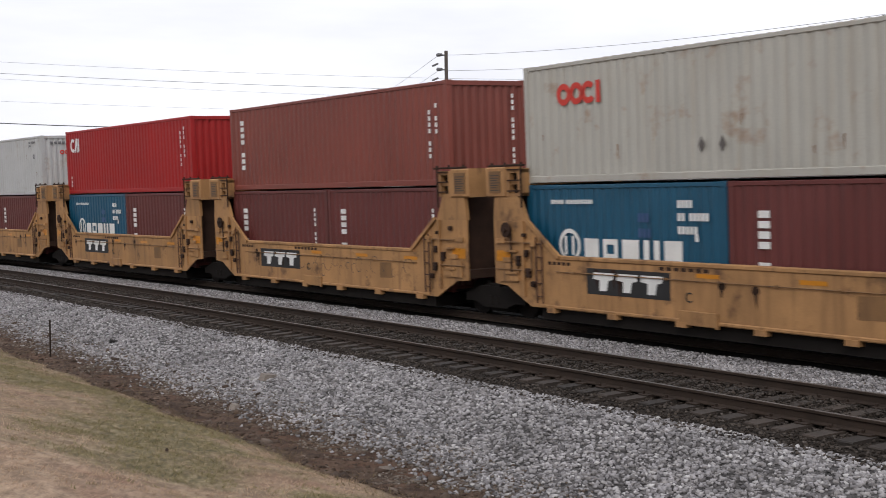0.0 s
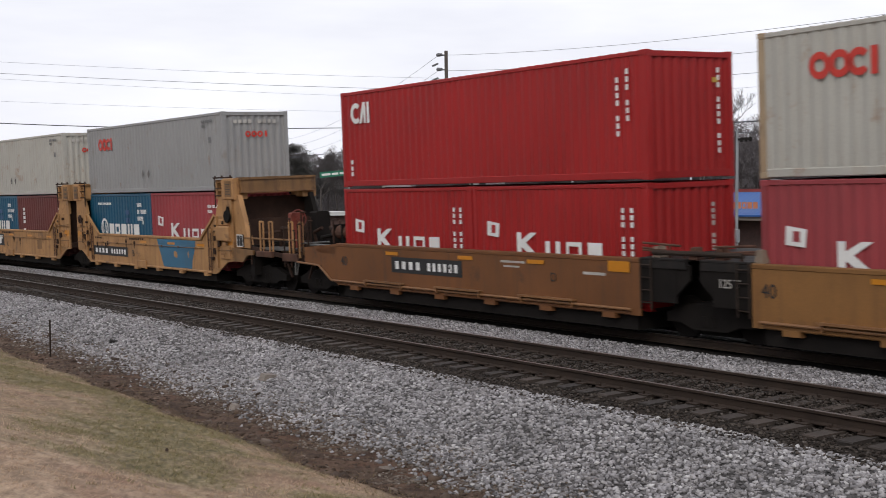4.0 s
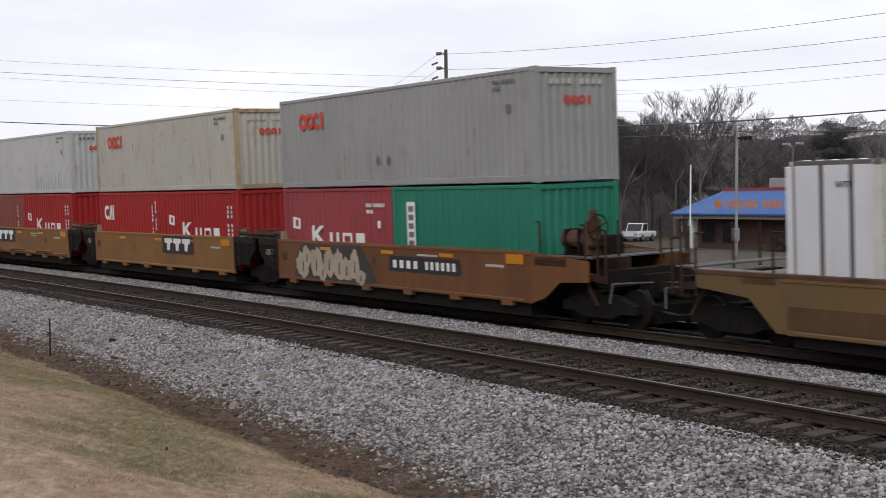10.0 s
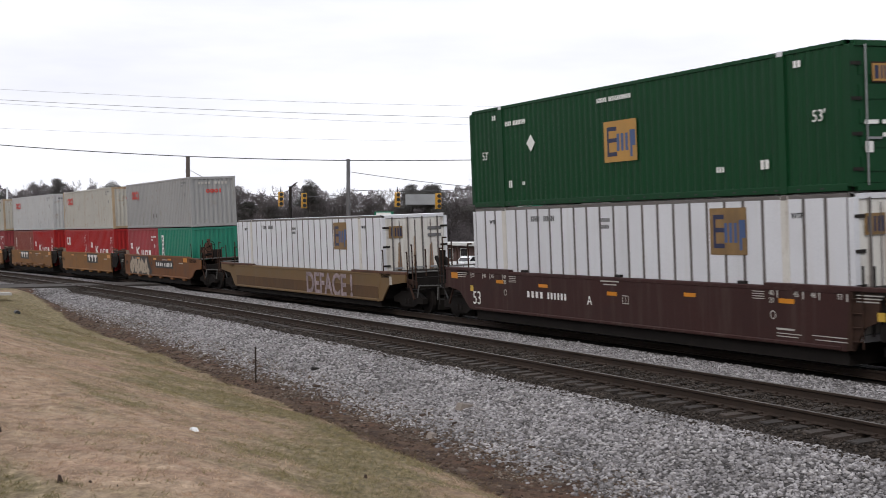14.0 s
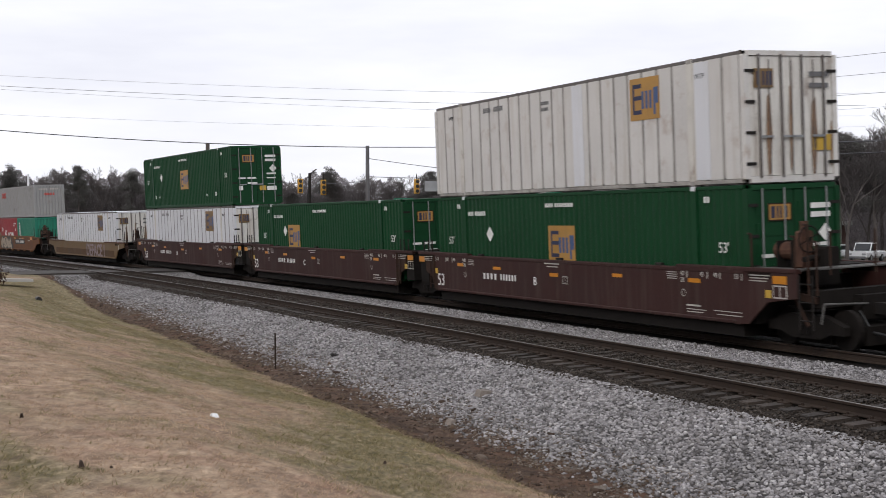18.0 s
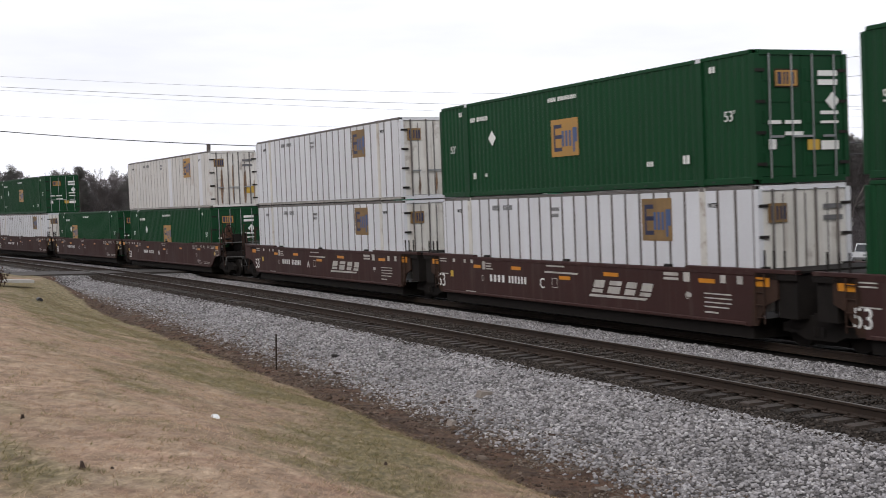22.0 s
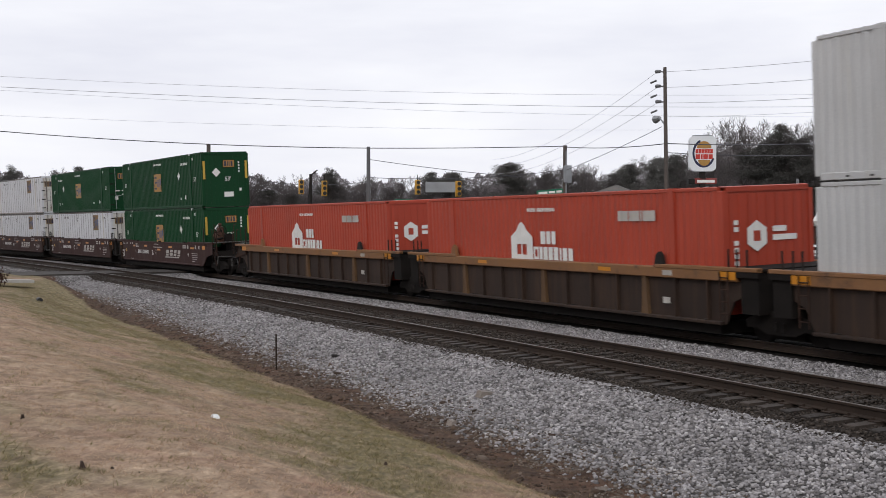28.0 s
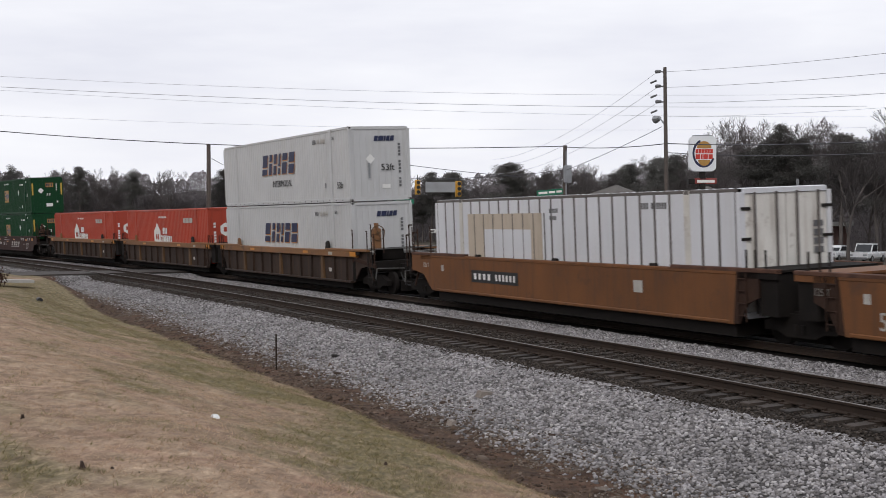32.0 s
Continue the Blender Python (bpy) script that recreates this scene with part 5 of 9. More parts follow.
def tower_head(car, h, e, k, paint):
    """The lock housing on a tower: a solid block towards the gap and a slotted frame towards the well."""
    def span(m, a, b, y0, y1, z0, z1, c=0.0):
        x0, x1 = sorted((e * (h + a), e * (h + b)))
        y0, y1 = sorted((k * y0, k * y1))
        (m.chamfer(x0, x1, y0, y1, z0, z1, c) if c else m.box(x0, x1, y0, y1, z0, z1))
    head = built("tower_head", paint, car, lambda m: (span(m, 0.44, 1.18, 1.0, HALF + 0.04, 2.84, 3.52, 0.03), span(m, -0.1, 0.0, 1.2, HALF + 0.02, 2.86, 3.48), span(m, 0.3, 0.44, 1.1, HALF + 0.02, 2.86, 3.48), span(m, -0.1, 0.44, 1.2, HALF + 0.01, 2.86, 2.93), span(m, -0.1, 0.44, 1.2, HALF + 0.01, 3.38, 3.46), span(m, 0.0, 0.3, 1.25, HALF - 0.01, 3.12, 3.2)), key=("head", k, e))
    # black backing: the shade inside the slots is put into its colour
    built("head_recess", P["blackshade"], head, lambda m: span(m, 0.0, 0.3, 1.15, HALF - 0.12, 2.93, 3.38), key=("hrec", k, e))


def tower_fittings(car, h):
    """Ladders, pipes, valves, latches and stencils on the near side of a towered wagon."""
    y = -HALF
    for e in (-1, 1):
        ladder(car, e * (h - 0.72), y - 0.035, 0.5, 1.95, P["tankrust"], 5, 0.2)
        built("brake_pipe", P["tanrust"], car, lambda m: (m.tube((e * (h - 0.45), y - 0.04, 1.82), (e * (h + 0.5), y - 0.04, 1.82), 0.022, n=6), m.tube((e * (h - 0.45), y - 0.04, 1.82), (e * (h - 0.45), y - 0.04, 1.2), 0.022, n=6), m.tube((e * (h - 0.45), y - 0.04, 1.2), (e * (h + 0.9), y - 0.04, 1.2), 0.018, n=6)), key=("tpipe", e))
        for k, zz, w, hh in ((-0.28, 1.5, 0.05, 0.16), (-0.33, 1.05, 0.07, 0.2), (0.02, 1.3, 0.06, 0.22), (-0.5, 0.85, 0.06, 0.12), (0.35, 2.05, 0.05, 0.1), (-0.2, 1.95, 0.05, 0.08)):
            built("latch", P["rustbrown"], car, lambda m: (m.chamfer(-w, w, y - 0.08, y, 0, hh, 0.012), m.tube((0, y - 0.06, hh * 0.5), (w * 2.2, y - 0.09, hh * 0.8), 0.015, n=5)), key=("latch", w, hh), at=(e * (h + k), 0, zz))
        built("head_bar", P["rustbrown"], car, lambda m: [m.box(-0.24, 0.2, y - 0.05, y - 0.022, 0.06 + 0.24 * i, 0.09 + 0.24 * i) for i in range(3)], key="hbar", at=(e * (h + 0.12), 0, 2.9))
        built("lock_rod", P["rustbrown"], car, lambda m: m.tube((0, y - 0.03, 0), (0, y - 0.03, 0.95), 0.022, n=6), key="lrod", at=(e * (h - 0.14), 0, 2.6))
        built("cap_rail", P["rustbrown"], car, lambda m: (m.tube((-0.75, y + 0.02, 0), (0.62, y + 0.02, 0), 0.025, n=6), [m.tube((q, y + 0.02, 0), (q, y + 0.02, 0.07), 0.03, n=6) for q in (-0.6, -0.1, 0.5)]), key="cap", at=(e * (h + 0.4), 0, 3.55))
        decal(car, "code_bar", "spraydark", [(e * (h + 0.82) - 0.17, e * (h + 0.82) + 0.17 - 0.04 * (i % 3), 3.32 - 0.055 * i, 3.34 - 0.055 * i) for i in range(7)], y - 0.06)
        built("cheek_plate", P["tan"], car, lambda m: m.box(-0.34, 0.34, y - 0.035, y, 0, 0.42), key="ckp", at=(e * (h + 0.42), 0, 0.92))
        built("rust_run", P["tanrust"], car, lambda m: m.add([(-0.05, 0, 0.0), (0.06, 0, 0.04), (0.04, 0, 0.9), (0.0, 0, 1.0), (-0.04, 0, 0.85)], [(0, 1, 2, 3, 4)]), key="rrun", at=(e * (h - 0.55), y - 0.004, 0.55))
    built("hand_brake_wheel", P["rustbrown"], car, lambda m: (m.tube((0, y - 0.1, 0), (0, y - 0.06, 0), 0.17, 0.17, 16), m.tube((0, y - 0.14, 0), (0, y, 0), 0.06, 0.06, 10)), key="hbw", at=(-h - 0.42, 0, 2.1))
    built("brake_chain_guide", P["rustbrown"], car, lambda m: m.tube((0, y - 0.05, 0), (0, y - 0.05, 0.95), 0.02, n=6), key="bcg", at=(-h - 0.28, 0, 1.1))
    built("train_line", P["tanrust"], car, lambda m: (m.tube((-h + 1.3, y - 0.03, 1.22), (h - 1.2, y - 0.03, 1.22), 0.011, n=5), [m.box(q - 0.025, q + 0.025, y - 0.045, y, 1.195, 1.245) for q in (-4.2, -2.8, -1.4, 0.0, 1.4, 2.8, 4.2)]), key="tline")
    built("access_plate", P["tan"], car, lambda m: (m.chamfer(-0.5, 0.5, y - 0.035, y, 0.36, 0.64, 0.012), m.box(0.46, 0.52, y - 0.05, y, 0.34, 0.62)), key="accp", at=(-0.55, 0, 0))
    built("patch_plate", P["tanrust"], car, lambda m: m.add([(-0.3, 0, 0), (0.3, 0, 0.02), (0.28, 0, 0.42), (-0.29, 0, 0.4)], [(0, 1, 2, 3)]), key="ptp", at=(3.4, y - 0.004, 0.75))
    decal(car, "code_bar", "rustbrown", [(-5.1 + 0.16 * i, -4.98 + 0.16 * i, 1.36, 1.43) for i in range(5)] + [(-1.6 + 0.2 * i, -1.46 + 0.2 * i, 1.38, 1.45) for i in range(7)], y - 0.006)


def yellow_unit(s, label, first=False, last=False, logo=True, patch=False):
    """A 40 ft well of the old towered kind: bulkhead towers rise at both ends. x = 0 is the well's middle."""
    car = tagged(new("well_wagon"), label, "railway wagon", "wagons of the train")
    h, paint = 6.1, P["tan"]
    zb, zt = 0.40, 1.56
    out = [(-h + 0.35, zb), (h - 0.35, zb), (h + 0.55, 0.82), (h + 0.98, 0.86), (h + 0.98, 2.86), (h + 0.3, 2.86), (h - 0.28, 2.3), (h - 1.4, zt), (-h + 1.4, zt), (-h + 0.28, 2.3), (-h - 0.3, 2.86), (-h - 0.98, 2.86), (-h - 0.98, 0.86), (-h - 0.55, 0.82)]
    # a concave outline: middle panel and two end cheeks, butted
    mid = [(-h + 1.4, zb), (h - 1.4, zb), (h - 1.4, zt), (-h + 1.4, zt)]
    for sg in (-1, 1):
        y0 = sg * HALF - (0.05 if sg > 0 else 0)
        built("side_wall", paint, car, lambda m: side_sheet(m, mid, y0))
        built("top_chord", paint, car, lambda m, k=sg: m.chamfer(-h + 1.3, h - 1.3, min(k * (HALF - 0.1), k * (HALF + 0.025)), max(k * (HALF - 0.1), k * (HALF + 0.025)), zt - 0.09, zt + 0.006, 0.02))
        built("bottom_chord", paint, car, lambda m, k=sg: m.chamfer(-h + 0.7, h - 0.7, min(k * (HALF - 0.16), k * (HALF + 0.02)), max(k * (HALF - 0.16), k * (HALF + 0.02)), zb, zb + 0.08, 0.02))
        for e in (-1, 1):
            cheek = [(e * (h - 1.4), zb), (e * (h - 0.35), zb), (e * (h + 0.5), 0.82), (e * (h + 0.98), 0.86), (e * (h + 0.98), 2.3), (e * (h - 0.26), 2.3), (e * (h - 1.4), zt)]
            if e < 0:
                cheek = cheek[::-1]
            built("end_cheek", paint, car, lambda m: side_sheet(m, cheek, y0))
            built("stiffener", paint, car, lambda m, k=sg, ee=e: (m.strut((ee * (h - 1.42), k * (HALF + 0.03), zt - 0.03), (ee * (h - 0.3), k * (HALF + 0.03), 2.33), 0.06, 0.09), m.strut((ee * (h - 0.15), k * (HALF + 0.03), 0.62), (ee * (h - 0.15), k * (HALF + 0.03), 2.3), 0.06, 0.09)))
            # tower head
            a, b = sorted((e * (h - 0.12), e * (h + 1.3)))
            neck = [(e * (h - 0.26), 2.3), (e * (h + 0.98), 2.3), (e * (h + 0.92), 2.88), (e * (h + 0.02), 2.88)]
            built("tower_neck", paint, car, lambda m, k=sg: m.prism_y(neck if e > 0 else neck[::-1], min(k * (HALF - 0.1), k * HALF), max(k * (HALF - 0.1), k * HALF)), key=("neck", sg, e))
            tower_head(car, h, e, sg, paint)
            for q in range(2):
                built("step", paint, car, lambda m, k=sg, ee=e, j=q: m.box(min(ee * (h + 0.1), ee * (h + 0.5)), max(ee * (h + 0.1), ee * (h + 0.5)), min(k * HALF, k * (HALF + 0.07)), max(k * HALF, k * (HALF + 0.07)), 1.1 + 0.5 * j, 1.14 + 0.5 * j), key=("step", sg, e, q))
    for e in (-1, 1):
        built("bulkhead", P["rustbrown"], car, lambda m, ee=e: (m.box(min(ee * (h + 0.55), ee * (h + 0.72)), max(ee * (h + 0.55), ee * (h + 0.72)), -1.37, 1.37, 0.9, 2.9), m.box(min(ee * (h + 0.28), ee * (h + 0.98)), max(ee * (h + 0.28), ee * (h + 0.98)), -1.42, 1.42, 0.9, 1.1)), key=("bulk", e))
        built("head_beam", P["tan"], car, lambda m, ee=e: m.box(min(ee * (h + 0.4), ee * (h + 0.65)), max(ee * (h + 0.4), ee * (h + 0.65)), -1.0, 1.0, 3.0, 3.4), key=("beam", e))
    for i in range(6):
        built("cross_member", P["darksteel"], car, lambda m: m.box(-0.12, 0.12, -1.42, 1.42, zb - 0.02, zb + 0.1), key="xm40", at=(-5 + 2 * i, 0, 0))
        built("foot_bracket", paint, car, lambda m: m.box(-0.14, 0.14, -HALF - 0.04, -HALF + 0.1, zb - 0.09, zb + 0.02), key="fb", at=(-5 + 2 * i, 0, 0))
    # black box fills the shaded gap below the well
    built("under_gear", P["blackshade"], car, lambda m: m.box(-h + 0.6, h - 0.6, -1.36, 1.36, 0.13, zb + 0.01), key="ugy")
    for e in (-1, 1):
        for q in range(3):
            built("gusset_plate", paint, car, lambda m: m.box(-0.16, 0.16, -HALF - 0.05, -HALF + 0.01, 0.0, 0.1), key="gp", at=(e * (h + 0.2 + 0.25 * q), 0, 0.95 + 0.42 * q))
        built("head_plate", P["tanrust"], car, lambda m: m.box(-0.22, 0.22, -HALF - 0.056, -HALF - 0.04, 0.0, 0.5), key="hp", at=(e * (h + 0.82), 0, 2.93))
        built("side_lug", paint, car, lambda m: m.box(-0.07, 0.07, -HALF - 0.09, -HALF, 0.0, 0.14), key="sl", at=(e * (h - 0.55), 0, 1.75))
    truck(car, h + 1.52)
    if logo:
        block_logo(car, -3.8, 0.80, 2.5, 0.54, -HALF)
    decal(car, "reflector_strip", "amber", [(-0.6, 0.0, 1.28, 1.36), (1.9, 2.5, 1.28, 1.36), (4.3, 4.9, 1.28, 1.36), ], -HALF - 0.006)
    decal(car, "reflector_strip", "amber", [(6.45, 7.0, 1.38, 1.62), (-7.0, -6.45, 1.38, 1.62)], -HALF - 0.006)
    tower_fittings(car, h)
    if patch:
        built("paint_patch", P["patchblue"], car, lambda m: m.add([(1.5, 0, 0.49), (2.3, 0, 0.485), (3.0, 0, 0.50), (3.86, 0, 0.49), (3.92, 0, 0.8), (4.1, 0, 1.1), (4.22, 0, 1.46), (0.98, 0, 1.46), (1.1, 0, 1.2), (1.28, 0, 0.9)], [tuple(range(10))]), "large blue overpainted patch with ragged edges", at=(0, -HALF - 0.0045, 0))
        built("worn_spot", P["tan"], car, lambda m: (blob(m, 2.55, 0.95, 0.16, 0.13, 4), blob(m, 3.6, 0.98, 0.05, 0.12, 6), blob(m, 2.2, 1.3, 0.12, 0.03, 7)), at=(0, -HALF - 0.0065, 0))
        number_plate(car, -5.3, 0.72, 3.5, 0.36, -HALF)
        letters(car, "B", "blackpaint", -1.35, 0.76, 0.24, -HALF - 0.008)
    else:
        letters(car, "C", "blackpaint", -0.9, 0.8, 0.2, -HALF - 0.008)
    if last:
        # the end frame over the outer truck, with brake gear
        x0 = h + 0.98
        # the far gusset is coloured black for shade, the near one keeps the paint
        for yy, mat in ((-1.3, paint), (1.3, P["blackshade"])):
            built("gusset", mat, car, lambda m: m.prism_y([(x0 - 0.05, 1.3), (x0 + 1.0, 1.3), (x0 + 0.3, 2.98), (x0 - 0.05, 2.98)], yy - 0.1, yy + 0.06))
        built("end_beam", P["tanrust"], car, lambda m: (m.chamfer(x0 + 0.05, x0 + 0.32, -1.28, 1.42, 3.08, 3.5, 0.03), m.box(x0 + 0.0, x0 + 0.36, -1.3, 1.44, 3.46, 3.54), m.box(x0 + 0.0, x0 + 0.36, -1.3, 1.44, 3.04, 3.1)))
        built("bulkhead_plate", P["rustbrown"], car, lambda m: m.box(x0 + 0.1, x0 + 0.2, -1.2, 1.2, 1.2, 2.2))
        built("inner_frame", P["blackshade"], car, lambda m: (m.box(x0 + 0.3, x0 + 2.9, -0.5, 0.5, 1.2, 1.45), m.chamfer(x0 + 2.2, x0 + 2.6, 0.1, 0.6, 1.3, 2.4, 0.05), m.strut((x0 + 0.3, 0.9, 1.4), (x0 + 1.2, 0.9, 2.3), 0.1, 0.12)))
        for k in (1.75, 2.35, 3.6, 4.2):
            built("hand_rail", P["tan"], car, lambda m: (m.tube((x0 + k, -HALF + 0.05, 1.1), (x0 + k, -HALF + 0.05, 2.15), 0.03, n=6), m.tube((x0 + k, -HALF + 0.05, 2.15), (x0 + k + 0.12, -HALF + 0.1, 2.15), 0.03, n=6), m.tube((x0 + k + 0.12, -HALF + 0.1, 2.15), (x0 + k + 0.12, -HALF + 0.1, 1.2), 0.03, n=6)), key=("tanrail", k))
        built("side_rail", P["tanrust"], car, lambda m: m.tube((x0 + 0.4, -HALF + 0.08, 1.62), (x0 + 4.2, -HALF + 0.08, 1.62), 0.03, n=6))
        built("step_plate", P["tankrust"], car, lambda m: (m.chamfer(x0 + 3.2, x0 + 4.1, -HALF, -HALF + 0.2, 0.98, 1.22, 0.02), m.chamfer(x0 + 1.5, x0 + 2.5, -HALF, -HALF + 0.12, 1.06, 1.24, 0.02)))
        decal(car, "stencil_frame", "whitemark", [(x0 + 0.2, x0 + 0.62, 1.34, 1.37), (x0 + 0.2, x0 + 0.62, 1.7, 1.73), (x0 + 0.2, x0 + 0.23, 1.37, 1.7), (x0 + 0.59, x0 + 0.62, 1.37, 1.7), (x0 + 0.4, x0 + 0.42, 1.37, 1.7)], -HALF + 0.01)
        built("stencil_panel", P["blackpaint"], car, lambda m: m.box(x0 + 0.2, x0 + 0.62, -HALF + 0.014, -HALF + 0.05, 1.34, 1.73))
        built("retainer_box", P["tan"], car, lambda m: (m.chamfer(x0 - 1.0, x0 - 0.1, -HALF - 0.12, -HALF, 1.5, 1.98, 0.03), m.chamfer(x0 - 0.95, x0 - 0.2, -HALF - 0.05, -HALF, 2.0, 2.2, 0.02)))
        built("valve_wheel", P["blackshade"], car, lambda m: (m.tube((x0 - 0.22, -HALF - 0.12, 2.3), (x0 - 0.22, -HALF - 0.05, 2.3), 0.2, 0.2, 14), m.tube((x0 - 0.22, -HALF - 0.05, 2.4), (x0 - 0.22, -HALF - 0.05, 2.62), 0.08, 0.05, 8)))
        for q in range(5):
            built("air_pipe", P["rustbrown"], car, lambda m: (m.tube((x0 + 0.9 + 0.55 * q, -0.9 + 0.35 * q, 1.3), (x0 + 1.1 + 0.5 * q, -0.9 + 0.3 * q, 1.75 + 0.15 * (q % 3)), 0.05, n=7), m.tube((x0 + 1.1 + 0.5 * q, -0.9 + 0.3 * q, 1.75 + 0.15 * (q % 3)), (x0 + 1.6 + 0.5 * q, -0.6 + 0.2 * q, 1.8 + 0.1 * (q % 2)), 0.05, n=7)))
        built("grab_plate", P["galvdark"], car, lambda m: m.box(x0 + 1.0, x0 + 4.2, -1.3, 1.3, 1.28, 1.32))
        end_gear(car, x0 + 0.9, 1, 1.3, 3.1, False, False)
        built("end_sill", P["tanrust"], car, lambda m: (m.prism_y([(x0 - 0.1, 0.86), (x0 + 0.6, 0.86), (x0 + 0.9, 1.08), (x0 + 1.3, 1.1), (x0 + 1.3, 1.25), (x0 - 0.1, 1.3)], -HALF, -HALF + 0.06), m.box(x0, x0 + 3.2, -0.4, 0.4, 0.95, 1.2)))
        brake_wheel(car, x0 + 2.7, -0.6, 2.2, P["redrust"])
        built("brake_stand", P["redrust"], car, lambda m: m.chamfer(x0 + 2.45, x0 + 2.65, -0.8, -0.4, 1.3, 2.4, 0.04))
        truck(car, x0 + 1.6)
        coupler(car, x0 + 3.2, 1)
    rides(car, s)
    return car


def forty_unit(s, label, logo=None, first=False, last=False, number=False, steps=False, tag=False):
    """A 40 ft unit of the orange-brown articulated set, with black ends between the wells."""
    car = tagged(new("well_wagon"), label, "railway wagon", "wagons of the train")
    h, zb, zt, paint = 6.12, 0.44, 1.6, P["ochre" if number else "goldochre"]
    well_body(car, [(-h, zb), (h, zb), (h, zt), (-h, zt)], paint, -h, h, zb, zt)
    for e in (-1, 1):
        if (e < 0 and first) or (e > 0 and last):
            cheek = [(e * h, zb + 0.02), (e * (h + 0.45), zb + 0.15), (e * (h + 0.95), 0.95), (e * (h + 1.9), 1.0), (e * (h + 1.9), 1.44), (e * h, 1.58)]
            if e < 0:
                cheek = cheek[::-1]
            for sg in (-1, 1):
                built("end_cheek", paint, car, lambda m: side_sheet(m, cheek, sg * HALF - (0.05 if sg > 0 else 0)))
            end_deck(car, min(e * (h + 0.1), e * (h + 1.2)), max(e * (h + 0.1), e * (h + 1.2)), 1.5, paint if e < 0 else P["rustbrown"])
            end_gear(car, e * (h + 0.05), e, 1.5, 2.45, last)
            truck(car, e * (h + 1.75))
            coupler(car, e * (h + 2.5), e)
            if e < 0:
                built("pipe", P["chord"], car, lambda m: (m.tube((-h - 2.3, -HALF - 0.04, 1.0), (-h - 1.0, -HALF - 0.04, 0.95), 0.03), m.tube((-h - 1.0, -HALF - 0.04, 0.95), (-h - 0.3, -HALF - 0.04, 0.56), 0.03), m.tube((-h - 0.3, -HALF - 0.04, 0.56), (h - 0.3, -HALF - 0.04, 0.56), 0.03)))
        else:
            xa, xb = sorted((e * h, e * (h + 1.0)))
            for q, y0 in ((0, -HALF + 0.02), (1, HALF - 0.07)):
                built("end_plate", P["blackshade"], car, lambda m: m.box(xa, xb, y0, y0 + 0.05, 0.75, 1.5), key=("endp", e, q))
            built("centre_sill", P["blackshade"], car, lambda m, ee=e: m.box(min(ee * h, ee * (h + 1.5)), max(ee * h, ee * (h + 1.5)), -0.5, 0.5, 0.7, 1.2), key=("csill", e))
            built("end_gusset", P["blackshade"], car, lambda m, ee=e: m.prism_y([(ee * (h + 1.0), 0.9), (ee * (h + 1.35), 1.2), (ee * (h + 1.35), 1.5), (ee * (h + 1.0), 1.5)][::ee], -HALF + 0.03, -HALF + 0.1), key=("egus", e))
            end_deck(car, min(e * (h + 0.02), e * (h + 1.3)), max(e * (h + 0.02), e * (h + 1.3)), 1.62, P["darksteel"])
            ladder(car, e * (h + 0.2), -HALF - 0.02, 0.6, 1.6, P["railside"], 4, 0.3)
            for q, zz in ((0.35, 1.8), (0.75, 1.9), (1.15, 1.76)):
                built("deck_pipe", P["tankrust"], car, lambda m: (m.tube((e * h, -HALF + 0.12, zz), (e * (h + q + 0.3), -HALF + 0.12, zz - 0.04), 0.026, n=6), m.tube((e * (h + q), -HALF + 0.12, zz), (e * (h + q), -HALF + 0.12, 1.6), 0.022, n=6)), key=("dpipe", e, q))
            for k in (0.15, 1.15):
                built("pedestal", P["fasciabeige"] if k < 1 else P["tankrust"], car, lambda m, ee=e: m.prism_y([(ee * h + 0.12, 1.6), (ee * h + 0.36, 1.6), (ee * h + 0.3, 1.84), (ee * h + 0.18, 1.84)], -HALF + 0.1, -HALF + 0.3), key=("ped", e), at=(e * k, 0, 0))
            built("walkway_rail", P["railside"], car, lambda m, ee=e: (m.tube((ee * (h + 0.3), -HALF + 0.1, 1.72), (ee * (h + 1.5), -HALF + 0.1, 1.72), 0.05)), key=("wr", e))
            if e < 0:
                letters(car, "125 T", "dullmark", -h - 0.85, 1.12, 0.17, -HALF)
    if not last:
        truck(car, h + 1.53)
    decal(car, "reflector_strip", "amber", [(-3.5, -2.9, 1.36, 1.45), (-0.2, 0.4, 1.36, 1.45), (2.5, 3.1, 1.36, 1.45), (5.2, 5.85, 1.3, 1.52)], -HALF - 0.017)
    decal(car, "code_bar", "dullmark", [(4.4, 5.1, 1.2, 1.26), (1.5, 2.4, 1.35, 1.4), (1.6, 2.2, 1.25, 1.29)], -HALF - 0.004)
    letters(car, "D" if steps else "E" if logo else "C", "blackpaint", -2.2 if logo and logo > 0 else 3.3, 1.0, 0.2, -HALF - 0.006)
    letters(car, "40", "blackpaint", -5.9, 1.0, 0.26, -HALF - 0.006)
    if logo is not None:
        block_logo(car, logo, 0.95, 2.55, 0.6, -HALF - 0.012)
    if number:
        number_plate(car, -3.25 if first else 0.16, 0.92, 3.2, 0.4, -HALF)
        letters(car, "A", "blackpaint", -0.7, 1.05, 0.22, -HALF - 0.006)
    if steps:
        for k in (-3.6, -0.2, 3.2):
            built("side_step", P["chord"], car, lambda m: (m.box(-0.95, 0.95, -HALF - 0.12, -HALF, 0.62, 0.66), m.box(-0.9, -0.86, -HALF - 0.1, -HALF, 0.5, 0.64), m.box(0.86, 0.9, -HALF - 0.1, -HALF, 0.5, 0.64)), key="sidestep", at=(k, 0, 0))
        built("pipe", P["chord"], car, lambda m: m.tube((-5.9, -HALF - 0.05, 0.56), (5.9, -HALF - 0.05, 0.56), 0.03))
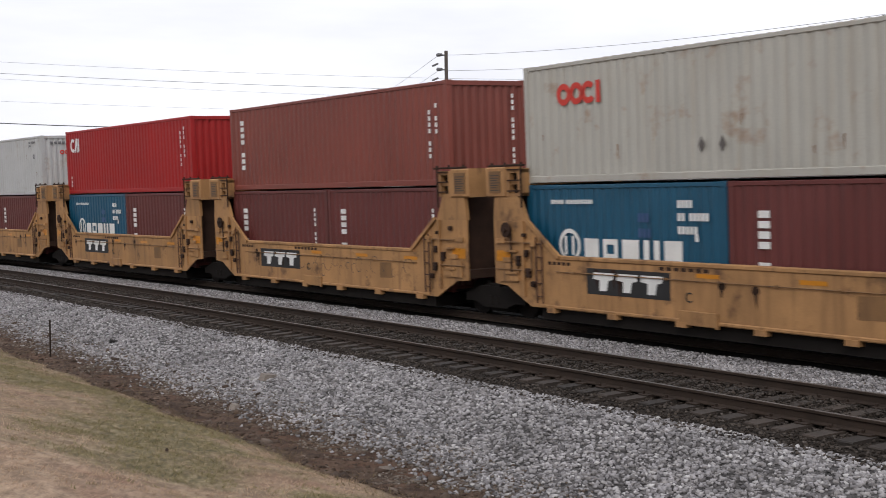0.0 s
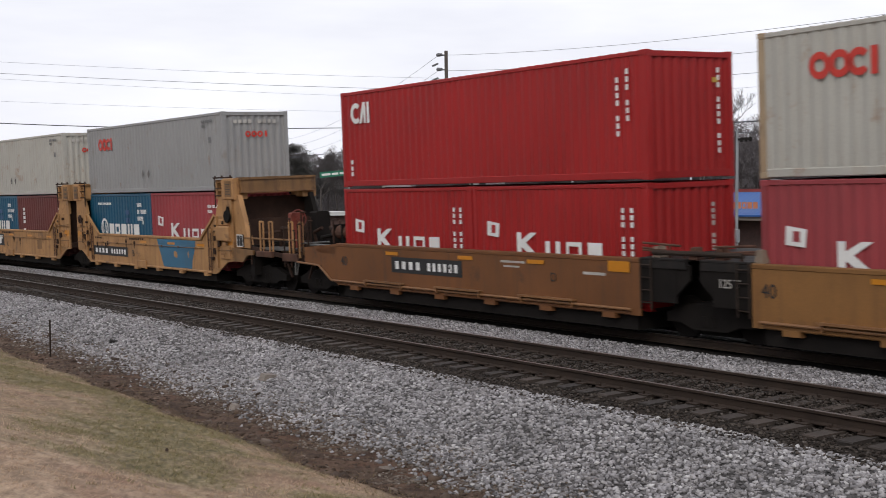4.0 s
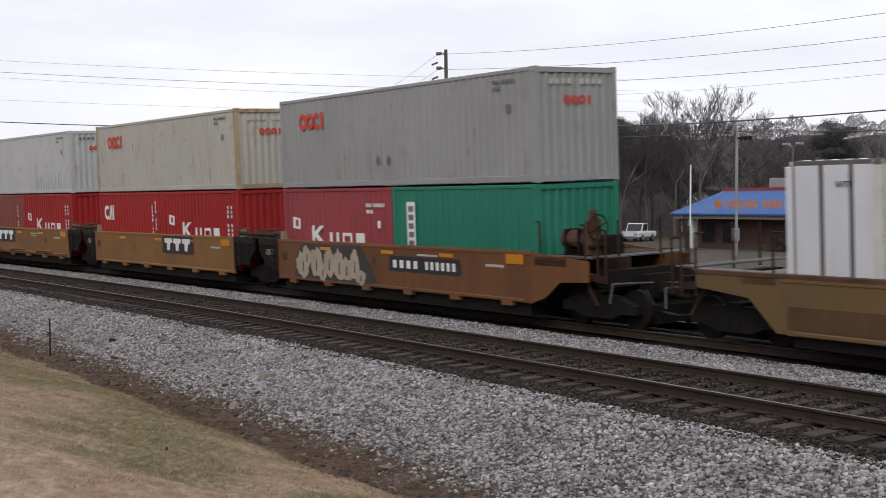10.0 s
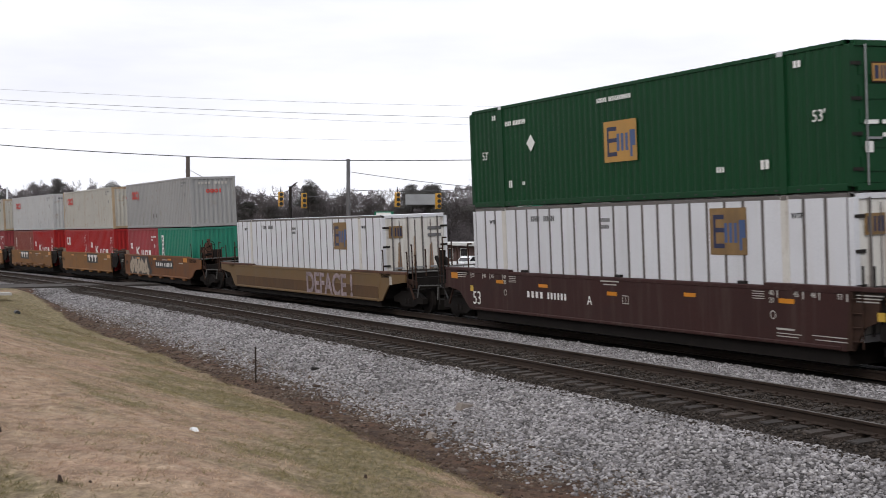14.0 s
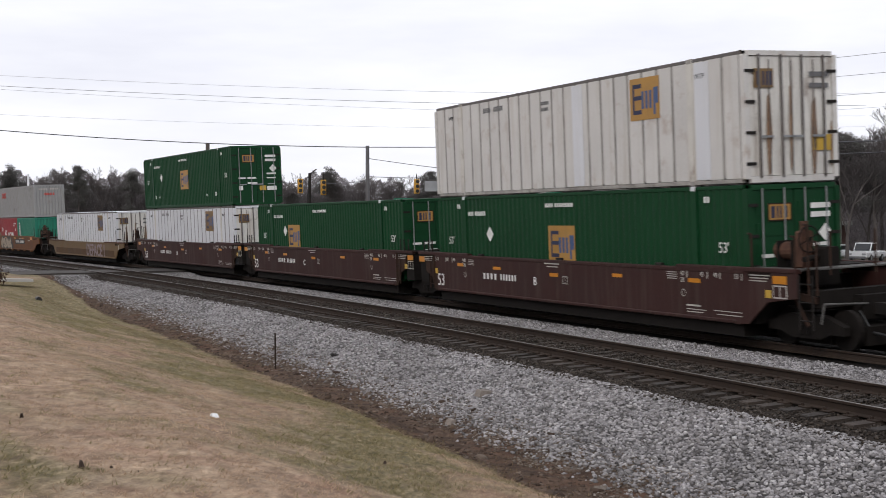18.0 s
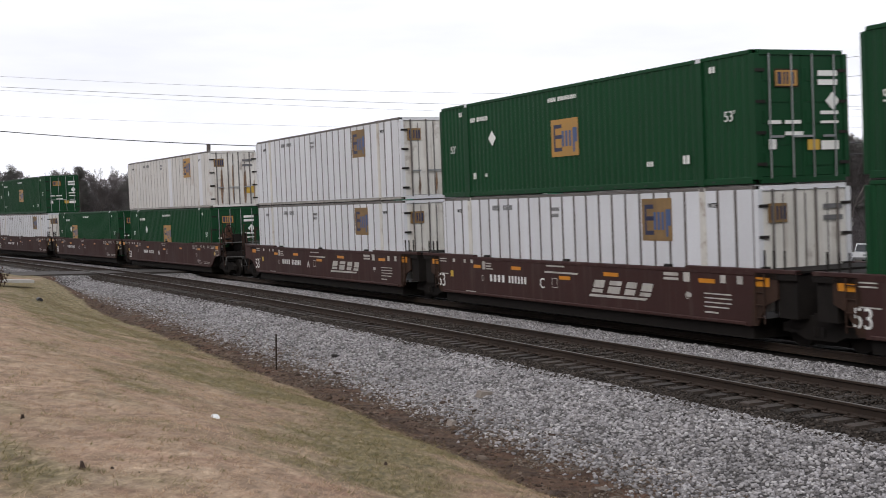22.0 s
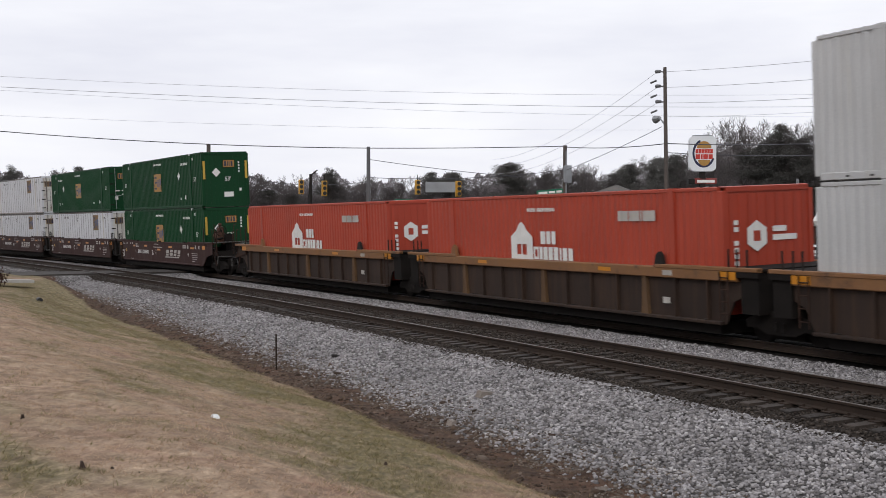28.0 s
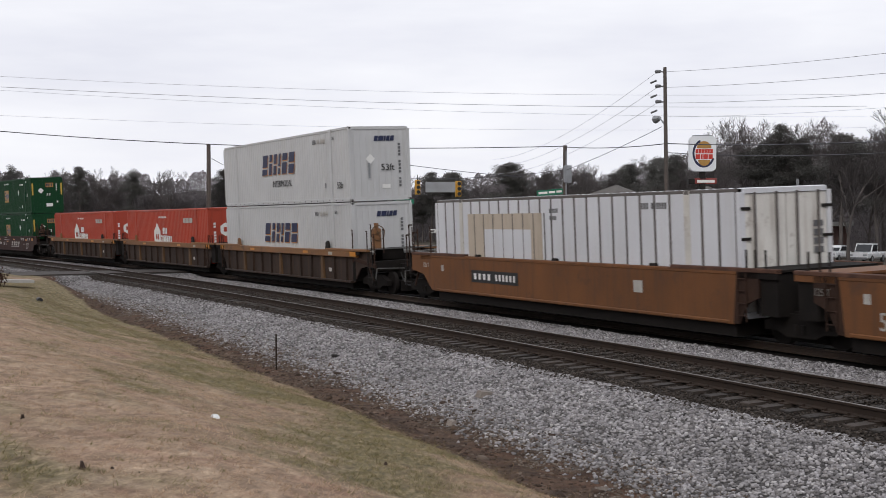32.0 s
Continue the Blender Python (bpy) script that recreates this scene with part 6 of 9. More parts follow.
    for i in range(6):
        built("foot_bracket", paint, car, lambda m: m.box(-0.2, 0.2, -HALF - 0.03, -HALF + 0.1, zb - 0.09, zb + 0.02), key="fb40", at=(-5.2 + 2.08 * i, 0, 0))
    rides(car, s)
    return car


def long_unit(s, label, style, first=False, last=False, number=None, logo=None, graffiti=False, letter="A", half=8.1):
    """A 53 ft well unit; style: wine, ochre, olive (smooth sides) or ribbed."""
    car = tagged(new("well_wagon"), label, "railway wagon", "wagons of the train")
    h = half
    ribbed = style == "ribbed"
    paint = P["chord"] if ribbed else P[style]
    zb, zt = (0.36, 1.62) if ribbed else (0.34, 1.36) if style == "olive" else (0.42, 1.62)
    hl = HALF
    if ribbed:
        for sg in (-1, 1):
            built("side_web", P["web"], car, lambda m, k=sg: m.box(-h, h, min(k * (hl - 0.16), k * (hl - 0.11)), max(k * (hl - 0.16), k * (hl - 0.11)), zb + 0.02, 1.42))
            built("top_chord", paint, car, lambda m, k=sg: m.chamfer(-h - 0.6, h + 0.6, min(k * (hl - 0.2), k * hl), max(k * (hl - 0.2), k * hl), 1.36, zt, 0.02))
            built("bottom_chord", P["web"], car, lambda m, k=sg: m.chamfer(-h, h, min(k * (hl - 0.2), k * hl), max(k * (hl - 0.2), k * hl), zb, zb + 0.08, 0.015))
            for i in range(13):
                big = i in (2, 6, 10)
                w = 0.16 if big else 0.05
                built("rib", P["wornchord"] if big else P["web"], car, lambda m, k=sg, ww=w: m.prism_y([(-ww / 2, 1.37), (-ww / 2 - (0.04 if ww > 0.1 else 0), zb + 0.3), (-ww / 2 - (0.1 if ww > 0.1 else 0), zb), (ww / 2 + (0.1 if ww > 0.1 else 0), zb), (ww / 2 + (0.04 if ww > 0.1 else 0), zb + 0.3), (ww / 2, 1.37)][::-1], min(k * (hl - 0.12), k * (hl - 0.02)), max(k * (hl - 0.12), k * (hl - 0.02))), key=("rib", sg, big), at=(-h + 0.5 + i * (2 * h - 1.0) / 12 * 1.0, 0, 0))
        for i in range(6):
            built("cross_member", P["darksteel"], car, lambda m: m.box(-0.12, 0.12, -1.4, 1.4, zb - 0.02, zb + 0.1), key="xmr", at=(-7.5 + 3 * i, 0, 0))
        # black box added under the ribbed well in place of shade
        built("under_gear", P["blackshade"], car, lambda m: m.box(-h + 0.25, h - 0.25, -1.26, 1.26, 0.12, zb + 0.03), key="ugr")
        for k in (-5.75, 5.75):
            built("guide", P["chord"] if k < 0 else P["darksteel"], car, lambda m: m.prism_y([(-0.22, 1.6), (0.18, 1.6), (0.1, 1.9), (0.0, 1.98), (-0.12, 1.9)], -hl, -hl + 0.1), key=("guide", k > 0), at=(k, 0, 0))
    else:
        well_body(car, [(-h + 0.15, zb), (h - 0.15, zb), (h, zt), (-h, zt)], paint, -h, h, zb, zt)
        for i in range(9):
            if style != "olive":
                built("guide_lug", P["darksteel"], car, lambda m: m.chamfer(-0.12, 0.12, -hl + 0.02, -hl + 0.12, zt - 0.02, zt + 0.07, 0.02), key=("lug", zt), at=(-6.4 + 1.6 * i, 0, 0)) if i % 3 == 1 else None
    zd = zt + 0.06
    for e in (-1, 1):
        outer = (e < 0 and first) or (e > 0 and last)
        ext = 2.9 if (outer and style == "olive") else 2.35 if outer else 1.35
        lip = ext * 0.72 if outer else ext
        # raised end deck that reaches over the well's end
        for y0 in (-hl - 0.015, hl - 0.14):
            built("deck_lip", paint if style in ("wine", "ribbed") else P["tankrust"], car, lambda m, ee=e: m.chamfer(min(ee * (h - 2.5), ee * (h + lip)), max(ee * (h - 2.5), ee * (h + lip)), y0, y0 + 0.155, zd - 0.09, zd, 0.012))
        end_deck(car, min(e * (h + 0.1), e * (h + (0.9 if outer else ext))), max(e * (h + 0.1), e * (h + (0.9 if outer else ext))), zd - 0.02, P["blackshade"] if style in ("wine", "ribbed") or e > 0 else paint)
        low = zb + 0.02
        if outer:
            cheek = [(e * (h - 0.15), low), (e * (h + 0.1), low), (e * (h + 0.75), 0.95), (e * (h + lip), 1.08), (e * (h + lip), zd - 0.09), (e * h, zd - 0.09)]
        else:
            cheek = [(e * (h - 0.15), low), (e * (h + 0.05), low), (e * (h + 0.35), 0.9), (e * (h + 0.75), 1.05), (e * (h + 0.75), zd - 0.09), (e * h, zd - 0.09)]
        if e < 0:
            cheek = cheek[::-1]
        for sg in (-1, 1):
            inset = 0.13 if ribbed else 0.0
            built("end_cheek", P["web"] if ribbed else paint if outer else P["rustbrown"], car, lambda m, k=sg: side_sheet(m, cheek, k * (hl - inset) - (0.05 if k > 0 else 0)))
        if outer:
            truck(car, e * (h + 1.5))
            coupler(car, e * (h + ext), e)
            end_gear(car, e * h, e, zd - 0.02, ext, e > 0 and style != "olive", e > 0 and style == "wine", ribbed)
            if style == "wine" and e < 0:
                built("brake_mast", P["blackshade"], car, lambda m: (m.box(-h - 2.45, -h - 2.31, -1.3, -1.16, 1.0, 2.2), m.strut((-h - 2.9, -1.23, 1.98), (-h - 2.35, -1.23, 1.35), 0.09, 0.09), m.strut((-h - 2.2, -1.23, 1.96), (-h - 1.7, -1.23, 1.3), 0.09, 0.09)), key="mast")
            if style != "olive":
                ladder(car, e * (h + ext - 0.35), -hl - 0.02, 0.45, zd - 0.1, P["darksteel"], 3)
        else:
            built("end_frame", P["blackshade"], car, lambda m, ee=e: (m.box(min(ee * h, ee * (h + 1.6)), max(ee * h, ee * (h + 1.6)), -0.5, 0.5, 0.7, 1.2), m.box(min(ee * (h + 0.7), ee * (h + 1.3)), max(ee * (h + 0.7), ee * (h + 1.3)), -hl + 0.06, hl - 0.06, 0.66, zd - 0.1)), key=("lef", e, zd))
            for k in (0.3, 0.6, 0.95):
                built("grab_rail", P["darksteel"], car, lambda m: m.tube((e * (h + k), -hl + 0.05, zd), (e * (h + k), -hl + 0.05, zd + 0.4), 0.024), key=("grs", e, k, zd))
            ladder(car, e * (h + 0.2), -hl - 0.03, 0.5, zd - 0.1, P["rustbrown"], 4, 0.3)
            if style == "ochre":
                letters(car, "125 T", "dullmark", -h - 0.75, 1.2, 0.15, -hl - 0.01)
    if not last:
        truck(car, h + 1.62)
    y = -hl - 0.006
    if style == "wine" and not logo:
        decal(car, "reflector_strip", "amber", [(9.05, 9.5, 1.36, 1.53), (-9.4, -8.95, 1.34, 1.52), (6.04, 6.51, 1.27, 1.37), (-6.4, -5.95, 1.27, 1.37), (-3.9, -3.4, 1.24, 1.33), (-0.45, 0.01, 1.16, 1.26), (2.78, 3.23, 1.27, 1.36)], y)
        decal(car, "reflector_strip", "yellow", [(8.8, 9.0, 1.05, 1.22), (-8.1, -7.9, 0.98, 1.15)], y)
        letters(car, "53", "whitemark", -7.95, 0.60, 0.40, y)
        for k, tx in ((7.0, "48"), (6.5, "45"), (5.74, "40"), (7.75, "53")):
            letters(car, tx, "dullmark", k, 1.42, 0.11, y)
            letters(car, tx, "dullmark", -k - 0.2, 1.42, 0.11, y)
        letters(car, "20", "dullmark", 5.74, 1.27, 0.11, y)
        letters(car, "20", "dullmark", -5.94, 1.27, 0.11, y)
        decal(car, "code_bar", "dullmark", [(k * a - 0.02, k * a + 0.02, 1.38, 1.56) for k in (-1, 1) for a in (8.02, 7.25, 6.78, 6.0)] + [(k * 8.62 - 0.34, k * 8.62 + 0.34 - 0.05 * i, 1.51 - 0.06 * i, 1.535 - 0.06 * i) for k in (-1, 1) for i in range(3)] + [(k * 5.4 - 0.2, k * 5.4 + 0.2, 1.48 - 0.05 * i, 1.5 - 0.05 * i) for k in (-1, 1) for i in range(4)] + [(-0.74, 0.1, 1.5, 1.535), (-0.6, 0.0, 1.42, 1.45), (5.95, 6.5, 0.72, 0.76), (5.95, 6.7, 0.64, 0.66), (5.95, 6.6, 0.58, 0.6), (7.0, 8.0, 0.66, 0.68), (7.1, 8.0, 0.58, 0.6)], y)
        built("stencil", P["dullmark"], car, lambda m: (ring(m, 5.85, 1.02, 0.07, 0.09, 14), ring(m, -5.85, 1.02, 0.07, 0.09, 14)), at=(0, y, 0))
        decal(car, "stencil_frame", "dullmark", [(0.24, 0.52, 0.98, 1.0), (0.24, 0.52, 1.17, 1.19), (0.24, 0.26, 1.0, 1.17), (0.5, 0.52, 1.0, 1.17), (0.37, 0.39, 1.0, 1.17), (9.05, 9.5, 1.05, 1.08), (9.05, 9.5, 1.3, 1.33), (9.05, 9.08, 1.08, 1.3), (9.47, 9.5, 1.08, 1.3), (9.26, 9.29, 1.08, 1.3)], y)
        number_plate(car, -4.7, 0.85, 2.4, 0.36, -hl, None)
        letters(car, letter, "whitemark", -1.4, 0.88, 0.24, y)
    elif style == "wine":
        decal(car, "reflector_strip", "amber", [(-8.7, -8.2, 1.32, 1.48), (-3.1, -2.5, 1.3, 1.4), (2.0, 2.7, 1.3, 1.4), (6.1, 6.7, 1.3, 1.4), (-0.3, 0.3, 1.12, 1.22), (-5.6, -5.1, 1.28, 1.38), (8.15, 8.6, 1.3, 1.5)], y)
        decal(car, "reflector_strip", "yellow", [(-7.3, -7.1, 0.95, 1.15)], y)
        letters(car, "53", "whitemark", -8.3, 0.62, 0.42, y)
        decal(car, "code_bar", "dullmark", [(-7.1, -6.95, 1.42, 1.55), (-6.3, -6.15, 1.42, 1.55), (-5.8, -5.65, 1.42, 1.55), (-5.0, -4.8, 1.25, 1.5), (-4.75, -4.4, 1.42, 1.46), (-4.75, -4.4, 1.34, 1.38), (-4.75, -4.3, 1.26, 1.3), (-8.1, -7.6, 1.5, 1.53), (-8.1, -7.6, 1.42, 1.45), (-8.1, -7.5, 1.02, 1.05), (-6.2, -5.5, 0.52, 0.55), (-6.2, -5.6, 0.46, 0.49),
                                            (-1.0, 0.0, 1.46, 1.5), (-1.1, 0.7, 1.28, 1.33), (4.7, 5.3, 1.42, 1.5), (4.7, 5.3, 1.32, 1.38), (5.5, 5.75, 1.3, 1.52), (6.9, 7.1, 1.32, 1.5), (7.5, 7.7, 1.32, 1.5), (5.6, 5.8, 0.95, 1.05), (6.3, 7.3, 1.05, 1.08), (6.3, 7.3, 0.95, 0.98), (6.3, 7.3, 0.85, 0.88), (6.3, 7.2, 0.75, 0.78), (6.3, 6.8, 0.62, 0.66)], y)
        built("stencil", P["dullmark"], car, lambda m: (ring(m, -5.0, 0.98, 0.07, 0.09, 14), ring(m, 5.65, 0.98, 0.07, 0.09, 14)), at=(0, y, 0))
        decal(car, "stencil_frame", "dullmark", [(-0.7, -0.4, 0.88, 0.9), (-0.7, -0.4, 1.13, 1.15), (-0.7, -0.68, 0.9, 1.13), (-0.42, -0.4, 0.9, 1.13)], y)
        number_plate(car, -4.65, 0.80, 2.6, 0.42, -hl, None)
        letters(car, letter, "whitemark", -1.4, 0.84, 0.29, y)
        if logo:
            built("logo", P["dullmark"], car, lambda m: (slit_slabs(m, 1.4, 0.86, 2.7, 0.33, (1.0, 1.1, 0.9, 0.9), gap=0.45, slant=0.5), m.add([(1.25, 0, 0.74), (3.9, 0, 0.76), (4.0, 0, 0.82), (1.3, 0, 0.81)], [(0, 1, 2, 3)])), at=(0, y, 0))
    if style == "ochre":
        number_plate(car, -5.15, 0.83, 3.08, 0.38, -hl)
        decal(car, "code_bar", "dullmark", [(4.0, 4.4, 0.95, 1.25), (-7.4, -7.2, 1.1, 1.3)], y)
        letters(car, "53", "dullmark", -7.0, 0.62, 0.36, y) if not first else None
    if style == "olive":
        decal(car, "code_bar", "dullmark", [(8.9, 9.1, 0.95, 1.25)], y)
    if style == "ribbed":
        decal(car, "reflector_strip", "amber", [(-8.7, -8.1, 1.4, 1.58), (3.0, 3.6, 1.44, 1.54), (-4.0, -3.4, 1.44, 1.54), (8.1, 8.7, 1.4, 1.58)], -hl - 0.006)
        decal(car, "code_bar", "dullmark", [(5.9, 6.3, 1.42, 1.54), (5.9, 6.2, 0.75, 0.9)], -hl - 0.006)
    rides(car, s)
    return car


# black steel, its colour also carrying the shade under and between the wagons
P["blackshade"] = surf("sooty_black_steel", (0.0125, 0.0105, 0.0095), 0.85, vary=0.3, vscale=3.0, spec=0.12)
P["wornchord"] = surf("worn_tan_rib_paint", (0.10, 0.055, 0.026), 0.75, vary=0.3, vscale=1.5, streak=0.5, spec=0.3)
P["lowrust"] = surf("red_brown_grime", (0.080, 0.043, 0.019), 0.7, vary=0.25, vscale=0.7, streak=0.6, streak_col=(0.13, 0.075, 0.03), spots=0.5, spot_col=(0.05, 0.03, 0.02), spec=0.3)
P["spraymauve"] = surf("faded_mauve_spray_paint", (0.24, 0.19, 0.20), 0.75, vary=0.35, vscale=1.6, grain=0.3, gscale=9.0)
P["fasciabeige"] = surf("dirty_beige_steel", (0.22, 0.17, 0.125), 0.7, vary=0.25, vscale=2.0, streak=0.6)
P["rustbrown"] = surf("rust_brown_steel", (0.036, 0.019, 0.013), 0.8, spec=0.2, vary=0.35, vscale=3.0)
P["tankrust"] = surf("rusty_tank_steel", (0.085, 0.042, 0.028), 0.8, vary=0.4, vscale=3.0, spec=0.25)
P["tanrust"] = surf("rust_stained_tan_paint", (0.19, 0.098, 0.037), 0.65, vary=0.25, vscale=1.2, streak=0.8, streak_col=(0.07, 0.035, 0.02), spots=0.8, spot_col=(0.05, 0.025, 0.015), spot_scale=1.6)
P["galvdark"] = surf("worn_grey_grating", (0.10, 0.097, 0.092), 0.6, 0.3, vary=0.25)
P["spraycream"] = surf("cream_spray_paint", (0.35, 0.285, 0.215), 0.6, vary=0.15, vscale=1.0)
P["spraywhite"] = surf("faded_white_spray_paint", (0.34, 0.29, 0.25), 0.7, vary=0.3, vscale=2.0)
P["spraydark"] = surf("dark_spray_paint", (0.035, 0.032, 0.03), 0.6, vary=0.3)
P["patchblue"] = surf("blue_overpaint", (0.035, 0.13, 0.22), 0.6, vary=0.2, vscale=0.9, streak=0.3)
P["redrust"] = surf("red_oxide_steel", (0.19, 0.035, 0.02), 0.6, vary=0.25)

# floor heights of the boxes above the rail
LOW40, UP40, LOW53, UP53 = 0.50, 3.115, 0.55, 3.492


def blob(m, cx, cz, rx, rz, seed, y=0.0, n=18):
    g = random.Random(seed)
    k = [g.uniform(0.8, 1.12) for _ in range(n)]
    m.add([(cx + rx * k[i] * math.cos(2 * math.pi * i / n), y, cz + rz * k[i] * math.sin(2 * math.pi * i / n)) for i in range(n)], [tuple(range(n))])


def bubble_graffiti(car):
    """Cream bubble shapes sprayed over a dark cloud, with no writing."""
    y = -HALF - 0.016
    built("sprayed_cloud", P["spraydark"], car, lambda m: m.add([(-5.1, 0, 0.46), (-0.75, 0, 0.46), (-0.55, 0, 0.7), (-1.0, 0, 1.2), (-1.25, 0, 1.52), (-4.6, 0, 1.52), (-5.0, 0, 1.1)], [tuple(range(7))]), "dark sprayed cloud", at=(0, y, 0))
    for i, (cx, rx, cz, rz) in enumerate(((-4.55, 0.4, 0.92, 0.4), (-4.3, 0.3, 1.15, 0.3), (-3.75, 0.36, 0.98, 0.44), (-3.4, 0.24, 0.75, 0.28), (-3.0, 0.36, 1.02, 0.4), (-2.45, 0.3, 0.95, 0.46), (-2.05, 0.34, 0.86, 0.34), (-1.6, 0.26, 1.0, 0.42), (-1.3, 0.3, 0.68, 0.2))):
        built("sprayed_bubble", P["spraycream"], car, lambda m: blob(m, cx, cz, rx, rz, i + 3, n=22), "cream sprayed bubble", at=(0, y - 0.003 - 0.0004 * i, 0))
        built("sprayed_line", P["spraydark"], car, lambda m: m.add([(cx - 0.03, 0, cz - 0.55 * rz), (cx + 0.03, 0, cz - 0.5 * rz), (cx + 0.06, 0, cz + 0.25 * rz), (cx + 0.01, 0, cz + 0.2 * rz)], [(0, 1, 2, 3)]), at=(0, y - 0.009, 0))


def scribble(car, x0, x1, seed):
    """Thin dark spray loops with no writing."""
    g = random.Random(seed)
    x = x0
    while x < x1:
        r = g.uniform(0.1, 0.24)
        built("sprayed_loop", P["spraydark"], car, lambda m: ring(m, x, g.uniform(0.8, 1.1), r - 0.014, r, 16, g.uniform(0, 2), g.uniform(4.2, 6.2), g.uniform(0.5, 1.3)), at=(0, -HALF - 0.007, 0))
        x += g.uniform(0.22, 0.5)


def stains(car, seed):
    """Rust blots that run down from bolts on the side."""
    g = random.Random(seed)
    for i in range(5):
        x, z = g.uniform(-5.2, 5.2), g.uniform(1.1, 1.3)
        built("rust_blot", P["rustbrown"], car, lambda m: (blob(m, x, z, 0.09, 0.09, seed + i), m.add([(x - 0.05, 0, z), (x + 0.05, 0, z), (x + 0.015, 0, z - g.uniform(0.2, 0.4)), (x - 0.02, 0, z - g.uniform(0.15, 0.3))], [(0, 3, 2, 1)])), at=(0, -HALF - 0.0065, 0))


def train():
    mid = 6.096
    # the yellow set with towers
    U = [-48.85, -33.56, -18.27, -2.98, 12.1]
    for i, x in enumerate(U):
        car = yellow_unit(x + mid, "tan-yellow towered well wagon, rust-stained and graffitied", logo=i != 4, patch=i == 4, last=i == 4)
        stains(car, i * 7)
        if i == 2:
            scribble(car, -1.2, 4.6, 5)
    grey_box(U[0] + mid, UP40, "light grey corrugated shipping container with a red mark")
    tri_box(U[0] + 3.04, LOW40, "maroon", "dark maroon twenty-foot container in a well")
    tri_box(U[0] + 9.15, LOW40, "maroon", "dark maroon twenty-foot container in a well")
    c = corner_mark_box(U[1] + mid, UP40, "red", "bright red forty-foot container with a small white mark")
    blue_box(U[1] + 3.04, LOW40, "blue twenty-foot container with large white marks")
    tri_box(U[1] + 9.15, LOW40, "maroon", "maroon twenty-foot container with white upright writing")
    tri_box(U[2] + mid, UP40, "brown", "red-brown forty-foot container with white upright writing", 12.192)
    tri_box(U[2] + 3.04, LOW40, "maroon", "dark maroon twenty-foot container in a well")
    tri_box(U[2] + 9.15, LOW40, "maroon", "maroon twenty-foot container with white upright writing")
    grey_box(U[3] + mid, UP40, "dirty pale grey forty-foot container with a red mark", paint="cream")
    blue_box(U[3] + 3.04, LOW40, "blue twenty-foot container with large white marks")
    tri_box(U[3] + 9.15, LOW40, "maroon", "dark maroon twenty-foot container with white upright writing")
    grey_box(U[4] + mid, UP40, "grey forty-foot container with a red mark", paint="midgrey")
    blue_box(U[4] + 3.04, LOW40, "blue twenty-foot container with large white marks")
    k_box(U[4] + 9.15, LOW40, "pink", "faded red twenty-foot container with white marks")
    # the orange-brown set
    V = [31.9, 47.15, 62.45, 77.71, 93.0]
    logos = [None, -3.09, -3.1, 0.49, None]
    for i, x in enumerate(V):
        car = forty_unit(x + mid, "orange-brown articulated well wagon with black ends" if i in (0, 4) else "golden-brown articulated well wagon with black ends", logos[i], i == 0, i == 4, i in (0, 4), i in (0, 1, 2))
        if i == 4:
            bubble_graffiti(car)
    corner_mark_box(V[0] + mid + 0.1, UP40 + 0.03, "red", "bright red forty-foot container with a white mark")
    k_box(V[0] + 3.14, LOW40, "red", "red twenty-foot container with white marks")
    k_box(V[0] + 9.25, LOW40, "red", "red twenty-foot container with white marks")
    grey_box(V[1] + mid, UP40, "dirty pale grey forty-foot container with rusty corner posts", posts=P["rustpost"], paint="cream")
    k_box(V[1] + 3.04, LOW40, "pink", "faded red twenty-foot container with white marks")
    k_box(V[1] + 9.15, LOW40, "pink", "faded red twenty-foot container with white marks")
    grey_box(V[2] + mid, UP40, "light grey forty-foot container with dark scrapes")
    tri_box(V[2] + 3.04, LOW40, "brown", "red-brown twenty-foot container with white upright writing")
    k_box(V[2] + 9.15, LOW40, "red", "red twenty-foot container with white marks")
    grey_box(V[3] + mid, UP40, "pale grey forty-foot container with rusty corner posts", posts=P["rustpost"], paint="cream")
    corner_mark_box(V[3] + 3.04, LOW40, "red", "red twenty-foot container with a small white mark", 6.058)
    k_box(V[3] + 9.15, LOW40, "red", "red twenty-foot container with white marks")
    grey_box(V[4] + mid, UP40, "grey forty-foot container with a red mark", paint="midgrey")
    k_box(V[4] + 3.04, LOW40, "pink", "faded red twenty-foot container with white marks")
    g = iso("shipping_container", P["teal"], V[4] + 9.15, LOW40, "green twenty-foot container with a white upright name panel", L=6.058)
    near_mark(g, "name_panel", P["whitemark"], lambda m: m.add([(-2.35, 0, 0.75), (-1.95, 0, 0.75), (-1.95, 0, 2.2), (-2.35, 0, 2.2)], [(0, 1, 2, 3)]))
    near_mark(g, "code_bar", P["greymark"], lambda m: [m.add([(-2.27, -0.003, 0.85 + 0.22 * i), (-2.03, -0.003, 0.85 + 0.22 * i), (-2.03, -0.003, 0.99 + 0.22 * i), (-2.27, -0.003, 0.99 + 0.22 * i)], [(0, 1, 2, 3)]) for i in range(6)])
    # the mustard single wagon
    mid = 8.077
    car = long_unit(112.4 + mid, "mustard-coloured well wagon with worn white graffiti", "olive", True, True)
    built("lower_side", P["lowrust"], car, lambda m: m.box(-7.93, 7.93, -HALF - 0.009, -HALF - 0.001, 0.45, 0.86), "rust-brown lower side sheet")
    tag = letters(car, "DEFACE !", "spraymauve", 0.95, 0.42, 0.82, -HALF - 0.014)
    white_53(112.4 + mid, 0.46, "white ribbed domestic container with rust-streaked doors")
    # the first dark brown set
    X = [135.55, 155.0, 174.45]
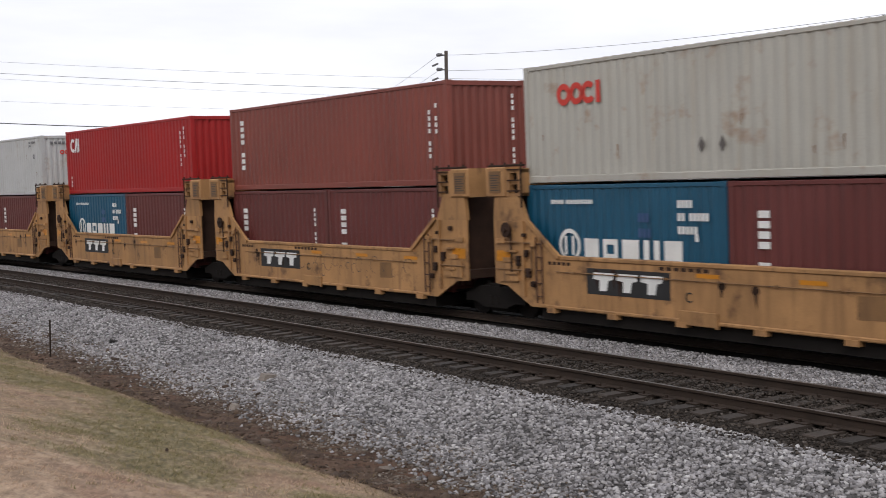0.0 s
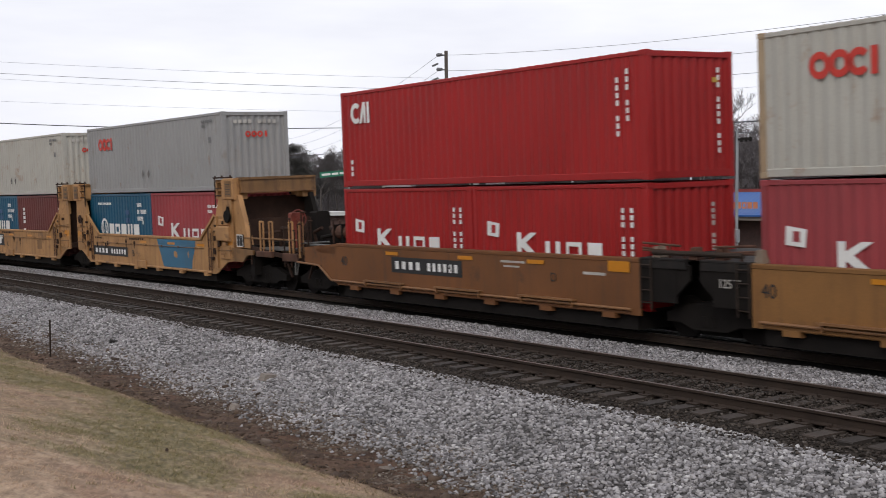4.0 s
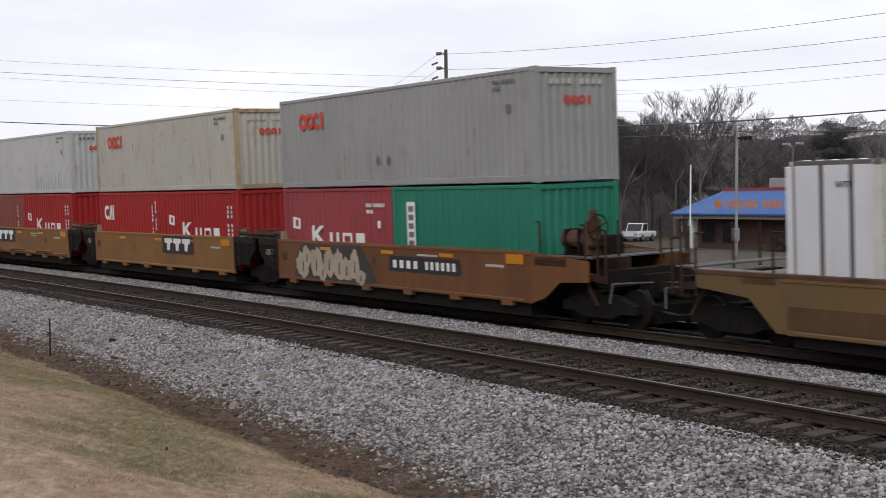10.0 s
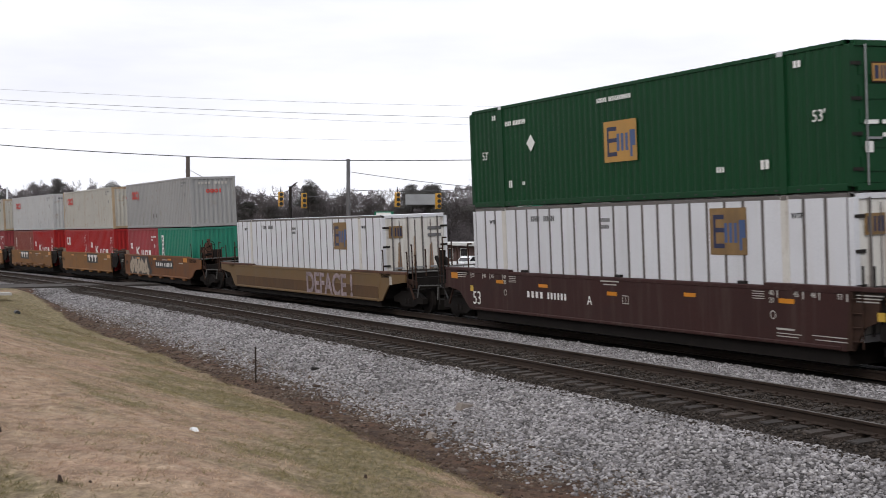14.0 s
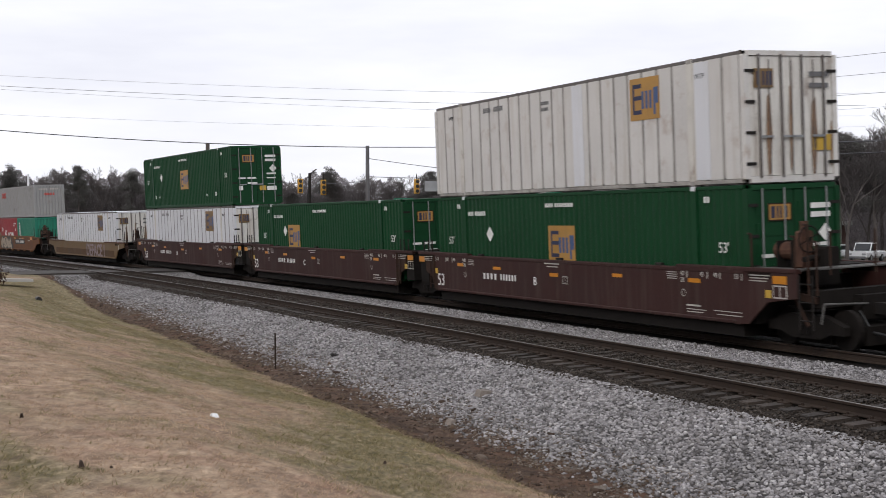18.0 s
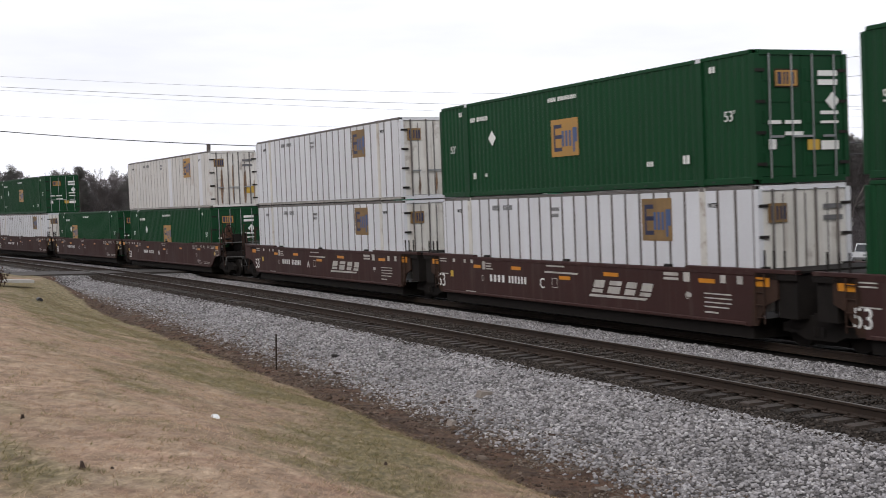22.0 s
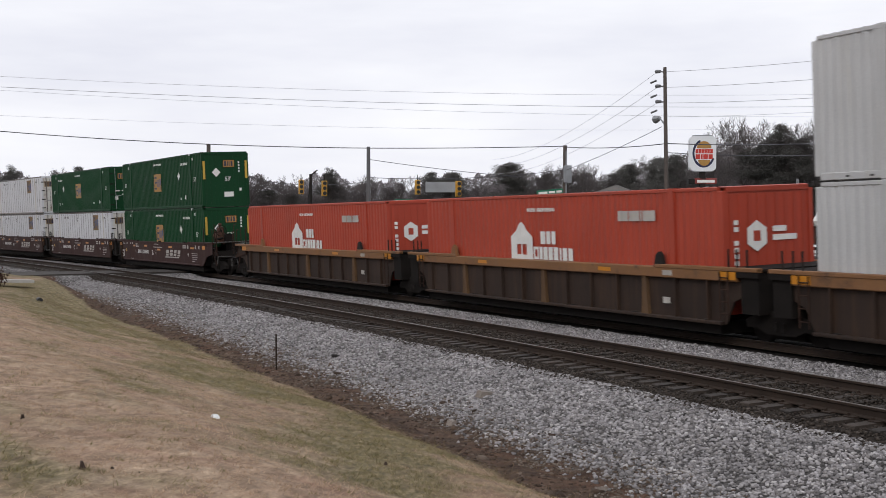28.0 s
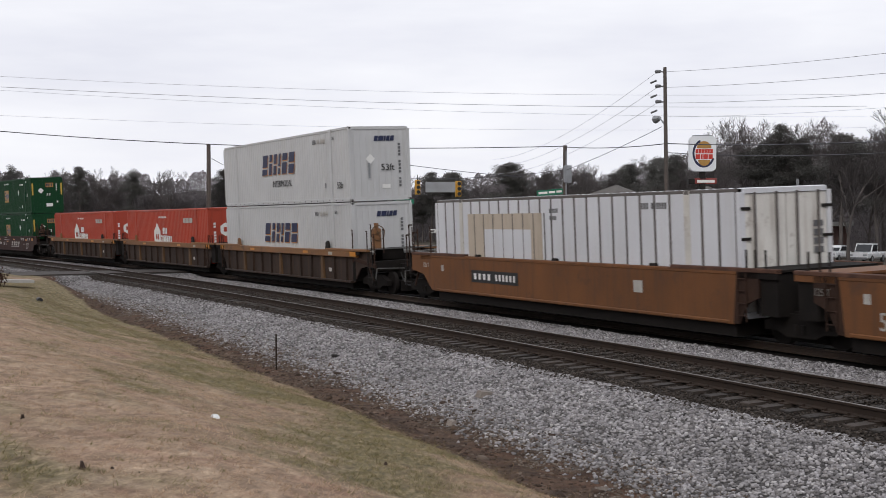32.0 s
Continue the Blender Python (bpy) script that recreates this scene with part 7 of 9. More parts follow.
    for i, x in enumerate(X):
        long_unit(x + mid, "dark red-brown articulated well wagon with white stencils", "wine", i == 0, i == 2, True, None, letter="ACB"[i])
    green_53(X[0] + mid, UP53, "dark green domestic container with a gold logo panel", lx=-0.6)
    white_53(X[0] + mid, LOW53, "white ribbed domestic container with a gold logo panel")
    green_53(155.35 + mid, LOW53, "dark green domestic container with a gold logo panel", lx=-3.95)
    white_53(X[2] + mid, UP53, "aged off-white domestic container with rusty doors", aged=True, faded=False)
    green_53(X[2] + mid, LOW53, "dark green domestic container with a gold logo panel")
    # the second dark brown set
    Y = [198.02, 217.45, 236.9]
    for i, x in enumerate(Y):
        long_unit(x + mid, "dark red-brown articulated well wagon with white stencils", "wine", i == 0, i == 2, True, True, letter="ACB"[i])
    white_53(Y[0] + mid, UP53, "white ribbed domestic container with black seams")
    white_53(Y[0] + mid, LOW53, "white ribbed domestic container with black seams")
    green_53(Y[1] + mid, UP53, "dark green domestic container with a gold logo panel")
    white_53(Y[1] + mid, LOW53, "white ribbed domestic container with black seams")
    green_53(Y[2] + mid, UP53, "dark green domestic container with a gold logo panel", "front", True)
    green_53(Y[2] + mid, LOW53, "dark green domestic container with a gold logo panel", "front", True)
    # the ribbed set
    Z = [260.3, 279.98, 299.3]
    for i, x in enumerate(Z):
        long_unit(x + mid, "rib-sided well wagon, orange top chord and dirty brown sides", "ribbed", i == 0, i == 2)
    orange_53(Z[0] + mid, LOW53, "orange-red domestic container with white marks")
    orange_53(Z[1] + mid, LOW53, "orange-red domestic container with white marks")
    pale_53(Z[2] + mid, UP53, "pale grey domestic container with a dark slanted logo", True)
    pale_53(Z[2] + mid, LOW53, "pale grey domestic container with a dark slanted logo", False)
    # the last set
    Q = [323.0, 342.5]
    long_unit(Q[0] + mid, "orange-brown long well wagon with black end frames", "ochre", True, False)
    long_unit(Q[1] + mid, "empty orange-brown long well wagon with black end frames", "ochre", False, False)
    white_53(Q[0] + mid, 0.5, "white ribbed domestic container with a patched side", patch=1, logo=False, right="door")


train()

# ---- beyond the train: poles, wires, signs, buildings, cars, woods ----
P.update(
    brick=surf("red_brown_brick", (0.085, 0.048, 0.04), 0.85, vary=0.2, vscale=3.0, grain=0.25, gscale=14.0, bump=0.3),
    pinkbrick=surf("pinkish_brick", (0.25, 0.145, 0.125), 0.85, vary=0.15, vscale=3.0, grain=0.2, gscale=14.0),
    blueroof=surf("blue_metal_roof", (0.022, 0.095, 0.30), 0.4, vary=0.08, vscale=0.6),
    redband=surf("dark_red_band", (0.22, 0.035, 0.03), 0.6),
    shingle=surf("grey_shingle", (0.10, 0.092, 0.085), 0.9, vary=0.2, vscale=2.0, grain=0.2, gscale=10.0),
    fascia=surf("beige_fascia_board", (0.20, 0.165, 0.135), 0.7, vary=0.1),
    darkframe=surf("dark_window_frame", (0.03, 0.027, 0.025), 0.5),
    cladding=surf("white_cladding", (0.62, 0.62, 0.60), 0.6, vary=0.06),
    stucco=surf("pale_stucco", (0.42, 0.40, 0.38), 0.8),
    window=surf("dark_window_glass", (0.02, 0.022, 0.025), 0.12, vary=0.3, bump=0.0),
    signwhite=surf("white_sign_face", (0.72, 0.74, 0.76), 0.4, vary=0.03),
    signgreen=surf("green_street_sign", (0.01, 0.16, 0.09), 0.4, vary=0.05),
    signal=surf("yellow_signal_housing", (0.50, 0.27, 0.02), 0.5, vary=0.08),
    asphalt=surf("worn_asphalt", (0.040, 0.034, 0.030), 0.9, vary=0.2, vscale=0.6, grain=0.2, gscale=30.0, space="Object"),
    concrete=surf("pale_concrete", (0.36, 0.35, 0.33), 0.85, vary=0.12),
    bark=surf("grey_bark", (0.095, 0.082, 0.076), 0.95, vary=0.25, vscale=1.0, rnd=0.2, bump=0.0),
    # twigs, needles and woods: colours lightened to stand in for distance haze
    twig=surf("grey_brown_twigs", (0.128, 0.115, 0.113), 0.95, vary=0.2, vscale=0.3, rnd=0.25, bump=0.0),
    needle=surf("dark_pine_needles", (0.120, 0.117, 0.110), 0.9, vary=0.3, vscale=0.8, rnd=0.25, bump=0.0),
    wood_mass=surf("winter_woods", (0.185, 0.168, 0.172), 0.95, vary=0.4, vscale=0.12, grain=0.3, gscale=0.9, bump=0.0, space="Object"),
    bush=surf("red_brown_winter_shrub", (0.075, 0.045, 0.036), 0.9, vary=0.3, rnd=0.2, bump=0.0),
    carwhite=surf("white_car_paint", (0.70, 0.71, 0.72), 0.25, vary=0.03),
    cardark=surf("dark_car_paint", (0.05, 0.045, 0.05), 0.25, vary=0.05),
    orangesign=surf("orange_sign_face", (0.50, 0.17, 0.075), 0.5),
    globe=surf("white_globe_glass", (0.75, 0.75, 0.72), 0.3, vary=0.03),
)


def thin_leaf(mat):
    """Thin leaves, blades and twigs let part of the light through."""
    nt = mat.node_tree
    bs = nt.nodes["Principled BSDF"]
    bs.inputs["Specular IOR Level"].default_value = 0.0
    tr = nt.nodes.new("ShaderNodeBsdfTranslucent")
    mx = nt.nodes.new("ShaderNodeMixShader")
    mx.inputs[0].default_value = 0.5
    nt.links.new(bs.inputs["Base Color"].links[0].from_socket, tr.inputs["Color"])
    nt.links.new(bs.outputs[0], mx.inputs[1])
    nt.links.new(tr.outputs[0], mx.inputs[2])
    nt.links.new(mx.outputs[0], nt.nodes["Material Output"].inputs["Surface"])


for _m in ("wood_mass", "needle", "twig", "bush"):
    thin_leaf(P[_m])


def gz(x, y):
    """Ground height at a place beyond the tracks."""
    d = math.hypot(x + 20, y - (FAR_Y - RADIUS)) - (RADIUS - (FAR_Y - NEAR_Y))
    return float(np.interp(d, PD, PZ))


def wire(a, b, sag, r=0.016, label="sagging black overhead wire", n=18):
    a, b = Vector(a), Vector(b)
    pts = [a.lerp(b, i / n) - Vector((0, 0, 4 * sag * (i / n) * (1 - i / n))) for i in range(n + 1)]
    v, f = [], []
    for i, p in enumerate(pts):
        d = (pts[min(n, i + 1)] - pts[max(0, i - 1)]).normalized()
        u = d.cross(Vector((0, 0, 1))).normalized()
        w = u.cross(d)
        v += [tuple(p + u * r), tuple(p + w * r), tuple(p - u * r), tuple(p - w * r)]
    for i in range(n):
        f += [(4 * i + j, 4 * i + (j + 1) % 4, 4 * i + 4 + (j + 1) % 4, 4 * i + 4 + j) for j in range(4)]
    me = bpy.data.meshes.new("overhead_wire")
    me.from_pydata(v, [], f)
    me.materials.append(P["cable"] if r < 0.0135 else P["wire"])
    tagged(new("overhead_wire", me), label, "wire", "overhead wires")


def pole(name, x, y, top, r, mat, label, lean=(0, 0)):
    p = tagged(new(name), label, "utility pole", "poles beyond the train")
    b = gz(x, y) - 0.3
    built("shaft", P[mat], p, lambda m: m.tube((0, 0, b), (lean[0], lean[1], top), r * 1.15, r * 0.8, 12))
    p.location = (x, y, 0)
    return p


def utility_poles():
    p = pole("utility_pole", -62.35, 42, 11.6, 0.125, "wood", "tall weathered timber utility pole with stand-off insulators", (-0.33, 0))
    for z, dx in ((11.35, -0.32), (10.5, -0.30), (9.6, -0.27)):
        built("insulator", P["greymark"], p, lambda m: (m.tube((dx, 0, z), (dx - 0.75, 0, z + 0.08), 0.05, 0.03), m.tube((dx - 0.9, 0, z + 0.1), (dx - 0.5, 0, z + 0.07), 0.11, 0.09), m.tube((dx - 1.45, 0, z - 0.5), (dx - 0.9, 0, z - 0.42), 0.06)))
    lamp = built("street_lamp_arm", P["galv"], p, lambda m: (m.tube((-0.25, 0, 8.3), (-0.9, 0, 8.75), 0.04), m.tube((-0.25, 0, 8.2), (-0.6, 0, 8.5), 0.03)))
    built("lamp_head", P["galv"], lamp, lambda m: (m.tube((-0.85, 0, 8.72), (-1.3, 0, 8.66), 0.12, 0.24), m.tube((-1.3, 0, 8.66), (-1.34, 0, 8.5), 0.24, 0.1)))
    for z in (11.35, 10.45, 9.55):
        wire((-62.7, 42, z), (-8, 42, z - 0.9), 0.9, 0.011)
        wire((-63.55, 42, z + 0.05), (-150, 74, z - 0.4), 1.2, 0.012)
    wire((-62.6, 42, 8.75), (-8, 42, 8.3), 0.9, 0.006)
    wire((-63.0, 42, 8.2), (-76, 43, 6.2), 0.1, 0.018)
    wire((-62.5, 42, 7.2), (-77.97, 44, 7.9), 0.15, 0.026)
    wire((-62.5, 42, 7.2), (-8, 40, 7.0), 1.0, 0.026)
    p = pole("signal_pole", -86.15, 32.6, 8.1, 0.16, "polegrey", "grey steel signal pole with span wires")
    p = pole("signal_pole", -77.95, 44, 8.0, 0.17, "wood", "timber signal pole with transformer box", (0.08, 0))
    built("box", P["galv"], p, lambda m: m.chamfer(0.2, 0.65, -0.2, 0.2, 5.4, 6.6, 0.06))
    built("conduit", P["galv"], p, lambda m: m.tube((0.2, 0, 2.0), (0.25, 0, 7.6), 0.05))
    p = pole("signal_pole", -88.9, 21.7, 8.15, 0.17, "wood", "dark signal pole beside the crossing")
    wire((-86.15, 32.6, 8.0), (-77.95, 44, 7.95), 0.05, 0.028)
    wire((-86.15, 32.6, 8.0), (-96.35, 8.5, 9.2), 0.25, 0.03)
    wire((-86.15, 32.6, 7.2), (-84.0, 44, 6.0), 0.1, 0.02)
    wire((-88.9, 21.7, 7.3), (-103, 30, 6.1), 0.2, 0.02)
    wire((-103, 30, 6.1), (-86.15, 32.6, 5.6), 0.25, 0.02)
    wire((-86.15, 32.6, 5.9), (-77.95, 44, 6.3), 0.3, 0.02)
    for z0, z1, r in ((11.37, 11.2, 0.008), (10.77, 10.4, 0.013), (10.6, 9.7, 0.007), (9.08, 9.0, 0.006)):
        wire((-80.3, 4.0, z0), (-66, 60, z1 - 0.1), 0.5, r)
    # the light pole before the restaurant, and a leaning stub
    p = pole("light_pole", -62.5, 66, 7.7, 0.11, "galv", "slim grey steel pole with crossarm fittings")
    built("crossarm", P["darksteel"], p, lambda m: (m.box(0.1, 1.3, -0.06, 0.06, 7.0, 7.15), m.tube((0.4, 0, 6.9), (0.4, 0, 7.2), 0.1), m.tube((0.8, 0, 6.9), (0.8, 0, 7.2), 0.1), m.tube((1.2, 0, 6.9), (1.2, 0, 7.2), 0.1)))
    built("meter_box", P["galv"], p, lambda m: m.chamfer(-0.2, 0.35, -0.25, -0.05, 0.0, 0.9, 0.03))
    wire((-62.5, 66, 7.55), (-95, 64, 8.8), 0.4, 0.03)
    wire((-62.5, 66, 7.55), (-30, 66, 7.2), 0.4, 0.03)
    pole("flag_pole", -71.0, 70, 5.55, 0.07, "signwhite", "plain white painted pole at the car park")
    pole("utility_pole", -51.3, 42, 4.8, 0.085, "galv", "short leaning grey steel pole by the road", (0.3, 0))
    wire((-51.0, 42, 2.0), (-86, 60, 2.2), 0.2, 0.02)
    p = pole("light_pole", -72.3, 82.9, 7.3, 0.1, "polegrey", "slim car park light pole with two lamp heads")
    for k in (-1, 1):
        built("lamp_head", P["galv"], p, lambda m: (m.tube((0, 0, 7.2), (k * 0.5, 0, 7.5), 0.04), m.chamfer(min(k * 0.4, k * 1.0), max(k * 0.4, k * 1.0), -0.18, 0.18, 7.42, 7.6, 0.04)))
    pole("light_pole", -230, 25, 11.0, 0.2, "signwhite", "distant white floodlight pole")
    p = pole("utility_pole", -84, 27.5, 6.0, 0.12, "darksteel", "dark crossing signal mast with bracket arms", (0.2, 0))
    built("arm", P["darksteel"], p, lambda m: (m.tube((0.2, 0, 5.9), (1.6, 0, 6.2), 0.04), m.box(-0.15, 0.25, -0.1, 0.1, 3.2, 4.6)))
    lamp = tagged(new("globe_street_lamp"), "black cast-iron street lamp with a white acorn globe", "street lamp")
    b = gz(-53, 45)
    built("post", P["blackpaint"], lamp, lambda m: (m.tube((0, 0, b), (0, 0, b + 0.8), 0.14, 0.09), m.tube((0, 0, b + 0.8), (0, 0, 2.45), 0.06, 0.05)))
    built("globe", P["globe"], lamp, lambda m: (m.tube((0, 0, 2.5), (0, 0, 2.72), 0.12, 0.24, 14), m.tube((0, 0, 2.72), (0, 0, 2.98), 0.24, 0.13, 14)))
    built("finial", P["globe"], lamp, lambda m: m.tube((0, 0, 2.98), (0, 0, 3.2), 0.1, 0.03, 10))
    lamp.location = (-53.07, 45, 0)


def traffic_light(x, y, z, yaw, label="yellow three-lamp traffic light hung on a span wire"):
    t = tagged(new("traffic_light"), label, "traffic light", "traffic lights at the crossing")
    built("housing", P["signal"], t, lambda m: m.chamfer(-0.19, 0.19, -0.14, 0.12, -0.55, 0.55, 0.03), key="tl_house")
    built("hanger", P["darksteel"], t, lambda m: m.tube((0, 0, 0.55), (0, 0, 0.95), 0.03), key="tl_hang")
    for q in (-0.36, 0.0, 0.36):
        built("visor", P["signal"], t, lambda m: m.tube((0, -0.14, 0), (0, -0.38, 0), 0.16, 0.16, 14), key="tl_visor", at=(0, 0, q))
        built("lens", P["blackpaint"], t, lambda m: m.tube((0, -0.382, 0), (0, -0.384, 0), 0.14, 0.14, 14), key="tl_lens", at=(0, 0, q))
    t.location = (x, y, z)
    t.rotation_euler = (0, 0, radians(yaw))


def bar_sign(name, x, y, z, w, h, yaw, mat, label, rows, ink="whitemark", tilt=0):
    s = tagged(new(name), label, "sign")
    built("panel", P[mat], s, lambda m: m.chamfer(-w / 2, w / 2, -0.03, 0.03, -h / 2, h / 2, 0.01))
    for a, b, c, d in rows:
        built("writing_bar", P[ink], s, lambda m: m.add([(a, -0.034, c), (b, -0.034, c), (b, -0.034, d), (a, -0.034, d)], [(0, 1, 2, 3)]))
    s.location, s.rotation_euler = (x, y, z), (0, radians(tilt), radians(yaw))
    return s


def signs():
    for x, y, z in ((-89.93, 38, 5.35), (-82.54, 38, 5.05), (-93.75, 30, 5.4), (-88.29, 30, 5.15)):
        traffic_light(x, y, z, 78)
    bar_sign("street_sign", -92.6, 38, 4.3, 1.5, 0.4, 66, "signgreen", "green street name sign on the span wire", [(-0.6, 0.55, -0.1, 0.12)])
    bar_sign("street_sign", -80.0, 44, 4.8, 1.9, 0.4, 60, "signgreen", "long green street name sign on the span wire", [(-0.82, -0.2, -0.07, 0.08), (-0.1, 0.35, -0.07, 0.08), (0.45, 0.82, -0.07, 0.08)], tilt=-5)
    bar_sign("lane_sign", -85.6, 38, 5.25, 2.2, 0.75, 66, "galv", "back of a grey lane sign on the span wire", [])
    s = tagged(new("restaurant_sign"), "tall white pole sign with a round orange and blue emblem", "sign")
    w, h = 1.04, 1.38

    def face(m):
        pts = []
        for cx, cz, a0 in ((w - 0.35, h - 0.35, 0), (-w + 0.35, h - 0.35, 90), (-w + 0.35, -h + 0.35, 180), (w - 0.35, -h + 0.35, 270)):
            pts += [(cx + 0.35 * math.cos(radians(a0 + k)), cz + 0.35 * math.sin(radians(a0 + k))) for k in (0, 30, 60, 90)]
        m.prism_y(pts, -0.3, 0.3)
    built("cabinet", P["signwhite"], s, face)
    built("cabinet_rim", P["galv"], s, lambda m: (m.box(-w + 0.3, w - 0.3, -0.32, 0.32, h, h + 0.06), m.box(-w + 0.3, w - 0.3, -0.32, 0.32, -h - 0.06, -h)))
    em = built("emblem", P["navymark"], s, lambda m: ring(m, 0.05, 0.0, 0.92, 1.12, 30, 1.9, 5.9, 0.8), at=(0, -0.306, 0))
    built("bun", P["goldmark"], em, lambda m: (ring(m, 0.08, 0.38, 0.0, 0.58, 24, 0.05, math.pi - 0.05), ring(m, 0.08, -0.5, 0.0, 0.48, 24, math.pi + 0.05, 2 * math.pi - 0.05)), at=(0, -0.003, 0))
    built("name_bar", P["redmark"], em, lambda m: (slabs(m, -0.6, 0.0, 1.36, 0.34, (1, 1, 1, 1, 1, 1), -0.006, 0.15), slabs(m, -0.6, -0.45, 1.36, 0.38, (1.2, 0.5, 1.2, 1.1), -0.006, 0.15)))
    built("post", P["darksteel"], s, lambda m: (m.box(-0.22, 0.22, -0.2, 0.2, -9.5, -h), m.box(-0.95, -0.78, -0.12, 0.12, -9.5, -3.7)))
    b = built("board", P["redband"], s, lambda m: m.chamfer(-0.6, 1.1, -0.2, 0.2, -2.4, -1.95, 0.03))
    built("board_bar", P["whitemark"], b, lambda m: m.add([(-0.45, -0.206, -2.3), (0.95, -0.206, -2.3), (0.95, -0.206, -2.08), (-0.45, -0.206, -2.08)], [(0, 1, 2, 3)]))
    built("board", P["darksteel"], s, lambda m: m.chamfer(-1.1, -0.62, -0.2, 0.2, -2.4, -2.0, 0.03))
    b = built("message_board", P["signwhite"], s, lambda m: m.chamfer(-0.75, 1.05, -0.12, 0.12, -6.8, -5.35, 0.03))
    for z, a, c in ((-5.65, -0.25, 0.45), (-5.98, -0.45, 0.7), (-6.3, -0.6, 0.9)):
        built("writing_bar", P["greymark"], b, lambda m: m.add([(a, -0.126, z - 0.16), (c, -0.126, z - 0.16), (c, -0.126, z), (a, -0.126, z)], [(0, 1, 2, 3)]))
    s.location, s.rotation_euler = (-84.3, 60, 8.1), (0, 0, radians(68))


def hip_roof(m, x0, x1, y0, y1, z0, z1, inset, thick=0.12):
    """A hipped roof over a rectangle, with a flat top where inset is small."""
    a = [(x0, y0), (x1, y0), (x1, y1), (x0, y1)]
    b = [(x0 + inset[0], y0 + inset[1]), (x1 - inset[0], y0 + inset[1]), (x1 - inset[0], y1 - inset[1]), (x0 + inset[0], y1 - inset[1])]
    v = [(x, y, z0 - thick) for x, y in a] + [(x, y, z0) for x, y in a] + [(x, y, z1) for x, y in b]
    f = [(3, 2, 1, 0)] + [(i, (i + 1) % 4, 4 + (i + 1) % 4, 4 + i) for i in range(4)] + [(4 + i, 4 + (i + 1) % 4, 8 + (i + 1) % 4, 8 + i) for i in range(4)] + [(8, 9, 10, 11)]
    m.add(v, f)


def window_in(parent, x, y, z0, w, h, frame_mat="cladding"):
    win = built("window", P[frame_mat], parent, lambda m: (m.box(x - w / 2 - 0.07, x + w / 2 + 0.07, y - 0.05, y + 0.03, z0 - 0.07, z0), m.box(x - w / 2 - 0.07, x + w / 2 + 0.07, y - 0.05, y + 0.03, z0 + h, z0 + h + 0.07), m.box(x - w / 2 - 0.07, x - w / 2, y - 0.05, y + 0.03, z0, z0 + h), m.box(x + w / 2, x + w / 2 + 0.07, y - 0.05, y + 0.03, z0, z0 + h)))
    built("pane", P["window"], win, lambda m: m.box(x - w / 2, x + w / 2, y - 0.02, y + 0.02, z0, z0 + h))


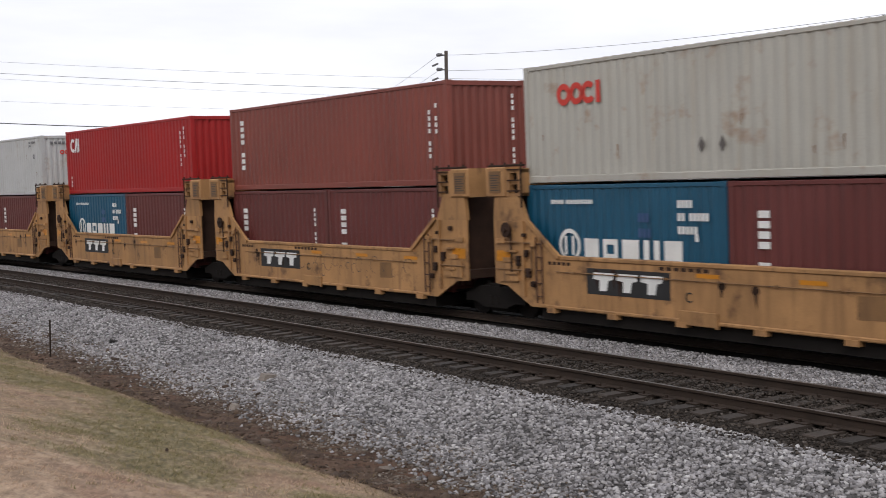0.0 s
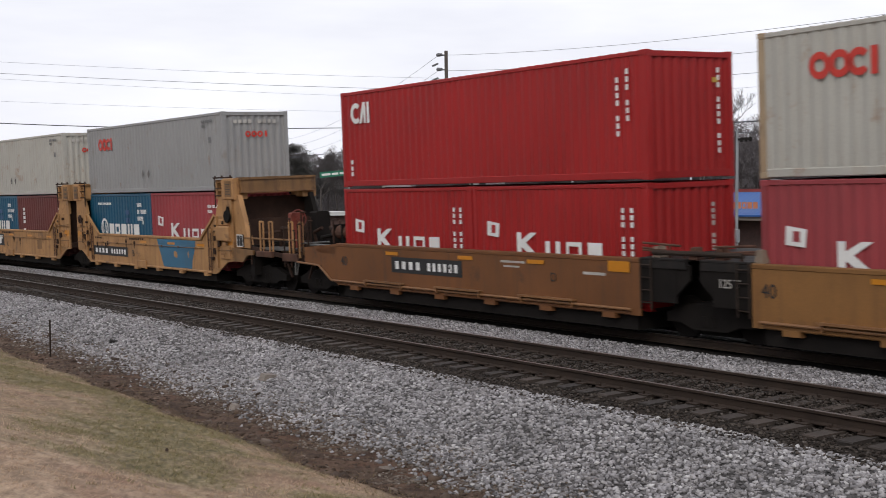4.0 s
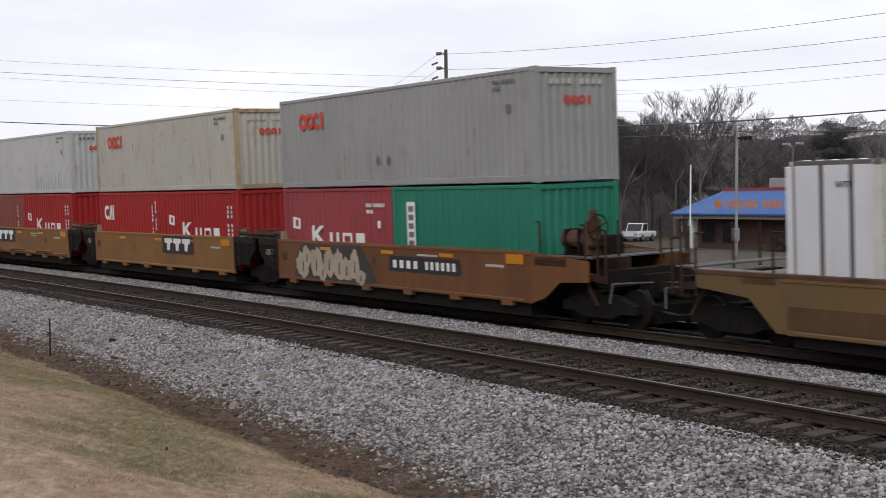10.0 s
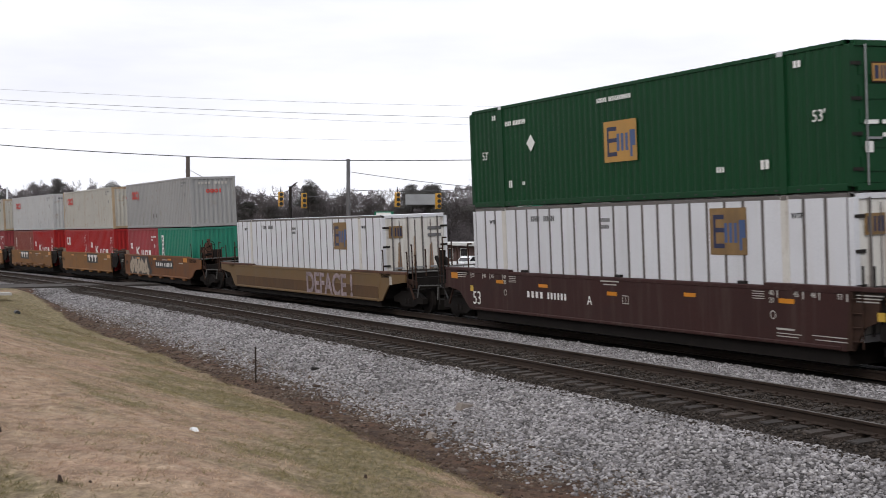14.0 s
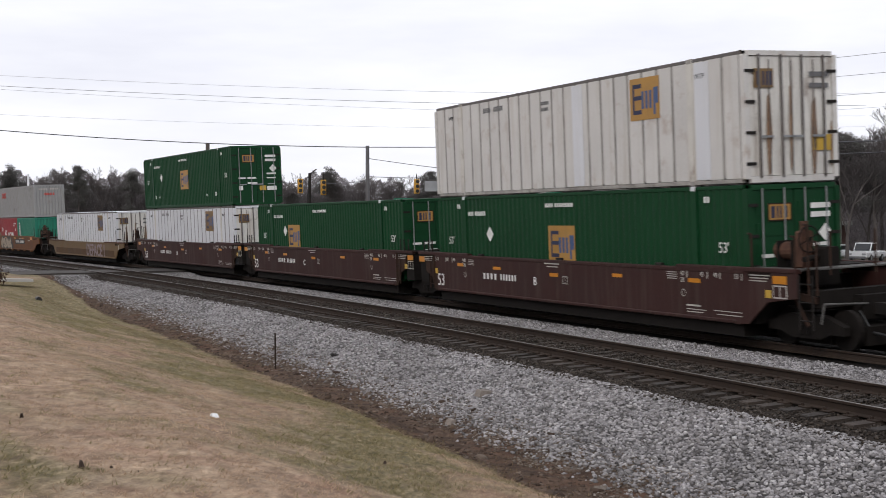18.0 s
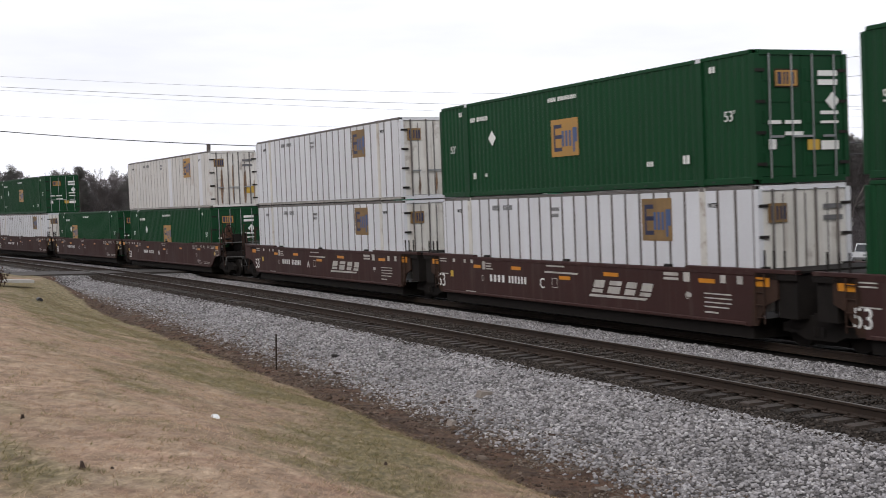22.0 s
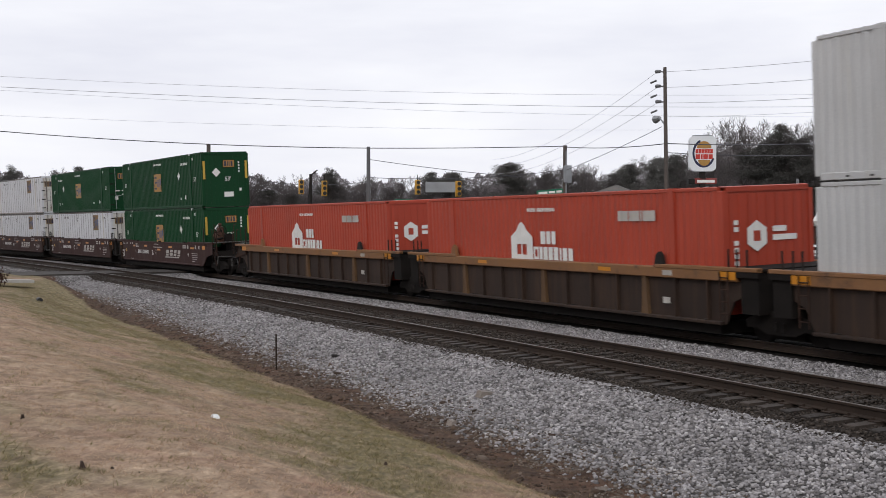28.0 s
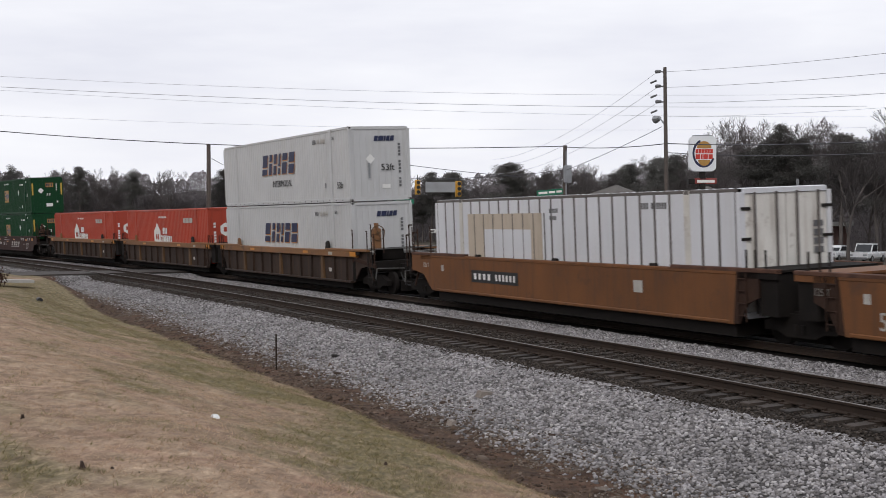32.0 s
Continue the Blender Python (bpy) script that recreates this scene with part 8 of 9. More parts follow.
def restaurant():
    r = tagged(new("fast_food_restaurant"), "low brick restaurant with a blue metal mansard roof", "building")
    g = -1.25
    x0, x1, y0, y1 = -77.0, -51.0, 75.6, 92.0
    built("wall", P["brick"], r, lambda m: m.box(x0 + 0.6, x1 - 0.6, y0 + 0.6, y1 - 0.6, g, 1.9))
    roof = built("roof", P["blueroof"], r, lambda m: hip_roof(m, x0 - 0.4, x1 + 0.4, y0 - 1.6, y1 + 0.6, 1.8, 3.6, (2.6, 3.4)))
    n = 60
    for i in range(n):
        x = x0 - 0.2 + i * (x1 - x0 + 0.4) / (n - 1)
        t = min(1.0, (x - x0 + 0.4) / 2.6, (x1 + 0.4 - x) / 2.6)
        built("seam", P["blueroof"], roof, lambda m: m.strut((x, y0 - 1.61, 1.79), (x, y0 - 1.6 + 3.4 * t, 1.82 + 1.79 * t), 0.04, 0.06))
    built("parapet", P["redband"], r, lambda m: m.box(x0 + 2.2, x1 - 0.75, y0 + 1.9, y1 - 1.9, 3.5, 3.86))
    built("eave_band", P["fascia"], r, lambda m: m.box(x0 - 0.2, x1 + 0.2, y0 - 1.4, y0 + 0.7, 1.38, 1.67))
    built("roof_unit", P["galv"], r, lambda m: m.chamfer(-74.0, -72.2, 82, 83.6, 3.6, 4.7, 0.05))
    built("roof_unit", P["galv"], r, lambda m: m.chamfer(-67.4, -66.0, 82, 84, 3.6, 4.25, 0.05))
    for x in (-75.2, -72.9, -64.4, -61.0, -58.8, -56.9, -55.2, -53.4):
        window_in(r, x, y0 + 0.58, -0.55, 1.3, 1.7, "darkframe")
    for x in (-75.6, -63.4, -61.2, -59.4, -57.6):
        built("column", P["cladding"], r, lambda m: m.box(x - 0.13, x + 0.13, y0 - 0.9, y0 - 0.6, g, 1.4))
    sg = built("roof_sign", P["orangesign"], r, lambda m: (slabs(m, -71.8, 2.3, 3.3, 0.5, (1, 1, 1, 1, 1, 1), 0.0, 0.2, rings=(0, 3)), slabs(m, -68.0, 2.3, 1.9, 0.5, (1, 0.4, 1, 1), 0.0, 0.2)), "row of orange sign blocks", at=(0, 74.6, 0))
    built("emblem", P["orangesign"], sg, lambda m: ring(m, -72.6, 2.55, 0.0, 0.4, 20), at=(0, 0, 0))
    for x in (-66.5, -61.5, -56):
        b = tagged(new("shrub"), "bare brown clipped shrub by the restaurant", "shrub", "shrubs by the restaurant")
        leaf_clump(b, "foliage", "twig", (0, 0, 0.6), (0.9, 0.7, 0.7), 160, 0.16, int(-x))
        b.location = (x, 74.6, g)
    h = tagged(new("house"), "white clapboard house with a grey shingle gable roof", "house")
    built("wall", P["cladding"], h, lambda m: m.prism_y([(-113.2, -0.8), (-107.0, -0.8), (-107.0, 2.3), (-110.1, 4.4), (-113.2, 2.3)], 110, 118))
    built("roof", P["shingle"], h, lambda m: (m.add([(-113.6, 109.6, 2.1), (-110.1, 109.6, 4.6), (-110.1, 118.4, 4.6), (-113.6, 118.4, 2.1)], [(0, 1, 2, 3)]), m.add([(-110.1, 109.6, 4.6), (-102.6, 109.6, 2.1 + 1.4), (-102.6, 118.4, 3.5), (-110.1, 118.4, 4.6)], [(0, 1, 2, 3)])))
    window_in(h, -111.6, 109.98, 0.8, 0.9, 1.2)
    window_in(h, -109.0, 109.98, 0.8, 0.9, 1.2)


def bank():
    """The brick building with a hipped roof, arched porch and a small upper storey."""
    b = tagged(new("brick_building"), "pinkish brick building with hipped shingle roof and pale upper storey", "building")
    g = -1.2
    built("wall", P["pinkbrick"], b, lambda m: m.box(-7.6, 4.6, 0.9, 12, g, 2.2))
    built("roof", P["shingle"], b, lambda m: hip_roof(m, -8.6, 5.5, 0, 13, 2.34, 3.9, (4.5, 6.4)))
    built("eave", P["cladding"], b, lambda m: m.box(-8.65, 5.55, -0.05, 0.05, 2.16, 2.36))
    built("upper_wall", P["stucco"], b, lambda m: m.box(-0.3, 2.5, 2.6, 5.4, 2.5, 4.85))
    built("upper_roof", P["shingle"], b, lambda m: hip_roof(m, -0.7, 2.9, 2.2, 5.8, 4.9, 5.7, (1.7, 1.7)))
    built("upper_eave", P["cladding"], b, lambda m: m.box(-0.72, 2.92, 2.15, 2.22, 4.76, 4.92))
    # the taller corner block, with a pale gabled porch front before it
    built("upper_wall", P["stucco"], b, lambda m: m.box(-7.4, -4.95, 0.35, 3.2, 2.3, 4.95))
    built("upper_roof", P["shingle"], b, lambda m: hip_roof(m, -8.25, -4.1, -0.4, 3.9, 5.0, 5.8, (2.0, 2.0)))
    built("upper_eave", P["cladding"], b, lambda m: m.box(-8.28, -4.07, -0.46, -0.4, 4.86, 5.02))
    built("porch_gable", P["cladding"], b, lambda m: m.prism_y([(-6.35, g), (-5.3, g), (-5.3, 3.1), (-5.8, 3.9), (-6.35, 3.1)], -0.6, -0.1))
    built("upper_window", P["window"], b, lambda m: m.box(-7.15, -6.6, 0.3, 0.35, 2.9, 4.1))
    for i in range(5):
        x = 3.3 - i * 2.3

        def arch(m, xx=x):
            pts = [(xx - 0.8, g), (xx + 0.8, g), (xx + 0.8, 0.6)] + [(xx + 0.8 * math.cos(radians(a)), 0.6 + 0.8 * math.sin(radians(a))) for a in (30, 60, 90, 120, 150)] + [(xx - 0.8, 0.6)]
            m.prism_y(pts, 0.82, 0.9)
        built("arch", P["window"], b, arch)
        built("door_panel", P["cladding"], b, lambda m, xx=x: m.box(xx - 0.25, xx + 0.25, 0.76, 0.82, g + 0.6, 0.7))
    b.location, b.rotation_euler = (-87.0, 60.7, 0), (0, 0, radians(50))
    # low buildings farther along
    for x0, x1, y, z, wall, roofm, lab in ((-125, -104, 80, 2.3, "brick", "concrete", "low brick shop with a pale flat roof"), (-150, -130, 66, 1.4, "brick", "cladding", "low brick shed with a white fascia"), (-86, -60, 96, 1.6, "brick", "shingle", "low brick shop with a dark shingled canopy")):
        s = tagged(new("shop_building"), lab, "building", "low shops")
        built("wall", P[wall], s, lambda m: m.box(x0, x1, y, y + 12, gz(x0, y) - 0.3, z))
        built("roof", P[roofm], s, lambda m: m.chamfer(x0 - 0.5, x1 + 0.5, y - 0.8, y + 12.5, z, z + 0.45, 0.08))
        for i in range(5):
            window_in(s, x0 + (i + 0.5) * (x1 - x0) / 5, y - 0.02, gz(x0, y) + 0.9, 1.8, 1.2)


def parked_car(x, y, yaw, mat, label, pickup=False):
    c = tagged(new("parked_car"), label, "car", "cars in the car park")
    L = 2.6 if pickup else 2.3
    body = built("body", P[mat], c, lambda m: m.chamfer(-L, L, -0.92, 0.92, 0.32, 0.95, 0.14), key=("body", mat, pickup))
    cab = [(-1.5, 0.95), (0.9, 0.95), (0.25, 1.5), (-1.0, 1.5)] if not pickup else [(-0.5, 0.95), (1.3, 0.95), (0.8, 1.72), (-0.45, 1.72)]
    built("cabin", P[mat], c, lambda m: m.prism_y(cab, -0.78, 0.78), key=("cab", mat, pickup))
    built("windscreen", P["window"], c, lambda m: (m.prism_y([(cab[1][0] + 0.01, 1.0), (cab[1][0] + 0.03, 1.0), (cab[2][0] + 0.06, cab[2][1] - 0.08), (cab[2][0] + 0.04, cab[2][1] - 0.08)], -0.7, 0.7)), key=("ws", pickup))
    built("side_window", P["window"], c, lambda m: m.prism_y([(cab[0][0] + 0.2, 1.0), (cab[1][0] - 0.2, 1.0), (cab[2][0] - 0.05, cab[2][1] - 0.1), (cab[3][0] + 0.08, cab[3][1] - 0.1)], -0.79, 0.79), key=("sw", pickup))
    for a in (-1.4, 1.45):
        for q in (-0.85, 0.85):
            w = built("wheel", P["blackpaint"], c, lambda m: m.tube((0, -0.11, 0.33), (0, 0.11, 0.33), 0.33, n=16), key="carwheel", at=(a, q, 0))
            built("rim", P["galv"], w, lambda m: m.tube((0, -0.12, 0.33), (0, 0.12, 0.33), 0.19, n=12), key="carrim")
    for q in (-0.65, 0.65):
        built("headlight", P["galv"], c, lambda m: m.box(L - 0.02, L + 0.02, -0.18, 0.18, 0.6, 0.78), key=("hl", pickup), at=(0, q, 0))
    built("bumper", P["greymark"], c, lambda m: m.chamfer(L - 0.06, L + 0.1, -0.85, 0.85, 0.3, 0.5, 0.04), key=("bump", pickup))
    c.location, c.rotation_euler = (x, y, gz(x, y) + 0.02), (0, 0, radians(yaw))


def leaf_clump(parent, name, mat, centre, radius, n, size, seed, label=""):
    """Many small leaf or twig faces in an uneven clump."""
    rng = np.random.default_rng(seed)
    d = rng.normal(size=(n, 3))
    d /= np.linalg.norm(d, axis=1)[:, None]
    p = d * (rng.random((n, 1)) ** 0.45) * np.array(radius) * (1 + 0.25 * np.sin(d[:, :1] * 5 + seed)) + np.array(centre)
    a = rng.normal(size=(n, 3)) * size
    b = rng.normal(size=(n, 3)) * size
    v = np.stack([p, p + a, p + b], 1).reshape(-1, 3)
    return part(name, tri_mesh(name, v, P[mat]), parent, label)


def tri_mesh(name, v, mat):
    """Loose triangles, three rows of v each."""
    n = len(v) // 3
    me = bpy.data.meshes.new(name)
    me.vertices.add(len(v))
    me.vertices.foreach_set("co", np.ascontiguousarray(v, dtype=np.float32).ravel())
    me.loops.add(3 * n)
    me.loops.foreach_set("vertex_index", np.arange(3 * n, dtype=np.int32))
    me.polygons.add(n)
    me.polygons.foreach_set("loop_start", np.arange(0, 3 * n, 3, dtype=np.int32))
    me.materials.append(mat)
    me.update()
    me.validate()
    return me


def branches(rng, height, depth=5):
    """Segments of a bare tree with a wide rounded crown: (start, end, radius, end radius, level)."""
    out = []

    def grow(p, d, length, r, level):
        k = 4 if level == 0 else 3
        for i in range(k):
            d = (d + Vector([rng.uniform(-0.16, 0.16) for _ in range(3)]) + Vector((0, 0, 0.05))).normalized()
            e = p + d * length / k
            r2 = r * 0.84
            out.append((p, e, r, r2, level))
            p, r = e, r2
            if level < depth and (level > 0 or i > 0):
                side = Vector((rng.uniform(-1, 1), rng.uniform(-1, 1), rng.uniform(-0.15, 0.75))).normalized()
                grow(p, (d * 0.42 + side * 0.62).normalized(), length * rng.uniform(0.45, 0.68), r * 0.62, level + 1)
        if level < depth:
            for _ in range(2):
                side = Vector((rng.uniform(-1, 1), rng.uniform(-1, 1), rng.uniform(0.0, 0.9))).normalized()
                grow(p, (d * 0.55 + side * 0.45).normalized(), length * rng.uniform(0.5, 0.62), r * 0.75, level + 1)
    grow(Vector((0, 0, -0.4)), Vector((0, 0, 1)), height * 0.46, height * 0.016, 0)
    return out


def bare_tree_meshes(seed, height, depth=5):
    rng = random.Random(seed)
    trunk, crown = Mesh(), []
    segs = branches(rng, height, depth)
    fit = height / max(b.z for a, b, r, r2, level in segs)
    for a, b, r, r2, level in segs:
        a, b = a * fit, b * fit
        if level < 3:
            trunk.tube(a, b, max(r, 0.02), max(r2, 0.018), 6 if level < 2 else 4)
        else:
            w, w2 = max(r, 0.013), max(r2, 0.010)
            d = (b - a).normalized()
            u = d.orthogonal().normalized()
            v = d.cross(u).normalized()
            for q in (u, v):
                crown += [a + q * w, a - q * w, b - q * w2, a + q * w, b - q * w2, b + q * w2]
    return trunk.data("trunk", P["bark"]), tri_mesh("crown", np.array([tuple(p) for p in crown]), P["twig"])


def pine_meshes(seed, height):
    """A tall pine: bare lower trunk, and plates of needles in a broad rounded top."""
    rng = np.random.default_rng(seed)
    t = Mesh()
    t.tube((0, 0, -0.4), (0.2, 0.1, height * 0.95), height * 0.016, 0.05, 7)
    v = []
    for i in range(30):
        f = rng.random() ** 0.75
        z = height * (0.40 + 0.55 * f)
        reach = height * 0.24 * math.sqrt(max(0.08, 1.0 - (f - 0.25) ** 2 * 1.6)) * rng.uniform(0.35, 1.0)
        a = rng.uniform(0, 2 * math.pi)
        tip = np.array([reach * math.cos(a), reach * math.sin(a), z + reach * 0.12])
        t.tube((0.2 * z / height, 0, z - 0.3), tuple(tip), 0.07, 0.025, 4)
        for j in range(3):
            c = tip * np.array([1 - 0.33 * j, 1 - 0.33 * j, 1]) + rng.normal(size=3) * 0.25
            n = 330
            d = rng.normal(size=(n, 3))
            d /= np.linalg.norm(d, axis=1)[:, None]
            p = c + d * rng.random((n, 1)) ** 0.4 * np.array([1.25, 1.25, 0.62]) * rng.uniform(0.7, 1.15)
            v.append(np.stack([p, p + rng.normal(size=(n, 3)) * 0.085, p + rng.normal(size=(n, 3)) * 0.085], 1).reshape(-1, 3))
    return t.data("trunk", P["bark"]), tri_mesh("crown", np.concatenate(v), P["needle"])


WOODS = [(92, 300), (86, 285), (78, 270), (70, 240), (62, 215), (58.5, 190), (55.5, 142), (47, 134), (37, 134), (25, 145), (10, 160)]


def wood_line(az):
    return float(np.interp(-az, [-a for a, r in WOODS], [r for a, r in WOODS]))


def place(az, r):
    return -r * math.sin(radians(az)), r * math.cos(radians(az))


STANDOUTS = [(52.66, 4.81, 0, 1.0), (53.53, 4.24, 0, 0.9), (51.27, 4.34, 1, 0.8), (49.45, 4.72, 0, 1.15), (48.77, 3.88, 1, 1.2), (47.32, 4.28, 0, 1.1), (50.35, 3.71, 1, 1.0), (55.71, 3.07, 1, 1.3), (56.37, 2.93, 1, 1.2), (57.69, 2.66, 1, 1.2), (59.93, 2.8, 0, 1.0), (58.71, 2.3, 0, 1.0), (51.96, 3.61, 1, 1.2), (46.06, 4.0, 0, 1.0), (65.69, 2.31, 1, 1.3), (62.97, 2.72, 1, 1.3), (61.04, 2.53, 0, 1.0), (84.5, 2.4, 1, 0.8), (82.9, 2.5, 0, 0.9), (81.73, 2.5, 1, 0.8), (80.9, 2.6, 0, 0.9), (79.51, 2.3, 1, 0.8), (77.82, 2.45, 0, 1.0), (75.6, 2.4, 1, 0.9), (73.2, 2.3, 0, 1.0), (71.0, 2.4, 1, 0.9), (69.0, 2.3, 0, 1.0), (67.4, 2.2, 0, 1.0)]


def woods():
    rng = random.Random(7)
    bare = [bare_tree_meshes(10 + i, 13.0 + i) for i in range(5)]
    pines = [pine_meshes(40 + i, 13.5 + i) for i in range(4)]

    def plant(az, r, pine, k, pick, wide=1.0):
        x, y = place(az, r)
        t, c = pick
        tr = tagged(new("pine_tree" if pine else "bare_tree"), "tall dark green pine tree at the wood's edge" if pine else "bare grey-brown winter tree at the wood's edge", "tree", "trees of the wood's edge")
        part("trunk", t, tr)
        part("crown", c, tr)
        tr.location, tr.rotation_euler, tr.scale = (x, y, gz(x, y)), (0, 0, rng.uniform(0, 6.28)), (k * wide, k * wide, k)
    az = 14.0
    while az < 90:
        r0 = wood_line(az)
        for row in range(2):
            pine = rng.random() < 0.3
            plant(az + rng.uniform(-0.5, 0.5), r0 + 3 + row * 10 + rng.uniform(-4, 5), pine, rng.uniform(0.62, 0.84) * (0.95 if pine else 1.0), rng.choice(pines if pine else bare), 1.15)
        az += math.degrees(4.6 / r0)
    # the tall ones that stand out of the wood's outline: azimuth, height over the eye's level in degrees
    for az, up, pine, wide in STANDOUTS:
        r = wood_line(az) - 3.0
        i = rng.randrange(4)
        pick, h = (pines[i], 13.5 + i) if pine else (bare[i], 13.0 + i)
        x, y = place(az, r)
        top = EYE[2] + r * math.tan(radians(up)) - gz(x, y)
        plant(az, r, pine, top / (h * (1.0 if pine else 1.02)), pick, wide)
    # the dense winter wood behind them
    g = np.random.default_rng(11)
    n = 760000
    a = g.uniform(8, 93, n)
    r = np.interp(-a, [-q for q, _ in WOODS], [w for _, w in WOODS]) + g.uniform(3, 30, n)
    x, y = -r * np.sin(np.radians(a)), r * np.cos(np.radians(a))
    dd = np.hypot(x + 20, y - (FAR_Y - RADIUS)) - (RADIUS - (FAR_Y - NEAR_Y))
    base = np.interp(dd, PD, PZ)
    line = sorted((q[0], q[1] - (0.3 if q[2] else 0.5)) for q in STANDOUTS)
    up = np.interp(a, [q[0] for q in line], [q[1] for q in line]) + 0.16 * np.sin(a * 2.3 + 1) + 0.12 * np.sin(a * 5.1) + 0.07 * np.sin(a * 13.0)
    top = EYE[2] + r * np.tan(np.radians(up)) - base
    z = base + top * g.random(n) ** 0.8
    p = np.stack([x, y, z], 1)
    e1 = g.normal(size=(n, 3)) * np.array([0.08, 0.08, 0.17]) * (r[:, None] / 190)
    e2 = g.normal(size=(n, 3)) * np.array([0.095, 0.095, 0.11]) * (r[:, None] / 190)
    v = np.stack([p, p + e1, p + e2], 1).reshape(-1, 3)
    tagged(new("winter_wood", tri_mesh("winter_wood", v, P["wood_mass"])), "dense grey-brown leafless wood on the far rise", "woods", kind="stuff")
    # a wooded rise that closes the view behind
    bm = Mesh()
    steps = list(range(0, 100, 1))
    for i, q in enumerate(steps):
        crest = float(np.interp(q, [w[0] for w in line], [w[1] for w in line])) - 0.4 + 0.12 * math.sin(q * 1.9)
        for k, drop in ((31, None), (36, 0.25), (60, 0.5), (90, None)):
            rr = wood_line(q) + k
            xx, yy = place(q, rr)
            bm.v.append((xx, yy, gz(xx, yy) - 2.0 if drop is None else EYE[2] + rr * math.tan(radians(crest - drop))))
    bm.f = [(4 * i + j, 4 * i + 4 + j, 4 * i + 5 + j, 4 * i + 1 + j) for i in range(len(steps) - 1) for j in range(3)]
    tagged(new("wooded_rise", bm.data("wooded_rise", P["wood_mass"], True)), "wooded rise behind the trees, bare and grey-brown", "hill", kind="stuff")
    # an unseen rise, added behind the lawn to hold back low sky light
    bm = Mesh()
    steps = list(range(96, 368, 4))
    for q in steps:
        for k, h in ((46, -2.0), (50, 9.5), (60, 12.5), (90, 8)):
            xx, yy = place(q, k * (1.0 + 0.9 * max(0.0, math.cos(radians(q - 96)) ** 3)))
            bm.v.append((xx, yy, 1.0 + h + (1.4 * math.sin(q * 0.21) + math.sin(q * 0.53) if h > 0 else 0)))
    bm.f = [(4 * i + j, 4 * i + 4 + j, 4 * i + 5 + j, 4 * i + 1 + j) for i in range(len(steps) - 1) for j in range(3)]
    tagged(new("wooded_rise", bm.data("wooded_rise", P["wood_mass"], True)), "unseen rise added behind the lawn to block low sky light", "hill", kind="stuff")
    # trees in the town, nearer
    for x, y, k, i in ((-88, 78, 0.92, 0), (-95, 95, 1.0, 3)):
        tr = tagged(new("bare_tree"), "bare grey-brown winter tree among the buildings", "tree", "trees in the town")
        part("trunk", bare[i][0], tr)
        part("crown", bare[i][1], tr)
        tr.location, tr.scale = (x, y, gz(x, y)), (k, k, k)
    tr = tagged(new("cedar_tree"), "dark conical cedar near the far track", "tree")
    leaf_clump(tr, "crown", "needle", (0, 0, 2.4), (1.3, 1.3, 2.4), 1500, 0.22, 5)
    built("trunk", P["bark"], tr, lambda m: m.tube((0, 0, -0.2), (0, 0, 4), 0.14, 0.03, 6))
    tr.location = (-192, 44, gz(-192, 44))
    b = tagged(new("shrub"), "small red-brown winter shrub at the lawn's end", "shrub")
    leaf_clump(b, "foliage", "bush", (0, 0, 0.4), (0.55, 0.55, 0.45), 1500, 0.05, 3)
    b.location = (-52.2, 4.25, 0.12)


utility_poles()
signs()
for args in ((-102, 83.5, -60, "cardark", "dark sedan in the car park"), (-99.3, 84, -58, "carwhite", "white sedan in the car park"), (-96.4, 83.8, -60, "carwhite", "white sedan in the car park"), (-92.6, 84.4, -62, "carwhite", "white pickup in the car park", True), (-104, 86, 20, "carwhite", "white pickup in the car park", True), (-118.5, 58, -70, "carwhite", "white van-like car by the shops"), (-115.5, 58.5, -70, "carwhite", "white car by the shops")):
    parked_car(*args)
restaurant()
bank()
woods()

# ---- road crossing, stones, grass, litter ----
def strip(name, s0, s1, d0, d1, z, mat, label, n=10, skew=0.0):
    """A flat strip of paving across the tracks, following the ground."""
    m = Mesh()
    for i in range(n + 1):
        d = d0 + (d1 - d0) * i / n
        zz = float(np.interp(d, [q[0] for q in z], [q[1] for q in z]))
        for s in (s0, s1):
            p, a, t = line_point(s + skew * d, NEAR_Y)
            q = p + Vector((math.sin(a), math.cos(a), 0)) * d
            m.v.append((q.x, q.y, zz))
    m.f = [(2 * i, 2 * i + 1, 2 * i + 3, 2 * i + 2) for i in range(n)]
    low = [(x, y, z_ - 0.12) for x, y, z_ in m.v]
    k = len(m.v)
    m.v += low
    m.f += [(2 * i + 1, 2 * i + 3, k + 2 * i + 3, k + 2 * i + 1) for i in range(n)] + [(2 * i, k + 2 * i, k + 2 * i + 2, 2 * i + 2) for i in range(n)]
    tagged(new(name, m.data(name, mat)), label, "road", kind="structure")


ROAD_Z = [(-40, 0.35), (-14, 0.2), (-6, -0.10), (-2.2, -0.05), (7.5, -0.03), (12, -0.2), (30, -0.6), (60, -0.9)]
ROAD = (-54.8, -51.0)
strip("road", *ROAD, -40, -0.9, ROAD_Z, P["asphalt"], "worn asphalt road at the level crossing", 16)
strip("road", *ROAD, -0.62, 0.62, ROAD_Z, P["asphalt"], "asphalt infill between the rails of the crossing", 2)
strip("road", *ROAD, 0.9, 4.2, ROAD_Z, P["asphalt"], "asphalt between the two tracks of the crossing", 3)
strip("road", *ROAD, 6.0, 60, ROAD_Z, P["asphalt"], "asphalt road beyond the level crossing", 20)
strip("kerb", -42.2, -41.3, -7.6, -5.9, [(-40, 0.3), (-9, 0.16), (-5, 0.02)], P["concrete"], "pale concrete slab at the lawn's end", 4)


